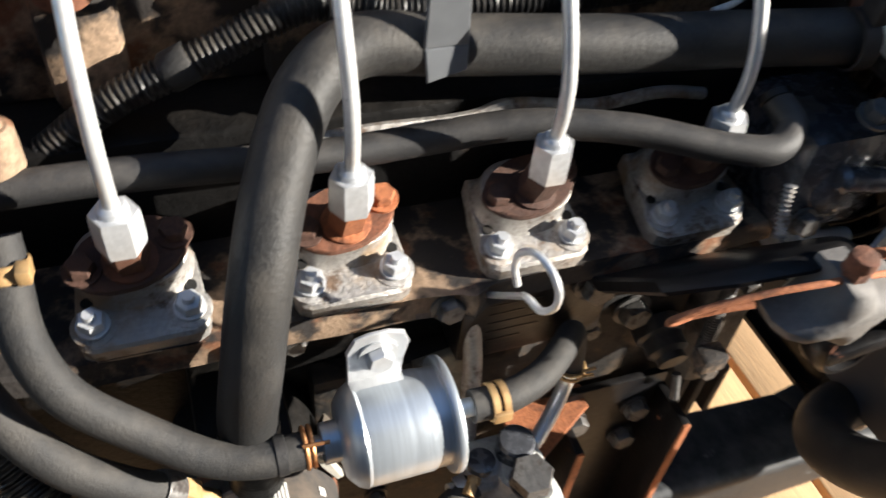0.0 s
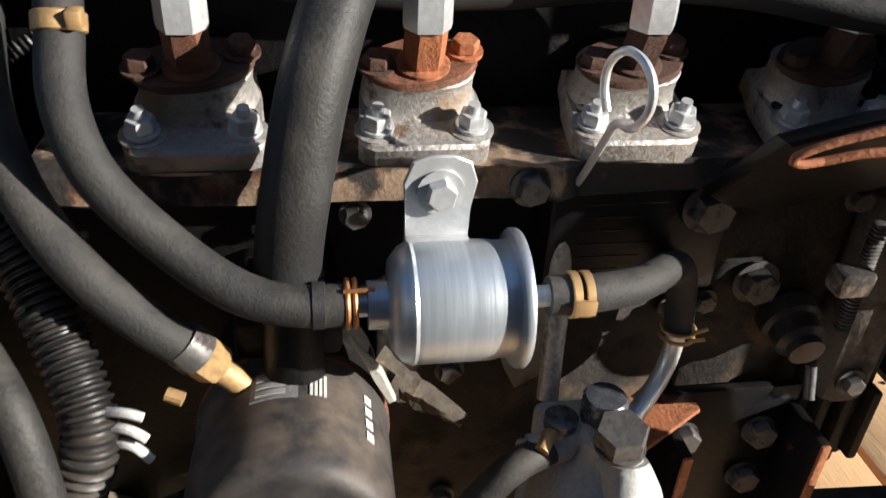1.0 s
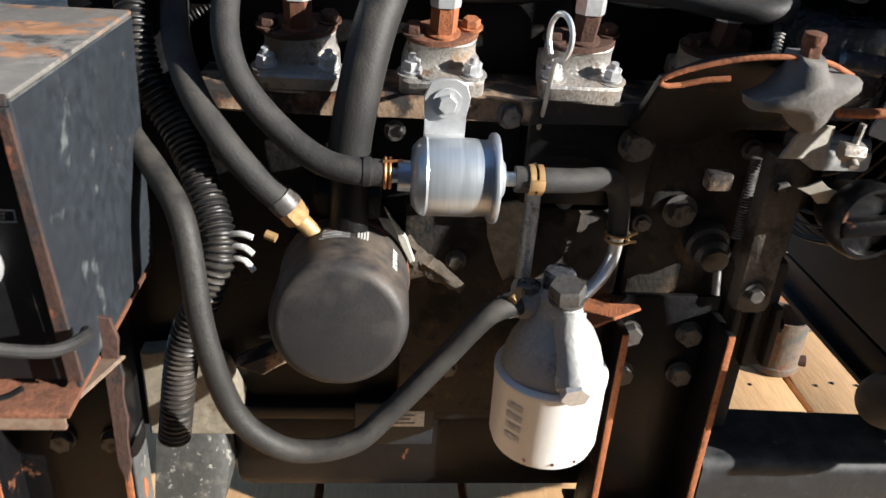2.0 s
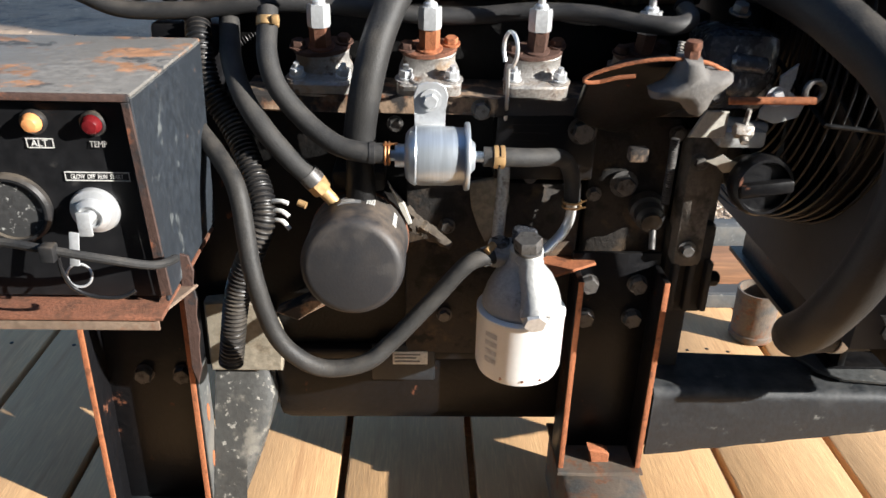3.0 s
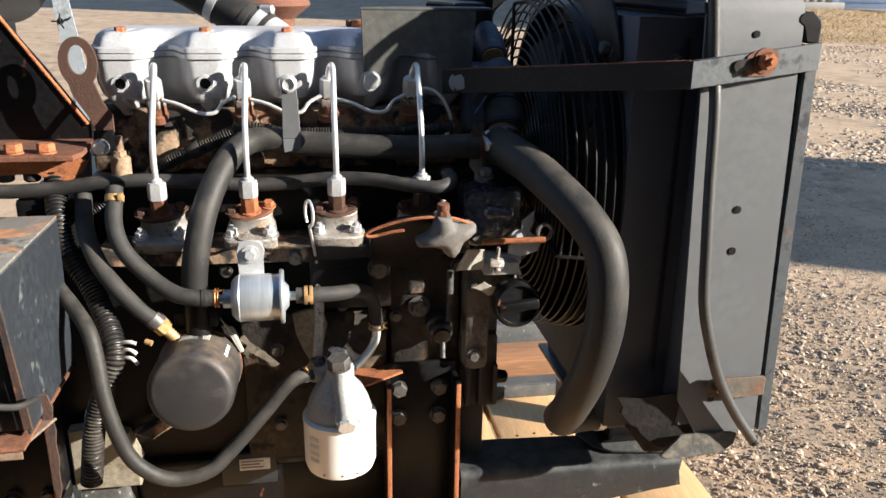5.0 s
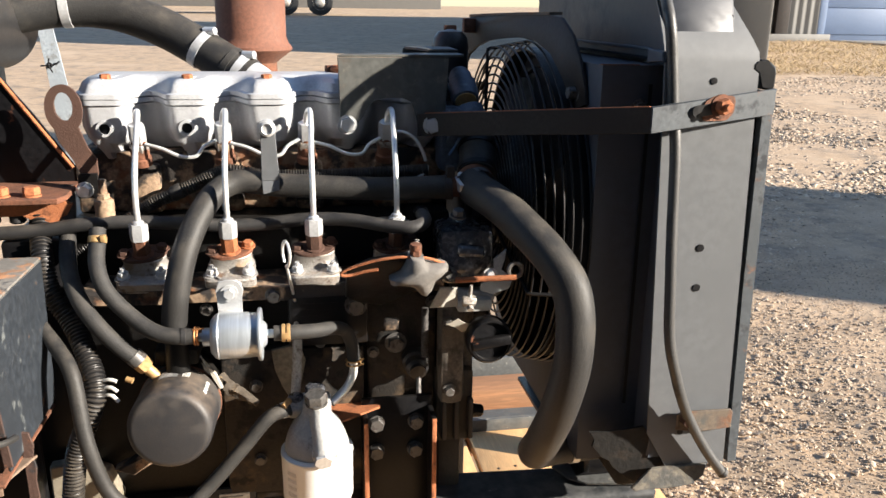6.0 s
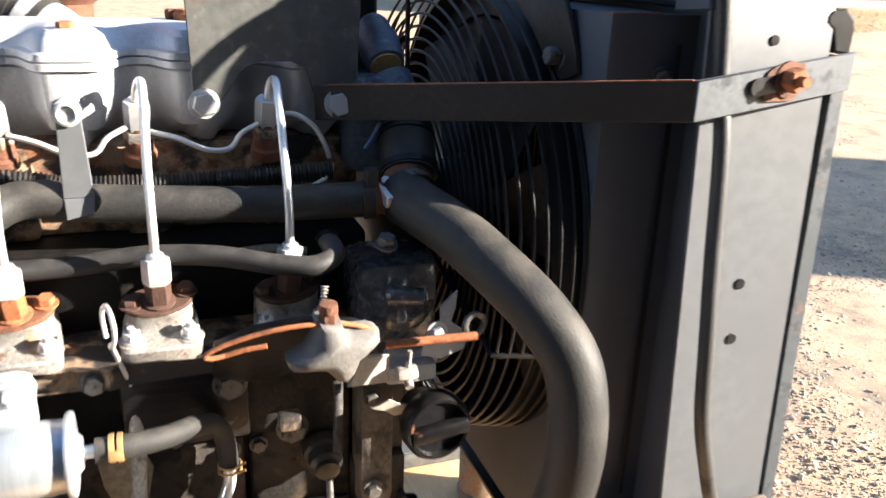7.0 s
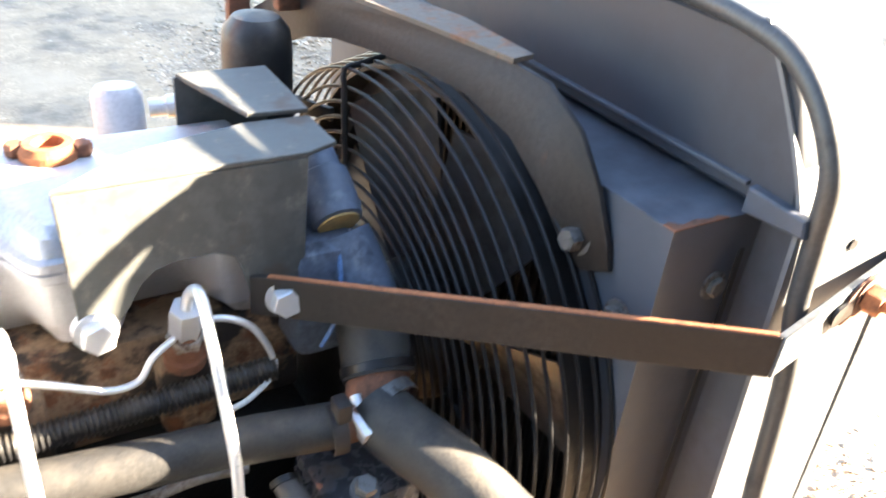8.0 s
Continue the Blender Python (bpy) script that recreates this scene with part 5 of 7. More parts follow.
def build_guard():
    g = thing("fan_guard", (0.39, 0.118, 0.266), "domed black wire fan guard with a browned steel mounting plate", "fan guard")
    c = Vector((0, 0.139, 0.488))
    n = 20

    def at(k):
        """Rings step out along the rim, then inwards over the flat face."""
        if k < 7:
            return 0.217 - 0.0020 * k, 0.398 - 0.0100 * k
        return 0.203 - 0.0110 * (k - 6), 0.338 - 0.0060 * math.sin((k - 6) / 13 * math.pi / 2)
    for k in range(n):
        R, x = at(k)
        bm = B()
        ring(bm, (x, c.y, c.z), (1, 0, 0), R, 0.0014, 84, 6)
        part("ring_wire", bm, WIRE_BLACK, g)
    for k in range(3):
        t = 2 * math.pi * k / 3 + 1.35
        pts = []
        for j in range(n):
            R, x = at(j)
            pts.append((x - 0.003, c.y + R * math.cos(t), c.z + R * math.sin(t)))
        bm = B()
        hose(bm, pts, 0.0024, 8, 0.008)
        part("spoke_wire", bm, WIRE_BLACK, g)
    # mounting plate: an arch over the guard with a leg at each end, standing askew to the engine
    def on_plate(u, v, d):
        return Vector((0.3876 - 0.204 * u + d, u, v))
    crown = [(0.282, 0.7287), (0.227, 0.7306), (0.126, 0.7329), (0.049, 0.7337), (0.023, 0.7308)]
    right_leg = [(-0.004, 0.7119), (-0.023, 0.6843), (-0.036, 0.6549), (-0.040, 0.640), (-0.021, 0.6313), (-0.004, 0.6431), (0.016, 0.6669), (0.045, 0.6909)]
    mouth = [(0.084, 0.7035), (0.124, 0.7054), (0.167, 0.7032), (0.219, 0.6983), (0.256, 0.6891), (0.286, 0.6757), (0.297, 0.6588), (0.291, 0.6402), (0.277, 0.6345), (0.222, 0.6432)]
    left_leg = [(0.221, 0.6329), (0.286, 0.6186), (0.337, 0.6193), (0.339, 0.670), (0.326, 0.6929), (0.305, 0.7044), (0.281, 0.7130)]
    bm = B()
    plate(bm, crown + right_leg + mouth + left_leg, on_plate, 0.004, 0.0005)
    pm = part("mounting_plate", bm, BROWN_STEEL, g, "browned steel mounting plate with rusty edge", angle=50)
    bm = B()
    rings = []
    for k, (u, v) in enumerate(crown[:4]):
        p = on_plate(u, v, -0.001)
        w = Vector((0.034, 0.007, 0.0)) * (1.0 if k < 3 else 0.5)
        up = Vector((0, 0, 0.0032))
        rings.append([bm.verts.new(q) for q in (p, p + up, p + w + up, p + w)])
    bands(bm, rings)
    part("plate_flange", bm, BRACKET_RUST, pm, "rusty bent-over flange", angle=50)
    for u, v0, v1 in ((0.338, 0.668, 0.716), (0.267, 0.707, 0.727)):
        bm = B()
        q = on_plate(u, v0, -0.012)
        block(bm, (q.x - 0.004, q.y - 0.006, v0), (q.x + 0.014, q.y + 0.006, v1), 0.0015)
        part("pivot_tab", bm, RUSTY, pm, "rusty upright tab")
    bm = B()
    bolt(bm, (0.393, -0.014, 0.6495), (-1, -0.1, 0.05), 0.013, 0.009, washer=0.011)
    part("plate_bolt", bm, DULL_BOLT, pm)
    return g


build_guard()


def build_strap():
    s = thing("stay_strap", (0.33, -0.04, 0.59), "flat dark steel stay strap with rusty slotted end, engine to radiator", "strap")
    def bar(bm, a, b, h, t):
        a, b = Vector(a), Vector(b)
        d = (b - a)
        nrm = d.cross(Vector((0, 0, 1))).normalized() * (t / 2)
        up = Vector((0, 0, 1)) * (h / 2)
        r0 = [bm.verts.new(a + s0 * nrm + s1 * up) for s0, s1 in ((1, 1), (-1, 1), (-1, -1), (1, -1))]
        r1 = [bm.verts.new(b + s0 * nrm + s1 * up) for s0, s1 in ((1, 1), (-1, 1), (-1, -1), (1, -1))]
        bands(bm, [r0, r1])
        bmesh.ops.bevel(bm, geom=list({e for v in r0 + r1 for e in v.link_edges}), offset=0.0007, segments=1, profile=0.5, affect="EDGES")
    bm = B()
    bar(bm, (0.224, 0.067, 0.604), (0.4340, -0.1295, 0.6335), 0.0270, 0.0045)
    arm = part("long_arm", bm, BROWN_STEEL, s)
    bm = B()
    bar(bm, (0.232, 0.0597, 0.6190), (0.4325, -0.1282, 0.6470), 0.0012, 0.0040)
    part("rusty_edge", bm, RUSTY_ORANGE, arm, "bare rusty top edge")
    # chipped paint, and paler than the long arm to show the sunlit side
    bm = B()
    bar(bm, (0.4328, -0.1298, 0.6335), (0.5785, -0.1108, 0.6495), 0.0270, 0.0045)
    short = part("short_arm", bm, STRAP_PAINT, s, "chipped blue-grey slotted end, toned paler as the sunlit arm")
    # dark plate on the face gives the shade of a slot that isn't cut
    bm = B()
    out = [(0.484 + 0.0060 * math.cos(t), 0.6415 + 0.0060 * math.sin(t)) for t in [math.pi / 2 + math.pi * k / 8 for k in range(9)]] + [(0.513 + 0.0060 * math.cos(t), 0.6455 + 0.0060 * math.sin(t)) for t in [-math.pi / 2 + math.pi * k / 8 for k in range(9)]]
    plate(bm, out, lambda u, v, d: Vector((u, -0.1319 + 0.1304 * (u - 0.4328) + d - 0.003, v)), 0.002, 0)
    part("slot", bm, PANEL, short)
    bm = B()
    rim = [(0.5125 + (0.0235 if math.cos(a) < 0 else 0.0165) * math.cos(a) * (1 + 0.16 * noise.noise(Vector((2.3 * math.cos(a), 2.3 * math.sin(a), 5)))),
            min(0.6570, max(0.6315, 0.6445 + 0.0150 * math.sin(a) + 0.2 * 0.016 * math.cos(a)))) for a in [2 * math.pi * k / 36 for k in range(36)]]
    plate(bm, rim, lambda u, v, d: Vector((u, -0.1319 + 0.1304 * (u - 0.4328) + d - 0.0022, v)), 0.0014, 0)
    part("rust_scale", bm, RUSTY, short, "flaking rust round the bolt")
    bm = B()
    lathe(bm, (0.5115, -0.1230, 0.6462), (0.08, -1, 0), [(0.0125, 0), (0.0125, 0.0025), (0.004, 0.003)], 28)
    part("washer", bm, RUSTY, short)
    bm = B()
    bolt(bm, (0.5112, -0.1255, 0.6465), (0.05, -1, 0), 0.0150, 0.010, stud=0.006)
    part("strap_bolt", bm, RUSTY_ORANGE, short)
    bm = B()
    bolt(bm, (0.2400, 0.0555, 0.6050), (-0.1, -1, 0.05), 0.0165, 0.009, washer=0.0115)
    part("engine_bolt", bm, ZINC, s)
    return s


build_strap()
bm = B()
hose(bm, [(0.453, 0.06, 0.784), (0.453, 0.0, 0.783), (0.453, -0.037, 0.780), (0.453, -0.069, 0.773), (0.453, -0.0935, 0.755), (0.4535, -0.1115, 0.7265), (0.4585, -0.1135, 0.690), (0.4635, -0.1150, 0.645), (0.4665, -0.1225, 0.60), (0.467, -0.131, 0.52), (0.4678, -0.138, 0.46), (0.4705, -0.143, 0.40), (0.4825, -0.142, 0.355), (0.503, -0.136, 0.305), (0.530, -0.134, 0.258), (0.560, -0.134, 0.217)], 0.0060, 16, 0.004, bore=0.6)
OVERFLOW = hose_thing("overflow_tube", bm, TUBE_GREY, (0.453, -0.069, 0.773), "thin weathered grey rubber overflow tube hanging down the radiator side")
bm = B()
lathe(bm, (0.5575, -0.1340, 0.2215), (0.62, 0.0, -0.78), [(0.0062, 0), (0.0068, 0.001), (0.0068, 0.005), (0.0055, 0.0062), (0.0035, 0.0055)], 20, caps=False)
part("cut_end", bm, RUBBER, OVERFLOW)

# galvanised bracket, lift plate, sensors ------------------------------------
def build_top_bracket():
    b = thing("support_bracket", (0.20, 0.08, 0.60), "galvanised sheet steel bracket bolted to the head", "bracket")
    bm = B()
    arch = [(0.2285 - 0.03 - 0.032 * math.cos(t), 0.606 + 0.030 * math.sin(t)) for t in [math.pi * k / 12 for k in range(13)]]
    out = [(0.1295, 0.683), (0.1315, 0.611), (0.134, 0.603), (0.1390, 0.598), (0.148, 0.603)] + [(0.158, 0.615), (0.164, 0.627), (0.172, 0.634), (0.184, 0.636), (0.205, 0.637), (0.2165, 0.632), (0.2205, 0.622), (0.2235, 0.603), (0.240, 0.594), (0.256, 0.602), (0.262, 0.683)]
    plate(bm, out, lambda u, v, d: Vector((u, 0.0640 + d + 0.10 * (v - 0.60), v)), 0.003, 0.0007)
    part("front_web", bm, GALV, b)
    bm = B()
    plate(bm, [(0.1295, 0.0720), (0.262, 0.0720), (0.282, 0.080), (0.282, 0.1205), (0.2425, 0.1215), (0.206, 0.112), (0.172, 0.104)], lambda u, v, d: Vector((u, v, 0.6865 - d)), 0.003, 0.0006)
    top = part("top_flange", bm, GALV, b)
    bm = B()
    plate(bm, [(0.224, 0.200), (0.226, 0.192), (0.245, 0.124), (0.282, 0.121), (0.284, 0.200)], lambda u, v, d: Vector((u, v, 0.6905 - d)), 0.003, 0.0005)
    block(bm, (0.2245, 0.124, 0.640), (0.284, 0.200, 0.643), 0.0006)
    block(bm, (0.222, 0.1985, 0.648), (0.284, 0.2015, 0.688), 0.0006)
    part("folded_channel", bm, GALV, top, "grey folded channel with rusty edge")
    bm = B()
    bolt(bm, (0.139, 0.0630, 0.606), (0, -1, 0.05), 0.0165, 0.009, washer=0.0115)
    part("bracket_bolt", bm, ZINC, b)
    return b


build_top_bracket()


def build_hose_bracket():
    b = thing("hose_bracket", (0.047, 0.03, 0.525), "flat grey steel strip holding the coolant hose to the head", "bracket")
    bm = B()
    out = [(0.0385, 0.548), (0.0395, 0.605), (0.0415, 0.614), (0.047, 0.6175), (0.0525, 0.614), (0.0555, 0.605), (0.0585, 0.548)]
    plate(bm, out, lambda u, v, d: Vector((u, 0.026 + d, v)), 0.0025, 0.0005)
    part("strip", bm, GREY_PAINT, b)
    bm = B()
    out = [(0.0385, 0.5478), (0.0585, 0.5478), (0.0578, 0.537), (0.0395, 0.533)]
    plate(bm, out, lambda u, v, d: Vector((u, 0.026 + d - (0.548 - v) * 0.25, v)), 0.0025, 0.0005)
    part("bent_foot", bm, GREY_PAINT, b)
    bm = B()
    lathe(bm, (0.0475, 0.0255, 0.608), (0, -1, 0), [(0.0095, 0), (0.0095, 0.002), (0.008, 0.0025), (0.008, 0.008), (0.0062, 0.009), (0.005, 0.006), (0.001, 0.006)], 24)
    part("cap_screw", bm, ZINC, b)
    return b


build_hose_bracket()


def build_thermostat():
    t = thing("thermostat_housing", (0.28, 0.05, 0.53), "thermostat housing toned blue as if skylit, with a clamped rubber elbow", "engine part")
    bm = B()
    block(bm, (0.250, 0.062, 0.545), (0.300, 0.14, 0.625), 0.010)
    lathe(bm, (0.285, 0.064, 0.588), (-0.1, -0.75, -0.65), [(0.026, 0), (0.026, 0.01), (0.022, 0.012)], 28)
    part("housing", bm, SKYLIT_CASTING, t)
    bm = B()
    hose(bm, [(0.288, 0.085, 0.618), (0.2925, 0.0700, 0.600), (0.2950, 0.0580, 0.5850)], 0.0205, 32, 0.003)
    part("cast_neck", bm, SKYLIT_CASTING, t)
    bm = B()
    hose(bm, [(0.2955, 0.0580, 0.5830), (0.2945, 0.0500, 0.5745), (0.2938, 0.0440, 0.5680), (0.2905, 0.0300, 0.5550), (0.2890, 0.0240, 0.5500)], 0.0225, 32, 0.002)
    el = part("rubber_sleeve", bm, RUBBER_SOFT, t)
    bm = B()
    d = (Vector((0.2890, 0.0240, 0.5500)) - Vector((0.2955, 0.0560, 0.5810))).normalized()
    for p in ((0.2948, 0.0520, 0.5770), (0.2902, 0.0290, 0.5542)):
        lathe(bm, Vector(p) - d * 0.003, d, [(0.0222, 0), (0.0238, 0.0004), (0.0238, 0.0058), (0.0222, 0.0062)], 36, caps=False)
    part("band_clamp", bm, BLACK, el)
    bm = B()
    rod(bm, (0.2890, 0.0260, 0.5520), (0.2822, 0.0130, 0.5400), 0.0195, seg=32)
    lathe(bm, (0.2820, 0.0060, 0.5405), (-1, 0.02, 0.0), [(0.0125, 0), (0.0125, 0.032)], 24)
    part("metal_neck", bm, RUSTY, t, "rusty pipe neck")
    bm = B()
    d = Vector((0.25, -0.9, -0.3)).normalized()
    lathe(bm, Vector((0.2845, 0.0090, 0.5395)) - d * 0.004, d, [(0.0226, 0), (0.0238, 0.0004), (0.0238, 0.0085), (0.0226, 0.009)], 36, caps=False)
    clamp = part("worm_clamp", bm, DULL_BOLT, RADIATOR_HOSE, "stainless worm-drive clamp")
    bm = B()
    block(bm, (-0.006, -0.010, -0.005), (0.006, 0.010, 0.005), 0.0012, Matrix.Translation((0.2648, -0.0020, 0.5450)) @ Euler((radians(20), 0, radians(12))).to_matrix().to_4x4())
    rod(bm, (0.2655, 0.0040, 0.5490), (0.2665, 0.0120, 0.5540), 0.0035, seg=12)
    part("clamp_screw", bm, ZINC, clamp)
    bm = B()
    for z in (0.0,):
        lathe(bm, (0.2465, 0.0048, 0.5407), (1, -0.16, 0.05), [(0.0140, 0), (0.0152, 0.0003), (0.0152, 0.009), (0.0140, 0.0094)], 32, caps=False)
        block(bm, (0.2475, -0.006, 0.553), (0.2565, 0.006, 0.566), 0.001)
    part("spring_clip", bm, BROWN_STEEL, COOLANT, "brown spring clip")
    return t


build_thermostat()


def build_sensor():
    s = thing("temperature_sender", (0.284, 0.08, 0.62), "blue temperature sender with a tan face and terminals", "sensor")
    d = Vector((0.0, -0.80, -0.52)).normalized()
    face = Vector((0.2855, 0.0810, 0.6300))
    bm = B()
    lathe(bm, face - d * 0.055, d, [(0.012, 0), (0.0145, 0.006), (0.0145, 0.020), (0.0175, 0.022), (0.0175, 0.046), (0.0160, 0.0535), (0.0135, 0.0545)], 32)
    part("body", bm, SKYLIT_CASTING, s)
    bm = B()
    lathe(bm, face - d * 0.0012, d, [(0.0136, 0), (0.0132, 0.0018), (0.001, 0.0022)], 32)
    f = part("potting", bm, TAN_FACE, s)
    bm = B()
    for dx in (-0.0065, 0.0065):
        hexa(bm, face + Vector((dx, 0.003, -0.0085)), face + Vector((dx, 0.003, -0.0085)) + d * 0.005, 0.0066)
    part("terminals", bm, ZINC, s)
    w = B()
    hose(w, [(0.279, 0.066, 0.620), (0.276, 0.056, 0.607), (0.2735, 0.050, 0.594), (0.265, 0.045, 0.580), (0.258, 0.043, 0.571)], 0.0016, 8, 0.002)
    single("blue_wire", w, BLUE, "thin blue wire hanging from the temperature sender", "wire")
    return s


build_sensor()

# throttle side --------------------------------------------------------------
def build_governor():
    g = thing("governor_housing", (0.275, -0.01, 0.42), "oily dark governor housing with bright worn edges", "engine part")
    bm = B()
    block(bm, (0.238, -0.018, 0.425), (0.305, 0.05, 0.495), 0.012)
    lathe(bm, (0.276, -0.006, 0.464), (0.15, -0.95, 0.25), [(0.030, 0), (0.029, 0.006), (0.024, 0.011), (0.016, 0.014), (0.003, 0.015)], 36)
    rod(bm, (0.258, -0.021, 0.4715), (0.290, -0.026, 0.4685), 0.0085, 0.0075, 20, 0.003)
    part("housing", bm, GLOSS_CASTING, g)
    for at, ax in (((0.258, -0.022, 0.512), (0, -0.3, 1)), ((0.250, -0.020, 0.442), (0, -1, 0.1))):
        bm = B()
        bolt(bm, at, ax, 0.012, 0.007, washer=0.009)
        part("bolt", bm, DULL_BOLT, g)
    bm = B()
    out = [(0.282, 0.437), (0.2985, 0.450), (0.299, 0.462), (0.315, 0.472), (0.3115, 0.460), (0.306, 0.451), (0.320, 0.441), (0.315, 0.430), (0.296, 0.424), (0.281, 0.429)]
    plate(bm, out, lambda u, v, d: Vector((u, -0.046 + d + 0.5 * max(0, v - 0.437), v)), 0.003, 0.0004)
    arm = part("lever_arm", bm, DULL_ALU, g)
    bm = B()
    bolt(bm, (0.2915, -0.048, 0.4485), (0, -1, 0.1), 0.010, 0.006, washer=0.0085)
    part("arm_nut", bm, ZINC, arm)
    bm = B()
    rod(bm, (0.250, -0.053, 0.4455), (0.318, -0.064, 0.4495), 0.0034, seg=12)
    part("link_rod", bm, RUSTY_ORANGE, g, "rust-red link rod")
    bm = B()
    ring(bm, (0.318, -0.058, 0.456), (0.2, -1, 0), 0.0085, 0.0026, 28, 8)
    part("rod_eye", bm, DULL_BOLT, g)
    return g


build_governor()


def build_throttle():
    t = thing("stop_lever", (0.19, -0.08, 0.41), "black lever bracket with rusty bow, grey rubber boot and return spring", "lever")
    bm = B()
    out = [(0.128, 0.466), (0.152, 0.482), (0.185, 0.488), (0.222, 0.478), (0.241, 0.465), (0.247, 0.454), (0.223, 0.437), (0.189, 0.414), (0.170, 0.401), (0.145, 0.408), (0.128, 0.420)]
    plate(bm, out, lambda u, v, d: Vector((u, -0.088 + 0.6 * d + 0.95 * (0.488 - v), v)), 0.02, 0.002)
    part("bracket", bm, BLACK, t)
    bm = B()
    hose(bm, [(0.134, -0.080, 0.4660), (0.124, -0.081, 0.4655), (0.121, -0.082, 0.4690), (0.135, -0.085, 0.4765), (0.160, -0.090, 0.4845), (0.185, -0.094, 0.4880), (0.210, -0.094, 0.4860), (0.230, -0.090, 0.4780)], 0.0017, 10, 0.002)
    hose(bm, [(0.134, -0.080, 0.4660), (0.146, -0.083, 0.470), (0.160, -0.086, 0.4725)], 0.0018, 10, 0.002)
    part("bow", bm, RUSTY_ORANGE, t, "rusty bent-wire bow")
    bm = B()
    star = [(0.1925, 0.490), (0.2065, 0.490), (0.2095, 0.482), (0.216, 0.4795), (0.228, 0.4795), (0.2335, 0.477), (0.234, 0.472), (0.227, 0.465), (0.2205, 0.4605), (0.2165, 0.450), (0.211, 0.4435), (0.205, 0.445), (0.197, 0.454), (0.186, 0.4565), (0.174, 0.457), (0.172, 0.463), (0.184, 0.469), (0.1895, 0.477)]
    rings = []
    for y, k in ((-0.078, 1.0), (-0.090, 1.03), (-0.098, 0.96), (-0.104, 0.78), (-0.107, 0.45)):
        rings.append([bm.verts.new((0.205 + (u - 0.205) * k, y, 0.466 + (v - 0.466) * k + 0.002 * (1 - k))) for u, v in star])
    bands(bm, rings)
    part("rubber_boot", bm, GREY_BOOT, t, "grey moulded rubber boot", angle=60)
    bm = B()
    hexa(bm, (0.1995, -0.093, 0.486), (0.1990, -0.094, 0.497), 0.0108, 0.2, 0.05)
    lathe(bm, (0.1990, -0.094, 0.496), (0, -0.1, 1), [(0.0062, 0), (0.0066, 0.002), (0.0060, 0.006), (0.003, 0.0068)], 18)
    part("lock_nut", bm, RUSTY, t, "orange rusted lock nut")
    bm = B()
    hose(bm, [(0.2205, -0.022, 0.402), (0.2205, -0.022, 0.372), (0.220, -0.023, 0.340)], 0.0043, 12, ribs=0.0022, depth=0.0014)
    part("return_spring", bm, DULL_BOLT, t)
    bm = B()
    hose(bm, [(0.2085, -0.036, 0.490), (0.2070, -0.040, 0.479), (0.2050, -0.047, 0.466)], 0.0033, 12, ribs=0.0024, depth=0.0014)
    part("upper_spring", bm, CAST_ALU, t)
    bm = B()
    block(bm, (0.168, -0.072, 0.396), (0.184, -0.060, 0.408), 0.002)
    part("end_clip", bm, TAN_DIRT, t)
    return t


build_throttle()

# frame, feet and control box ---------------------------------------------------
def build_foot(x0, x1, foot_z, name_label):
    """An upright channel, open to the front, on a steel foot."""
    m = thing("mount_channel", ((x0 + x1) / 2, 0.0, DECK_Z), name_label, "engine mount", "engine mount channels")
    bm = B()
    block(bm, (x0, 0.004, foot_z), (x1, 0.010, 0.275), 0.001)
    part("web", bm, BLACK, m)
    for x, y0 in ((x0, -0.034), (x1, -0.034)):
        s = 1 if x == x0 else -1
        bm = B()
        block(bm, (min(x, x + s * 0.006), y0 + 0.002, foot_z), (max(x, x + s * 0.006), 0.0045, 0.262), 0.0006)
        fl = part("flange", bm, BLACK, m)
        bm = B()
        block(bm, (min(x, x + s * 0.006) + 0.0003, y0, foot_z + 0.0005), (max(x, x + s * 0.006) - 0.0003, y0 + 0.0022, 0.2615), 0.0005)
        part("bare_edge", bm, RUSTY_ORANGE, fl, "bare rusty cut edge")
    return m


right = build_foot(0.1455, 0.2345, 0.035, "black steel channel engine mount with rusty edges on the pallet")
for x, z in ((0.164, 0.2415), (0.2135, 0.2415), (0.1635, 0.2025), (0.2125, 0.2025)):
    bm = B()
    bolt(bm, (x, 0.0035, z), (0, -1, 0), 0.0165, 0.008, washer=0.0105)
    part("mount_bolt", bm, DULL_BOLT, right)
# the foot under it: a dirty painted box section that reaches forward over the deck
bm = B()
block(bm, (0.149, -0.118, DECK_Z + 0.0005), (0.2355, 0.050, 0.0302), 0.006)
foot = part("foot_box", bm, BRACKET_RUST, right, "dirt-caked painted steel foot")
bm = B()
plate(bm, [(0.1445, -0.040), (0.180, -0.042), (0.196, -0.039), (0.2365, -0.040), (0.2365, 0.045), (0.1445, 0.045)], lambda u, v, d: Vector((u, v, 0.0348 - d)), 0.0044, 0.0008)
part("foot_plate", bm, BRACKET_RUST, foot, "rusty foot plate with flaking front edge")
bm = B()
plate(bm, [(0.183, 0.035), (0.202, 0.035), (0.202, 0.046), (0.197, 0.049), (0.179, 0.052), (0.183, 0.045)], lambda u, v, d: Vector((u, -0.024 + d, v)), 0.014, 0.0008)
part("lug", bm, RUSTY_ORANGE, right, "small rusty welded lug")
left = build_foot(-0.336, -0.2285, DECK_Z + 0.010, "tall black steel channel mount with rusty edges below the control box")
bm = B()
block(bm, (-0.338, -0.040, DECK_Z + 0.0005), (-0.2265, 0.045, DECK_Z + 0.0098), 0.0012)
part("foot_plate", bm, BEAM_PAINT, left)
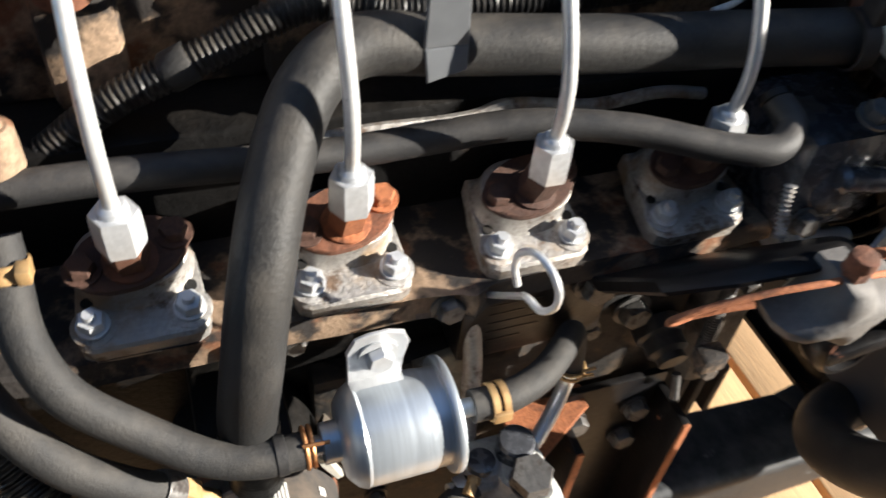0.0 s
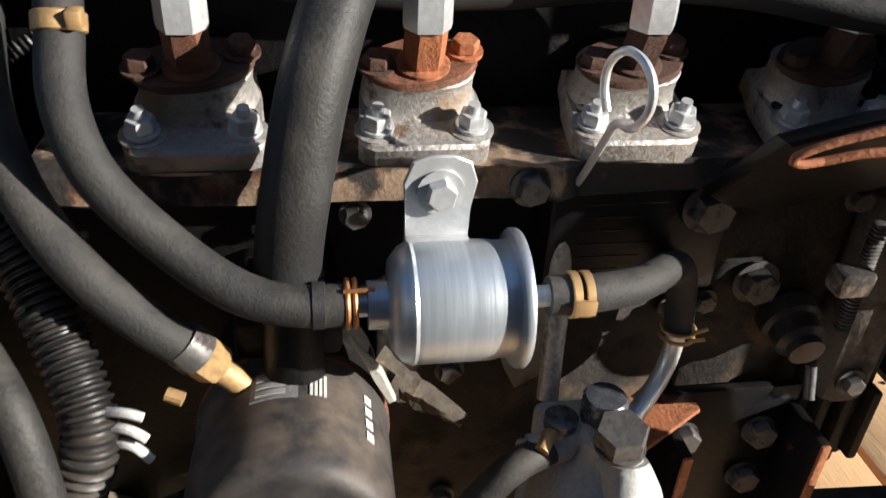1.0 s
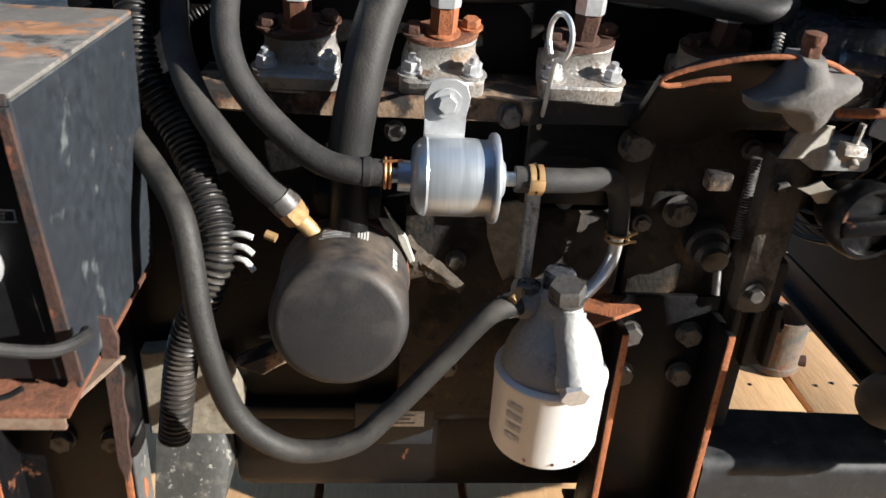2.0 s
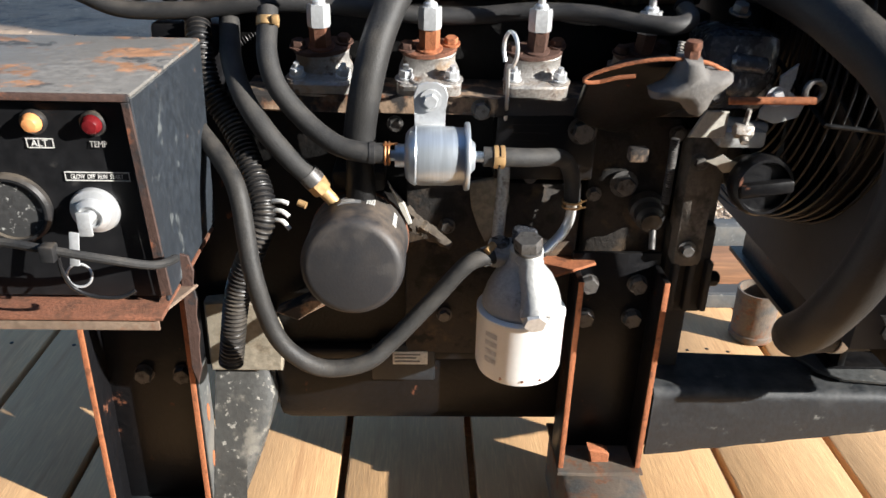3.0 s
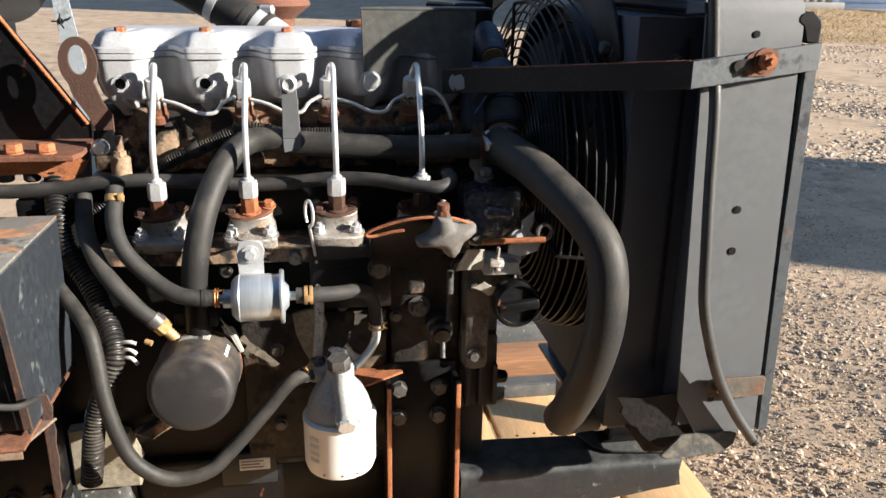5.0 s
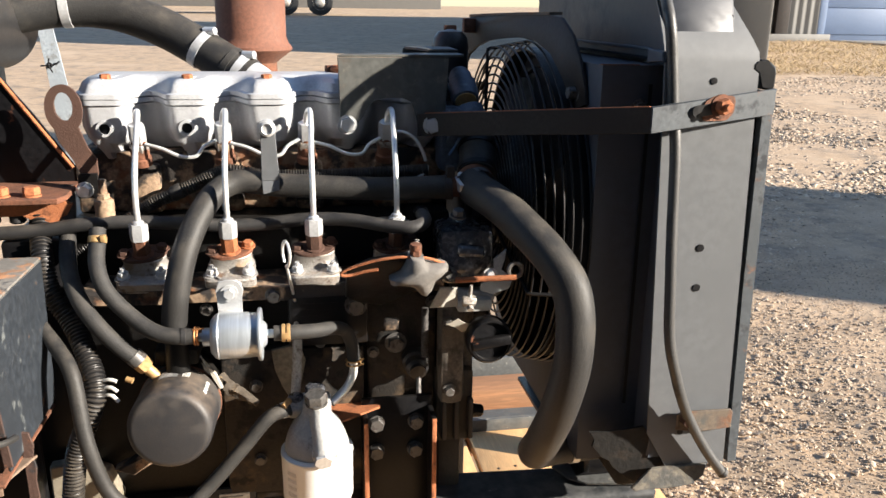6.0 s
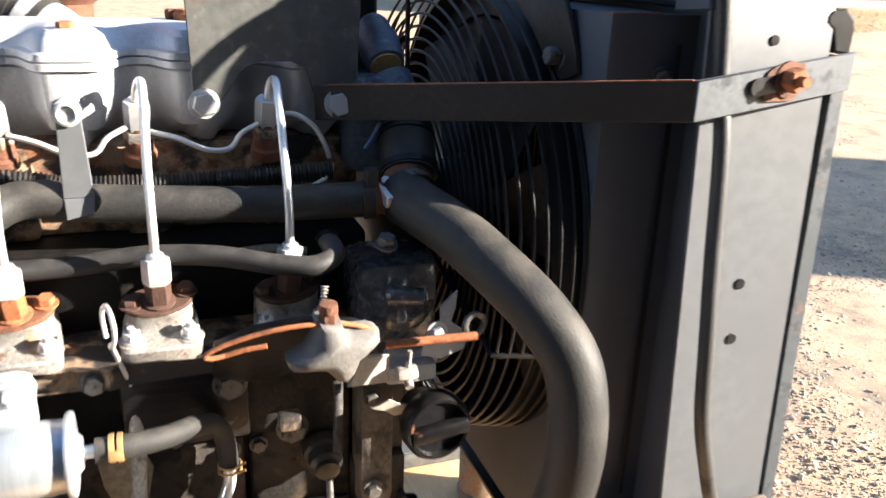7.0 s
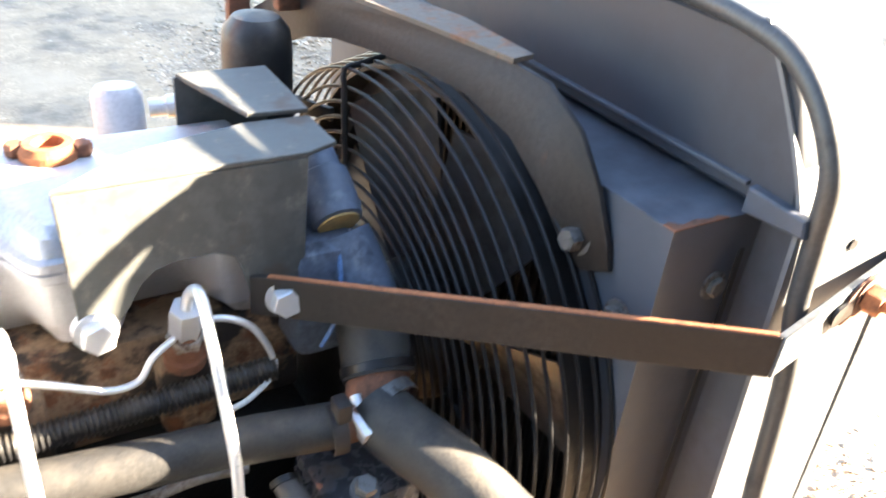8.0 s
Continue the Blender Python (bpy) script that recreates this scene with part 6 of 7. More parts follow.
for x, z in ((-0.292, 0.130), (-0.252, 0.130)):
    bm = B()
    bolt(bm, (x, 0.0035, z), (0, -1, 0), 0.0165, 0.008, washer=0.0105)
    part("mount_bolt", bm, DULL_BOLT, left)
bm = B()
block(bm, (-0.2283, -0.030, DECK_Z + 0.010), (-0.2262, 0.004, 0.150), 0.0006)
skin = part("worn_flange_face", bm, SCUFFED, left, "flange face worn to bright metal")
for z in (0.092, 0.030):
    bm = B()
    out = [(-0.013 + 0.0045 * math.cos(t), z + 0.011 * math.sin(t)) for t in [2 * math.pi * k / 16 for k in range(16)]]
    plate(bm, out, lambda u, v, d: Vector((-0.2266 + d, u, v)), 0.0012, 0.0002)
    part("rusty_slot", bm, RUSTY_ORANGE, skin)

g = thing("gusset_bracket", (-0.19, 0.03, DECK_Z), "scuffed grey-black bent steel gusset beside the mount", "bracket")
bm = B()
rings = []
for k in range(13):
    f = k / 12
    z = 0.118 - 0.167 * f
    y = 0.030 - 0.075 * f ** 0.9
    xr = -0.166 + 0.006 * math.sin(min(1.0, f / 0.25) * math.pi / 2) - 0.052 * max(0.0, f - 0.2) ** 1.25 / 0.8
    row = [(-0.2255, y), (-0.19, y - 0.002), (xr - 0.010, y), (xr - 0.003, y + 0.004), (xr, y + 0.014), (xr, y + 0.030), (xr - 0.004, y + 0.030), (xr - 0.006, y + 0.014), (xr - 0.010, y + 0.006), (-0.2255, y + 0.006)]
    rings.append([bm.verts.new((u, v, z)) for u, v in row])
bands(bm, rings)
part("face", bm, SPECKLED, g, "scuffed, speckled dark plate face")
bm = B()
plate(bm, [(-0.2255, 0.034), (-0.168, 0.034), (-0.160, 0.085), (-0.2255, 0.085)], lambda u, v, d: Vector((u, v, 0.1225 - d)), 0.004, 0.001)
part("top", bm, BLACK, g)


def build_beam():
    b = thing("skid_rail", (0.375, 0.0, 0.06), "scuffed dark painted steel skid rail tapering to its free end", "frame rail")
    # rounded angle section, drawn along a rail that tapers and turns outwards
    def section(k):
        x = 0.2380 + 0.2900 * k
        y = -0.030 - 0.006 * k
        low = 0.050 + 0.044 * k
        top = 0.1350 - 0.0010 * k
        back = 0.040 - 0.014 * k - 0.034 * max(0.0, (k - 0.82) / 0.18) ** 2
        tilt = 0.04
        pts = [(y + 0.004, low + 0.0005), (y + 0.0008, low), (y, low + 0.003), (y - 0.0004, (low + top) / 2)]
        for i in range(7):
            a = math.pi / 2 * i / 6
            pts.append((y + 0.011 - 0.011 * math.cos(a), top - 0.011 + 0.011 * math.sin(a)))
        pts += [((y + 0.011 + back) / 2, top + tilt * (back - y) / 2), (back, top + tilt * (back - y)), (back, top + tilt * (back - y) - 0.006)]
        for i in range(7):
            a = math.pi / 2 * (6 - i) / 6
            pts.append((y + 0.012 - 0.006 * math.cos(a), top - 0.012 + 0.006 * math.sin(a)))
        return x, pts
    rng = random.Random(8)
    n = 40
    rings = []
    for j in range(n + 1):
        x, pts = section(j / n)
        wob = [0.0009 * math.sin(0.9 * j + i) * rng.random() for i in range(len(pts))]
        torn = [0.007 * rng.random() - 0.004 if j == n else 0.0 for i in pts]
        rings.append([Vector((x + torn[i], q[0], q[1] + (wob[i] if i < 3 else 0.0))) for i, q in enumerate(pts)])
    bm = B()
    vs = [[bm.verts.new(q) for q in r] for r in rings]
    m = len(vs[0])
    for j in range(n):
        for i in range(m):
            bm.faces.new((vs[j][i], vs[j][(i + 1) % m], vs[j + 1][(i + 1) % m], vs[j + 1][i]))
    bm.faces.new(list(reversed(vs[0])))
    bm.faces.new(vs[-1])
    bmesh.ops.recalc_face_normals(bm, faces=bm.faces)
    part("angle_section", bm, RAIL_PAINT, b)
    bm = B()
    plate(bm, [(0.405, 0.030), (0.428, 0.034), (0.47, 0.010), (0.522, -0.020), (0.516, -0.028), (0.44, -0.018), (0.418, -0.002)], lambda u, v, d: Vector((u, v, 0.1425 - d)), 0.004, 0.0008)
    part("gusset", bm, SCUFFED, b, "pale scuffed gusset plate")
    for lo, hi in (((0.43, 0.0, 0.139), (0.552, 0.30, 0.1455)), ((0.44, 0.0, 0.1457), (0.448, 0.28, 0.178)), ((0.544, 0.0, 0.1457), (0.552, 0.28, 0.183))):
        bm = B()
        block(bm, lo, hi, 0.001)
        part("radiator_cradle", bm, BLACK, b)
    bm = B()
    block(bm, (0.2347, -0.028, 0.062), (0.2395, 0.008, 0.125), 0.001)
    part("weld_tab", bm, BLACK, b)
    return b


build_beam()
rear = thing("skid_rail", (0.40, 0.48, DECK_Z), "low steel skid rail with a pale scuffed top behind the engine", "frame rail")
bm = B()
block(bm, (0.16, 0.464, DECK_Z + 0.0005), (0.64, 0.470, -0.0245), 0.001)
part("web", bm, SCUFFED, rear)
bm = B()
plate(bm, [(0.16, 0.4705), (0.64, 0.4705), (0.64, 0.505), (0.16, 0.505)], lambda u, v, d: Vector((u, v, -0.0245 - d)), 0.006, 0.0012)
part("top_flange", bm, SCUFFED, rear, "pale scuffed top flange")
bm = B()
block(bm, (0.16, 0.4985, DECK_Z + 0.0005), (0.64, 0.5045, -0.0308), 0.001)
part("rear_web", bm, BLACK, rear)
beam = thing("timber_beam", (0.42, 0.57, DECK_Z), "weathered brown timber beam across the pallet behind the engine", "timber")
bm = B()
block(bm, (0.14, 0.535, DECK_Z + 0.0005), (0.66, 0.605, 0.002), 0.004)
part("beam", bm, TIMBER, beam)
cross = thing("cross_rail", (0.42, 0.66, DECK_Z), "dusty pale steel cross rail behind the timber", "frame rail")
bm = B()
block(bm, (0.18, 0.642, DECK_Z + 0.0005), (0.655, 0.684, 0.022), 0.003)
part("bar", bm, SCUFFED, cross)


tail = thing("loose_pipe_stub", (0.52, 0.37, DECK_Z), "dusty grey steel pipe stub with a rusty rim on the pallet", "pipe")
bm = B()
lathe(bm, (0.525, 0.375, DECK_Z + 0.0005), (0, 0, 1), [(0.030, 0), (0.034, 0.004), (0.034, 0.012), (0.032, 0.014), (0.033, 0.085), (0.030, 0.085), (0.029, 0.02)], 36)
part("barrel", bm, BRACKET_RUST, tail)
bm = B()
lathe(bm, (0.553, 0.3655, DECK_Z + 0.016), (1, -0.35, 0.1), [(0.008, 0), (0.008, 0.012), (0.006, 0.012), (0.0055, 0.002)], 20)
part("spout", bm, DARK_RUST, tail)


BOX_LIP = material("bleached_lip", (0.17, 0.12, 0.085), 0.75, second=(0.20, 0.085, 0.045), second_at=(0.52, 0.66), second_scale=26, grain=160, bump=0.3, third=(0.06, 0.055, 0.05), third_at=(0.58, 0.7), third_scale=18)


PALE_PRINT_DIM = material("worn_print", (0.34, 0.33, 0.31), 0.6, grain=500, vary=0.3)


def build_box():
    X1, X0, Y0, Y1, Z0, Z1 = -0.190, -0.47, -0.206, -0.028, 0.325, 0.4835
    b = thing("control_box", ((X0 + X1) / 2, (Y0 + Y1) / 2, Z0), "battered black steel control box with rust-chipped edges", "control box")
    t = 0.003
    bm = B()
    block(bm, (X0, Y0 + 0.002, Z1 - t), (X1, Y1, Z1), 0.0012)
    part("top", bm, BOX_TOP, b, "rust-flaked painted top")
    bm = B()
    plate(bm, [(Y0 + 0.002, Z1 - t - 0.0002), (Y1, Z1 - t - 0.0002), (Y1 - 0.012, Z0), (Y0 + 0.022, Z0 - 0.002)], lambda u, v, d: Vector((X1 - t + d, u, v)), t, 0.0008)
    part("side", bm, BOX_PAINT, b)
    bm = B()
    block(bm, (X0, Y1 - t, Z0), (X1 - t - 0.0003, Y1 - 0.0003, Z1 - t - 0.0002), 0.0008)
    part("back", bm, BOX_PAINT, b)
    bm = B()
    block(bm, (X0, Y0 + 0.006, Z0 - 0.010), (X1 - 0.002, Y1 - 0.012, Z0 - 0.006), 0.001)
    part("bottom", bm, RUSTY, b)
    # rust-edged rim round the open front
    bm = B()
    block(bm, (X0, Y0, Z1 - 0.0055), (X1 - 0.001, Y0 + 0.0025, Z1 - 0.0005), 0.0008)
    plate(bm, [(X1 - 0.0065, Z1 - 0.006), (X1 - 0.0012, Z1 - 0.006), (X1 + 0.004, Z0 + 0.006), (X1 - 0.004, Z0 + 0.006)], lambda u, v, d: Vector((u, Y0 + d + (Z1 - v) * 0.10, v)), 0.0025, 0.0006)
    part("rim", bm, RIM_RUST, b, "flaking rust-brown front rim")
    bm = B()
    plate(bm, [(X0, Y0 + 0.012), (X1 - 0.006, Y0 + 0.012), (X1 + 0.010, Y0 + 0.060), (X0, Y0 + 0.060)], lambda u, v, d: Vector((u, v, Z0 - 0.008 - d)), 0.003, 0.0008)
    block(bm, (X0, Y0 + 0.0095, Z0 - 0.020), (X1 - 0.006, Y0 + 0.0120, Z0 - 0.0075), 0.0008)
    part("bottom_lip", bm, BOX_LIP, b, "sun-bleached tan bottom lip with rust edge")
    bm = B()
    plate(bm, [(X0, Z1 - 0.009), (X1 - 0.008, Z1 - 0.009), (X1 - 0.005, Z0), (X0, Z0)], lambda u, v, d: Vector((u, Y0 + 0.010 + d + (Z1 - v) * 0.10, v)), 0.002, 0.0005)
    panel = part("panel", bm, PANEL, b)
    def on(x, z, lift=0.0):
        return Vector((x, Y0 + 0.010 + (Z1 - z) * 0.10 - lift, z))
    nrm = Vector((0, -1, -0.10)).normalized()
    def lamp(x, z, mat, label):
        bm = B()
        lathe(bm, on(x, z), nrm, [(0.0085, 0), (0.0085, 0.003), (0.0072, 0.004)], 24)
        bez = part("lamp_bezel", bm, CAP_BLACK, panel)
        bm = B()
        lathe(bm, on(x, z, 0.0035), nrm, [(0.0068, 0), (0.0064, 0.003), (0.0045, 0.0058), (0.001, 0.0068)], 24)
        part("lamp_lens", bm, mat, bez, label)
    lamp(-0.2575, 0.4615, AMBER, "amber warning lamp lens")
    lamp(-0.2195, 0.4610, RED, "dark red warning lamp lens")
    def words(text, x, z, size, mat, frame_size=None, wide=1.0):
        if frame_size:
            bm = B()
            w, h = frame_size
            block(bm, on(x - w / 2, z - h / 2, 0.0006) + Vector((0, 0, 0)), on(x + w / 2, z + h / 2, 0.0) + Vector((0, 0.001, 0)), 0.0001)
            pl = part("label_plate", bm, CAP_BLACK, panel)
            for dx0, dx1, dz0, dz1 in ((-w / 2, w / 2, h / 2 - 0.0006, h / 2), (-w / 2, w / 2, -h / 2, -h / 2 + 0.0006), (-w / 2, -w / 2 + 0.0006, -h / 2, h / 2), (w / 2 - 0.0006, w / 2, -h / 2, h / 2)):
                bm = B()
                block(bm, on(x + dx0, z + dz0, 0.0014), on(x + dx1, z + dz1, 0.0007) + Vector((0, 0.0002, 0)), 0)
                part("label_border", bm, WHITE_MARK, pl)
        cu = bpy.data.curves.new("lettering", "FONT")
        cu.body = text
        cu.size = size
        cu.align_x, cu.align_y = "CENTER", "CENTER"
        cu.extrude = 0.00015
        cu.resolution_u = 3
        ob = new("lettering", cu)
        ob.matrix_world = Matrix.Translation(on(x, z, 0.0017)) @ Matrix.Rotation(radians(90 - 5.7), 4, "X") @ Matrix.Diagonal((wide, 1, 1, 1))
        dg = bpy.context.evaluated_depsgraph_get()
        dg.update()
        me = bpy.data.meshes.new_from_object(ob.evaluated_get(dg))
        me.transform(ob.matrix_world)
        me.transform(Matrix.Translation(-origin_of(panel)))
        bpy.data.objects.remove(ob)
        me.materials.clear()
        me.materials.append(mat)
        lt = new("lettering", me)
        lt.parent = panel
    words("ALT", -0.2570, 0.4462, 0.0066, WHITE_MARK, (0.0175, 0.0070), 0.95)
    words("TEMP", -0.2190, 0.4460, 0.0060, PALE_PRINT_DIM, None, 0.8)
    words("GLOW  OFF  RUN  START", -0.2245, 0.4225, 0.0046, WHITE_MARK, (0.0430, 0.0066), 0.66)
    # key switch
    kx, kz = -0.2305, 0.3975
    bm = B()
    lathe(bm, on(kx, kz), nrm, [(0.0165, 0), (0.0170, 0.002), (0.0160, 0.005), (0.0120, 0.007), (0.0115, 0.010), (0.0085, 0.0125), (0.0078, 0.0125), (0.0075, 0.0105), (0.001, 0.0105)], 36)
    sw = part("key_switch", bm, ZINC, panel, "worn metal key switch")
    bm = B()
    c0 = on(kx, kz, 0.011)
    block(bm, c0 + Vector((-0.0050, -0.012, -0.0110)), c0 + Vector((0.0045, -0.0095, 0.0065)), 0.0010)
    rod(bm, c0 + Vector((0, 0.004, 0)), c0 + Vector((0, -0.011, -0.001)), 0.0045, 0.004, 14)
    block(bm, c0 + Vector((-0.0100, -0.0125, -0.034)), c0 + Vector((-0.0035, -0.0105, -0.009)), 0.0006, Matrix.Translation(c0) @ Matrix.Rotation(radians(8), 4, "Y") @ Matrix.Translation(-c0))
    ring(bm, c0 + Vector((-0.0095, -0.012, -0.040)), (0.1, -1, 0.2), 0.0082, 0.0009, 28, 6)
    part("key", bm, ZINC, sw, "key on a wire ring")
    # hour meter
    bm = B()
    lathe(bm, on(-0.286, 0.398), nrm, [(0.0265, 0), (0.0265, 0.004), (0.0245, 0.006), (0.0225, 0.006), (0.022, 0.0035)], 40, caps=False)
    dial = part("gauge_bezel", bm, CAP_BLACK, panel)
    bm = B()
    lathe(bm, on(-0.286, 0.398), nrm, [(0.0225, 0.0), (0.0222, 0.0030), (0.001, 0.0032)], 40)
    part("gauge_face", bm, DIAL, dial, "scuffed, crazed gauge face")
    s = thing("cable_tie_strap", (-0.22, -0.24, 0.33), "grey plastic strap tied across the control box front", "strap")
    bm = B()
    hose(bm, [(-0.32, -0.232, 0.396), (-0.27, -0.238, 0.395), (-0.238, -0.242, 0.3915), (-0.205, -0.238, 0.3835), (-0.183, -0.226, 0.374), (-0.176, -0.205, 0.368), (-0.181, -0.19, 0.361)], 0.0030, 10, 0.003)
    part("band", bm, RUBBER_OLD, s)
    bm = B()
    block(bm, (-0.2445, -0.250, 0.3865), (-0.2355, -0.2405, 0.3975), 0.0012)
    part("buckle", bm, CAP_BLACK, s)
    w = B()
    hose(w, [(-0.236, -0.243, 0.3875), (-0.2365, -0.240, 0.375), (-0.2335, -0.236, 0.362), (-0.222, -0.234, 0.3545), (-0.205, -0.232, 0.353), (-0.196, -0.23, 0.357)], 0.0014, 8, 0.003)
    single("looped_wire", w, WIRE_BLACK, "thin black wire looped below the key", "wire")
    hang = B()
    plate(hang, [(-0.192, 0.345), (-0.184, 0.343), (-0.181, 0.33), (-0.1835, 0.318), (-0.181, 0.305), (-0.184, 0.29), (-0.182, 0.274), (-0.185, 0.26), (-0.184, 0.24), (-0.188, 0.225), (-0.192, 0.24), (-0.191, 0.29)], lambda u, v, d: Vector((u, -0.15 + d, v)), 0.003, 0.0006)
    single("torn_flap", hang, RIM_RUST, "torn rusty sheet strip hanging below the box corner", "flap")
    return b


build_box()

# upper rear corner: lifting eye, flanges, air intake, exhaust --------------------
def build_lifting_eye():
    e = thing("lifting_eye", (-0.16, 0.055, 0.53), "rust-brown steel lifting eye bolted to the head end", "lifting eye")
    bm = B()
    n = 28
    cx, cz = -0.172, 0.6275
    out = [(cx + 0.0195 * math.cos(t), cz + 0.027 * math.sin(t)) for t in [2 * math.pi * k / n for k in range(n)]]
    inn = [(cx + 0.0098 * math.cos(t), cz + 0.003 + 0.0155 * math.sin(t)) for t in [2 * math.pi * k / n for k in range(n)]]
    rings = []
    for ol, y in ((out, 0.052), (out, 0.0565), (inn, 0.0565), (inn, 0.052)):
        rings.append([bm.verts.new((u, y, v)) for u, v in ol])
    bands(bm, rings, close=True)
    plate(bm, [(-0.1845, 0.607), (-0.1585, 0.607), (-0.152, 0.585), (-0.143, 0.572), (-0.143, 0.553), (-0.160, 0.550), (-0.168, 0.572), (-0.181, 0.592)], lambda u, v, d: Vector((u, 0.0522 + d, v)), 0.004, 0.0005)
    part("eye_plate", bm, DARK_RUST, e)
    bm = B()
    plate(bm, [(-0.164, 0.556), (-0.143, 0.556), (-0.143, 0.528), (-0.166, 0.528)], lambda u, v, d: Vector((u, 0.048 + d, v)), 0.004, 0.0005)
    part("foot", bm, BLACK_DUSTY, e)
    bm = B()
    bolt(bm, (-0.158, 0.0478, 0.5375), (0, -1, 0), 0.013, 0.007, washer=0.0095)
    part("bolt", bm, ZINC, e)
    bm = B()
    rod(bm, (-0.136, 0.035, 0.508), (-0.136, 0.035, 0.530), 0.0105, seg=20, bevel=0.002)
    rod(bm, (-0.136, 0.035, 0.530), (-0.136, 0.035, 0.552), 0.0045, seg=12)
    hexa(bm, (-0.136, 0.035, 0.5295), (-0.136, 0.035, 0.536), 0.013)
    single("pipe_union", bm, TAN_DIRT, "dirty tan pipe union below the lifting eye", "pipe fitting")
    bm = B()
    plate(bm, [(-0.34, 0.0), (-0.175, 0.0), (-0.170, 0.02), (-0.175, 0.12), (-0.34, 0.12)], lambda u, v, d: Vector((u, v, 0.5385 - d)), 0.006, 0.001)
    fl = single("rear_flange_plate", bm, RUSTY, "rust-covered rear flange plate", "plate")
    for x in (-0.237, -0.205, -0.275):
        b = B()
        bolt(b, (x, 0.018, 0.5385), (0, 0, 1), 0.016, 0.009, washer=0.010)
        part("flange_bolt", b, RUSTY_ORANGE, fl)
    bm = B()
    plate(bm, [(-0.30, 0.520), (-0.19, 0.5315), (-0.172, 0.523), (-0.182, 0.505), (-0.205, 0.498), (-0.225, 0.512), (-0.30, 0.508)], lambda u, v, d: Vector((u, 0.042 + d, v)), 0.006, 0.001)
    single("rusty_side_plate", bm, RUSTY_ORANGE, "flaking orange rusty side plate", "plate")
    for x in (-0.235, -0.262):
        b = B()
        rod(b, (x, 0.055, 0.50), (x, 0.055, 0.533), 0.009, seg=20, bevel=0.002)
        single("rubber_post", b, RUBBER, "black rubber mount post under the flange", "post", "mount posts")
    bm = B()
    plate(bm, [(-0.42, 0.70), (-0.275, 0.70), (-0.215, 0.615), (-0.178, 0.556), (-0.178, 0.532), (-0.42, 0.532)], lambda u, v, d: Vector((u, 0.095 + d, v)), 0.004, 0.0008)
    sg = single("side_guard_panel", bm, BLACK, "black sloping sheet panel with a rusty edge", "panel")
    bm = B()
    rod(bm, (-0.275, 0.0935, 0.70), (-0.180, 0.0935, 0.555), 0.0022, seg=8)
    part("rusty_edge", bm, RUSTY_ORANGE, sg)


build_lifting_eye()

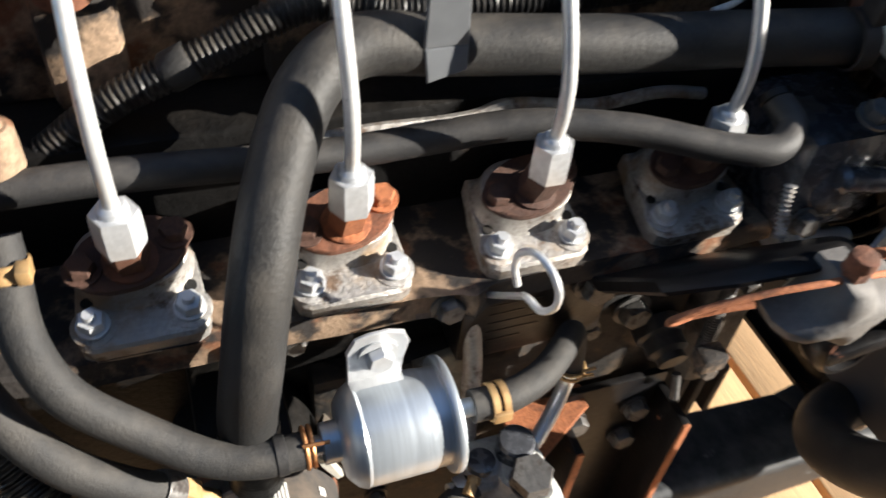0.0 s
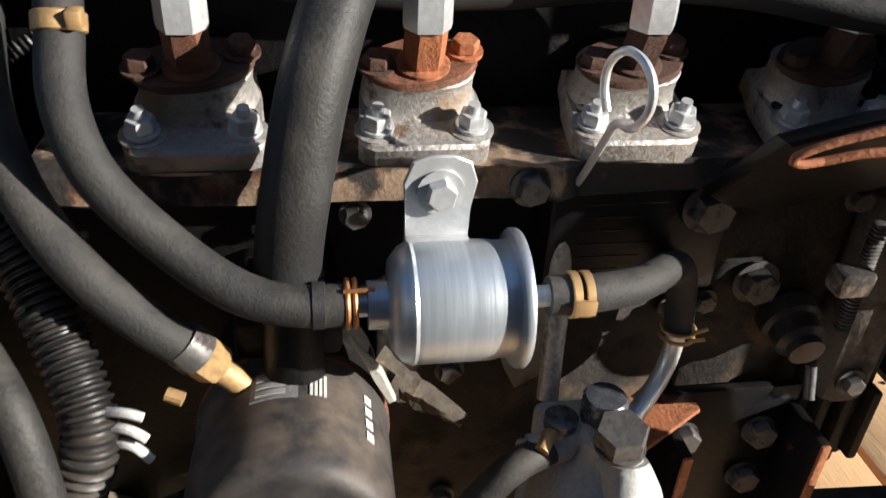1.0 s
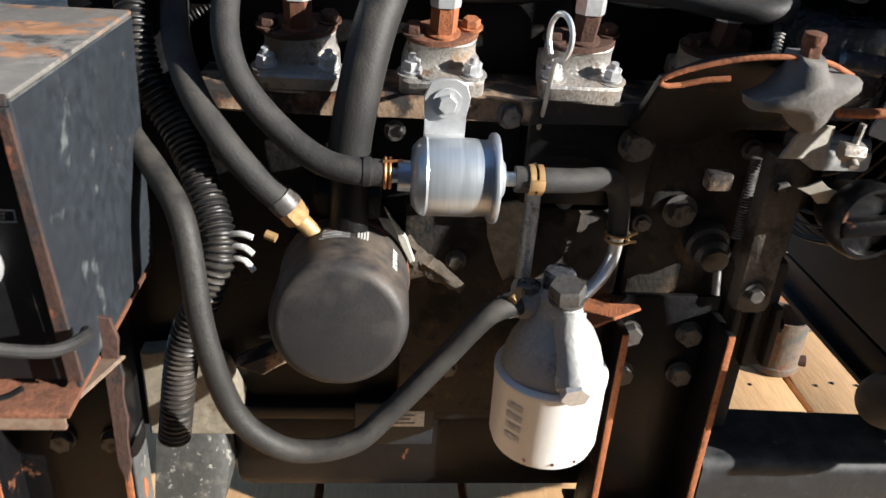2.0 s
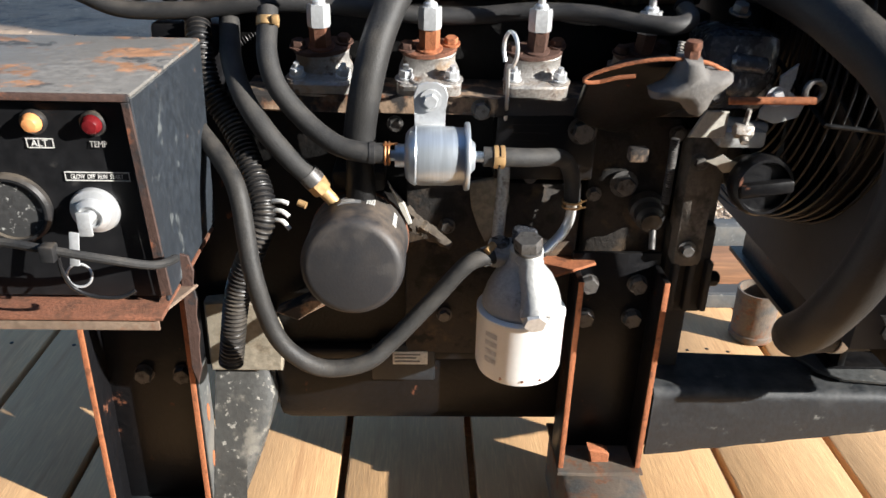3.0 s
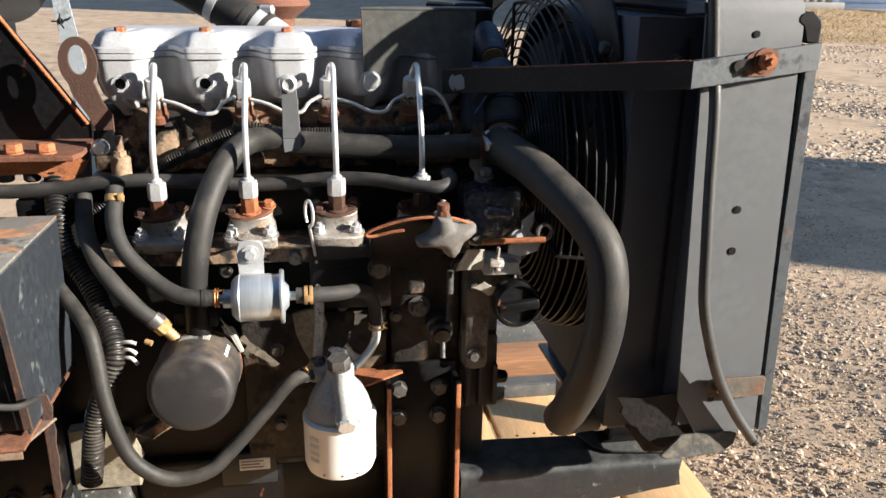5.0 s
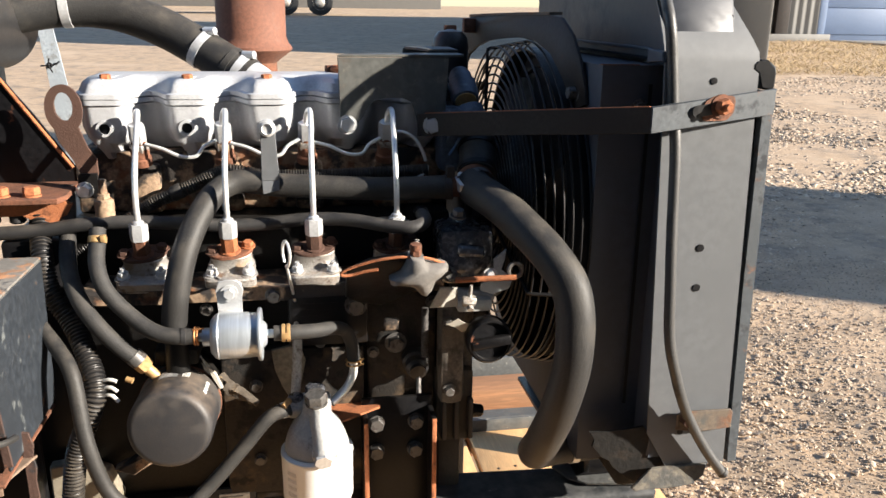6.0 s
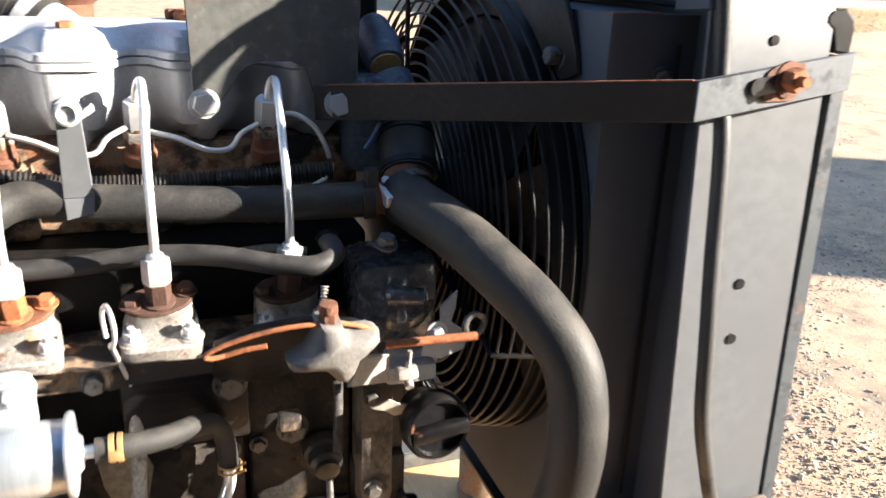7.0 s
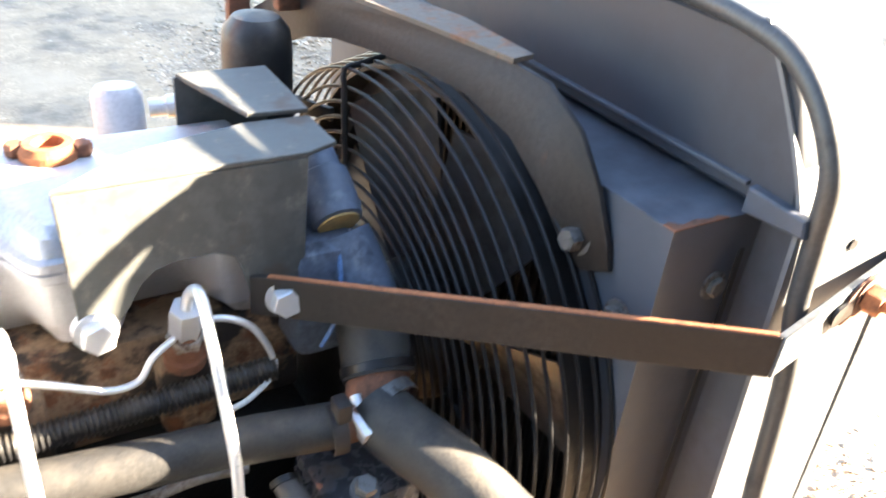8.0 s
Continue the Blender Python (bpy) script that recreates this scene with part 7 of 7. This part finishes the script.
def build_air_intake():
    a = thing("air_cleaner", (-0.33, 0.26, 0.60), "black ribbed air cleaner canister", "air cleaner")
    bm = B()
    lathe(bm, (-0.33, 0.03, 0.715), (0, 1, 0), [(0.05, 0), (0.062, 0.006), (0.062, 0.05), (0.068, 0.055), (0.068, 0.07), (0.064, 0.075), (0.064, 0.30), (0.05, 0.31)], 48)
    part("canister", bm, CAP_BLACK, a)
    bm = B()
    block(bm, (-0.36, 0.08, 0.54), (-0.30, 0.28, 0.66), 0.003)
    part("bracket", bm, BLACK, a)
    bm = B()
    hose(bm, [(-0.30, 0.26, 0.722), (-0.225, 0.28, 0.735), (-0.16, 0.29, 0.732), (-0.10, 0.285, 0.712), (-0.05, 0.27, 0.686), (-0.01, 0.25, 0.663), (0.02, 0.235, 0.645)], 0.0265, 36, 0.006)
    h = single("intake_hose", bm, RUBBER_SOFT, "thick black rubber intake hose to the manifold", "hose")
    bm = B()
    lathe(bm, (-0.009, 0.2495, 0.6625), (0.78, -0.36, -0.50), [(0.0262, 0), (0.0275, 0.001), (0.0275, 0.010), (0.0262, 0.011)], 36, caps=False)
    part("cuff", bm, RUBBER_OLD, h)
    for p, d in (((-0.043, 0.267, 0.6825), (0.78, -0.28, -0.55)), ((0.008, 0.242, 0.653), (0.8, -0.3, -0.52)), ((-0.215, 0.281, 0.7355), (1, 0.08, 0.05))):
        c = thing("intake_clamp", tuple(p), "shiny worm-drive clamp round the intake hose", "hose clamp", "intake clamps")
        bm = B()
        d = Vector(d).normalized()
        lathe(bm, Vector(p) - d * 0.006, d, [(0.0264, 0), (0.0278, 0.0004), (0.0278, 0.0116), (0.0264, 0.012)], 40, caps=False)
        part("band", bm, ZINC, c)
        bm = B()
        q = Vector(p) + Vector((0.012, -0.012, 0.024))
        rod(bm, q - Vector((0.008, -0.004, 0)), q + Vector((0.008, -0.004, 0)), 0.0055, seg=14, bevel=0.001)
        part("screw_housing", bm, ZINC, c)
    bm = B()
    hose(bm, [(0.012, 0.238, 0.65), (0.03, 0.228, 0.64), (0.05, 0.215, 0.62), (0.055, 0.205, 0.59)], 0.024, 28, 0.006)
    block(bm, (-0.15, 0.206, 0.55), (0.24, 0.245, 0.635), 0.01)
    single("intake_manifold", bm, SILVER, "silver-painted cast intake manifold behind the head", "engine part")
    bm = B()
    lathe(bm, (0.018, 0.36, 0.664), (0, 0, 1), [(0.036, -0.004), (0.040, 0.0), (0.054, 0.010), (0.058, 0.014), (0.058, 0.018), (0.053, 0.024), (0.050, 0.032), (0.050, 0.62), (0.047, 0.62), (0.046, 0.60)], 48)
    st = single("exhaust_stack", bm, STACK_RUST, "rusty vertical exhaust stack", "exhaust pipe")
    bm = B()
    lathe(bm, (0.018, 0.36, 0.50), (0, 0, 1), [(0.035, 0), (0.035, 0.163)], 32)
    block(bm, (-0.12, 0.25, 0.46), (0.22, 0.39, 0.52), 0.02)
    part("manifold", bm, RUSTY, st)
    f = thing("oil_filler", (0.139, 0.175, 0.655), "rusty oil filler cap lugs on the rocker cover", "filler cap")
    bm = B()
    lathe(bm, (0.141, 0.172, 0.6575), (0, 0, 1), [(0.017, 0), (0.017, 0.006), (0.014, 0.010), (0.009, 0.010), (0.008, 0.004), (0.001, 0.004)], 28)
    part("cap", bm, RUSTY_ORANGE, f)
    for dx in (-0.017, 0.017):
        bm = B()
        bolt(bm, (0.141 + dx, 0.172 - dx * 0.3, 0.659), (0, 0, 1), 0.011, 0.008)
        part("lug", bm, RUSTY, f)
    bm = B()
    lathe(bm, (0.20, 0.275, 0.60), (0, 0.1, 1), [(0.018, 0), (0.018, 0.05), (0.014, 0.056), (0.003, 0.057)], 28)
    single("breather_pot", bm, SILVER, "pale breather pot behind the rocker cover", "engine part")
    bm = B()
    lathe(bm, (0.224, 0.29, 0.632), (1, -0.2, 0.05), [(0.007, 0), (0.007, 0.012), (0.009, 0.013), (0.009, 0.02), (0.007, 0.021), (0.007, 0.036), (0.0085, 0.037), (0.0085, 0.042)], 20)
    single("bleed_coupling", bm, PIPE, "bright metal pipe coupling behind the engine", "pipe fitting")
    bm = B()
    lathe(bm, (0.296, 0.25, 0.45), (0, 0, 1), [(0.018, 0), (0.025, 0.006), (0.026, 0.02), (0.026, 0.236), (0.024, 0.250), (0.017, 0.259), (0.003, 0.262)], 40)
    can = single("expansion_canister", bm, CAP_BLACK, "dark rounded canister standing behind the engine", "canister")
    bm = B()
    block(bm, (0.287, 0.243, DECK_Z + 0.001), (0.305, 0.257, 0.452), 0.003)
    part("foot", bm, BLACK, can)
    bm = B()
    block(bm, (0.3225, 0.284, DECK_Z + 0.001), (0.3365, 0.326, 0.640), 0.003)
    single("guard_post", bm, BLACK, "black steel post under the fan guard plate", "bracket")
    w = thing("water_pump", (0.31, 0.14, 0.30), "black cast water pump between the engine and the fan", "engine part")
    bm = B()
    block(bm, (0.286, 0.045, 0.33), (0.318, 0.22, 0.54), 0.012)
    part("body", bm, BLACK, w)
    bm = B()
    lathe(bm, (0.316, 0.138, 0.478), (1, 0, 0), [(0.05, 0), (0.05, 0.010), (0.025, 0.014), (0.025, 0.030), (0.01, 0.05)], 32)
    part("pulley", bm, BLACK, w)

build_air_intake()

# wiring loom behind the coolant hose ----------------------------------------------
bm = B()
hose(bm, [(-0.20, 0.058, 0.45), (-0.15, 0.060, 0.478), (-0.129, 0.061, 0.490), (-0.093, 0.062, 0.515), (-0.066, 0.062, 0.527), (-0.041, 0.062, 0.538), (-0.016, 0.062, 0.550), (0.0, 0.062, 0.554), (0.019, 0.063, 0.551), (0.045, 0.064, 0.546), (0.12, 0.062, 0.546), (0.235, 0.060, 0.550)], 0.0082, 16, ribs=0.0032, depth=0.0016)
loom = thing("ribbed_loom", (0.0, 0.062, 0.545), "ribbed black conduit running behind the coolant hose", "wiring loom")
part("conduit", bm, PLASTIC, loom)
bm = B()
lathe(bm, (-0.066, 0.062, 0.527), (0.9, 0.0, 0.43), [(0.0086, 0), (0.0092, 0.001), (0.0092, 0.012), (0.0086, 0.013)], 24, caps=False)
part("tape_band", bm, RUBBER_OLD, loom)
bm = B()
hose(bm, [(0.235, 0.060, 0.556), (0.232, 0.056, 0.548), (0.215, 0.050, 0.540), (0.20, 0.048, 0.537)], 0.0019, 8, 0.003)
single("white_wire", bm, WHITE_MARK, "thin white wire curving behind the last injection pipe", "wire")
bm = B()
hose(bm, [(-0.03, 0.046, 0.492), (0.021, 0.045, 0.4945), (0.055, 0.045, 0.4935), (0.075, 0.045, 0.4945), (0.094, 0.045, 0.4985), (0.141, 0.045, 0.491), (0.181, 0.045, 0.493), (0.21, 0.045, 0.488)], 0.0036, 10, 0.003)
single("grey_cable", bm, CAST_ALU, "grey sheathed cable above the return hose", "cable")

# ---- yard background ----
def build_yard():
    s = thing("steel_shed", (14, 17.5, ground_z(0, 15)), "grey corrugated steel shed with a pale roller door", "building")
    z0 = ground_z(0, 17)
    # siding darkened and door blued: the shade on the shed is in these colours
    rib = material("shed_siding", (0.078, 0.074, 0.068), 0.6, grain=4, bump=0.1, vary=0.08)
    doorm = material("shade_blue_door", (0.11, 0.155, 0.245), 0.5, grain=3, bump=0.05, vary=0.04)
    bm = B()
    n = 60
    pts = []
    for k in range(n):
        x = 9.2 + 3.05 * k / (n - 1)
        pts.append((x, 17.0 + 0.03 * (k % 4 < 2)))
    pts += [(12.25, 17.4), (9.2, 17.4)]
    plate(bm, pts, lambda u, v, d: Vector((u, v, z0 - 0.1 + d)), 4.5, 0)
    part("wall", bm, rib, s)
    bm = B()
    block(bm, (12.45, 17.15, z0 - 0.1), (16.5, 17.25, z0 + 3.6), 0.01)
    door = part("door", bm, doorm, s, "sectional door toned blue for shade")
    for k in range(5):
        b = B()
        block(b, (12.47, 17.125, z0 + 0.15 + 0.62 * k), (16.48, 17.148, z0 + 0.755 + 0.62 * k), 0.006)
        part("panel", b, doorm, door)
    bm = B()
    block(bm, (12.26, 17.0, z0 - 0.1), (12.45, 17.2, z0 + 3.8), 0.01)
    part("door_post", bm, doorm, s)
    bm = B()
    block(bm, (11.08, 16.86, z0 - 0.1), (11.40, 16.99, z0 + 4.4), 0.01)
    block(bm, (11.00, 16.84, z0 + 1.0), (11.10, 16.99, z0 + 1.5), 0.01)
    part("corner_trim", bm, BROWN_STEEL, s, "dark red-brown post")
    bm = B()
    block(bm, (9.2, 16.78, z0 - 0.1), (12.47, 16.85, z0 + 0.16), 0.01)
    part("sill", bm, rib, s)
    bm = B()
    block(bm, (16.5, 17.0, z0 - 0.1), (24, 17.4, z0 + 4.5), 0.01)
    block(bm, (9.2, 17.41, z0 - 0.1), (24, 27, z0 + 4.4), 0.01)
    part("body", bm, rib, s)
    bm = B()
    block(bm, (8.8, 16.8, z0 + 4.5), (24.3, 27.4, z0 + 4.8), 0.02)
    part("roof", bm, rib, s)
    bm = B()
    block(bm, (12.6, 14.4, ground_z(0, 14.4) - 0.25), (24, 17.0, z0 + 0.02), 0.01)
    single("concrete_apron", bm, material("concrete", (0.36, 0.33, 0.29), 0.85, grain=20, bump=0.2, vary=0.1), "pale concrete apron before the shed door", "pavement", kind="structure")
    tr = thing("trailer", (-0.2, 33, ground_z(0, 33)), "parked flatbed trailer with twin axles far across the yard", "trailer")
    gz = ground_z(0, 33)
    bm = B()
    block(bm, (-6, 32.6, gz + 1.0), (3.4, 34.8, gz + 1.25), 0.02)
    part("bed", bm, BLACK, tr)
    for x in (-0.35, 0.98):
        bm = B()
        lathe(bm, (x, 32.4, gz + 0.5), (0, 1, 0), [(0.30, 0), (0.48, 0.02), (0.5, 0.06), (0.5, 0.22), (0.48, 0.26), (0.3, 0.28)], 32)
        w = part("wheel", bm, CAP_BLACK, tr)
        bm = B()
        lathe(bm, (x, 32.38, gz + 0.5), (0, 1, 0), [(0.1, -0.05), (0.16, -0.02), (0.2, 0.03), (0.29, 0.03), (0.30, 0.0), (0.30, 0.05)], 24)
        part("rim", bm, CAST_ALU, w)
    far = thing("storage_hall", (-9, 45, ground_z(0, 45)), "long low tan steel hall across the yard", "building")
    gz = ground_z(0, 46)
    bm = B()
    block(bm, (-40, 48, gz - 0.5), (8.5, 60, gz + 5), 0.05)
    part("wall", bm, rib, far)
    bm = B()
    block(bm, (-41, 47.5, gz + 5), (9, 61, gz + 5.4), 0.05)
    part("roof", bm, rib, far)
    # straw bank in front of the shed
    rng = random.Random(9)
    verts, faces = [], []
    for _ in range(30000):
        x, y = rng.uniform(5.0, 14.5), 8.1 + 8.4 * rng.random() ** 1.2
        if y < 8.1 + 0.6 * (1 + noise.noise(Vector((x, 1, 1)))) or noise.noise(Vector((x * 1.2, y * 0.7, 4))) < rng.uniform(-0.9, 0.1) or (x > 12.4 and y > 14.2):
            continue
        L, a, zz = rng.uniform(0.06, 0.22), rng.uniform(0, 6.28), ground_z(x, y)
        dx, dy, h = math.cos(a) * L, math.sin(a) * L * 0.6, rng.uniform(0.005, 0.08)
        k = len(verts)
        w = 0.004
        verts += [(x - w, y, zz), (x + w, y, zz), (x + dx + w, y + dy, zz + h), (x + dx - w, y + dy, zz + h)]
        faces.append((k, k + 1, k + 2, k + 3))
    me = bpy.data.meshes.new("straw")
    me.from_pydata(verts, [], faces)
    me.materials.append(material("straw", (0.27, 0.195, 0.105), 0.9, grain=5, bump=0, vary=0.3, per_island=0.5))
    tagged(new("straw", me), "dry straw and dead grass strip on the yard", "dry grass", kind="stuff")
    # off to the sunny side: an unseen box added to throw shade across the yard
    d = Vector((SUN_TO.x, SUN_TO.y, 0)).normalized()
    c = Vector((1.15, 2.35, 0)) + d * 7.0
    side = Vector((-d.y, d.x, 0))
    bm = B()
    m = Matrix.Translation((c.x, c.y, GROUND_Z)) @ Matrix.Rotation(math.atan2(d.y, d.x), 4, "Z")
    block(bm, (0, -0.60, 0.0), (6.0, 1.12, 4.2), 0.03, m)
    single("parked_truck_body", bm, WHITE, "unseen plain white box added to cast shade on the yard", "truck")

    # a long box added out of sight behind the radiator; its shade lies before the trailer
    bm = B()
    m = Matrix.Translation((5.2, 10.1, GROUND_Z)) @ Matrix.Rotation(radians(65.8), 4, "Z")
    block(bm, (0, -1.4, 0.0), (10.0, 0.0, 6.2), 0.05, m)
    single("storage_box", bm, rib, "tall narrow grey box added behind the radiator to cast shade", "building")
    # an unseen wall added behind the viewer to cut sky and bounce light
    bm = B()
    pts = []
    for k in range(56):
        pts.append((-8.0 + 9.85 * k / 55, -1.40 + 0.03 * (k % 4 < 2)))
    pts += [(1.85, -1.8), (-8.0, -1.8)]
    plate(bm, pts, lambda u, v, d: Vector((u, v, GROUND_Z - 0.05 + d)), 2.7, 0)
    single("wall_south", bm, material("dark_siding", (0.09, 0.085, 0.08), 0.6, grain=4, bump=0.1, vary=0.1), "unseen dark ribbed wall added to block light from the front", "wall", kind="structure")



def build_leaning_sheet():
    """A narrow pale sheet that leans beyond the engine, a twisted wire hanging on it."""
    w = thing("leaning_sheet", (-0.215, 0.42, DECK_Z), "narrow pale blue-grey sheet metal strip with a twisted wire on it", "sheet metal")
    bm = B()
    plate(bm, [(-0.298, 0.735), (-0.277, 0.735), (-0.261, 0.615), (-0.190, DECK_Z + 0.001), (-0.216, DECK_Z + 0.001), (-0.2855, 0.605)], lambda u, v, d: Vector((u, 0.42 + d, v)), 0.003, 0.0006)
    part("strip", bm, SHEET_BLUE, w)
    bm = B()
    hose(bm, [(-0.2955, 0.416, 0.6500), (-0.2830, 0.4165, 0.6505), (-0.2740, 0.4165, 0.6520), (-0.2685, 0.416, 0.6565)], 0.0012, 8)
    hose(bm, [(-0.2825, 0.4150, 0.6610), (-0.2835, 0.4140, 0.6510), (-0.2790, 0.4150, 0.6400)], 0.0012, 8)
    ring(bm, (-0.283, 0.4150, 0.6505), (0, 1, 0), 0.0035, 0.0012, 20, 6)
    part("wire", bm, WIRE_BLACK, w, "black twisted tie wire")
    return w


build_leaning_sheet()
build_yard()
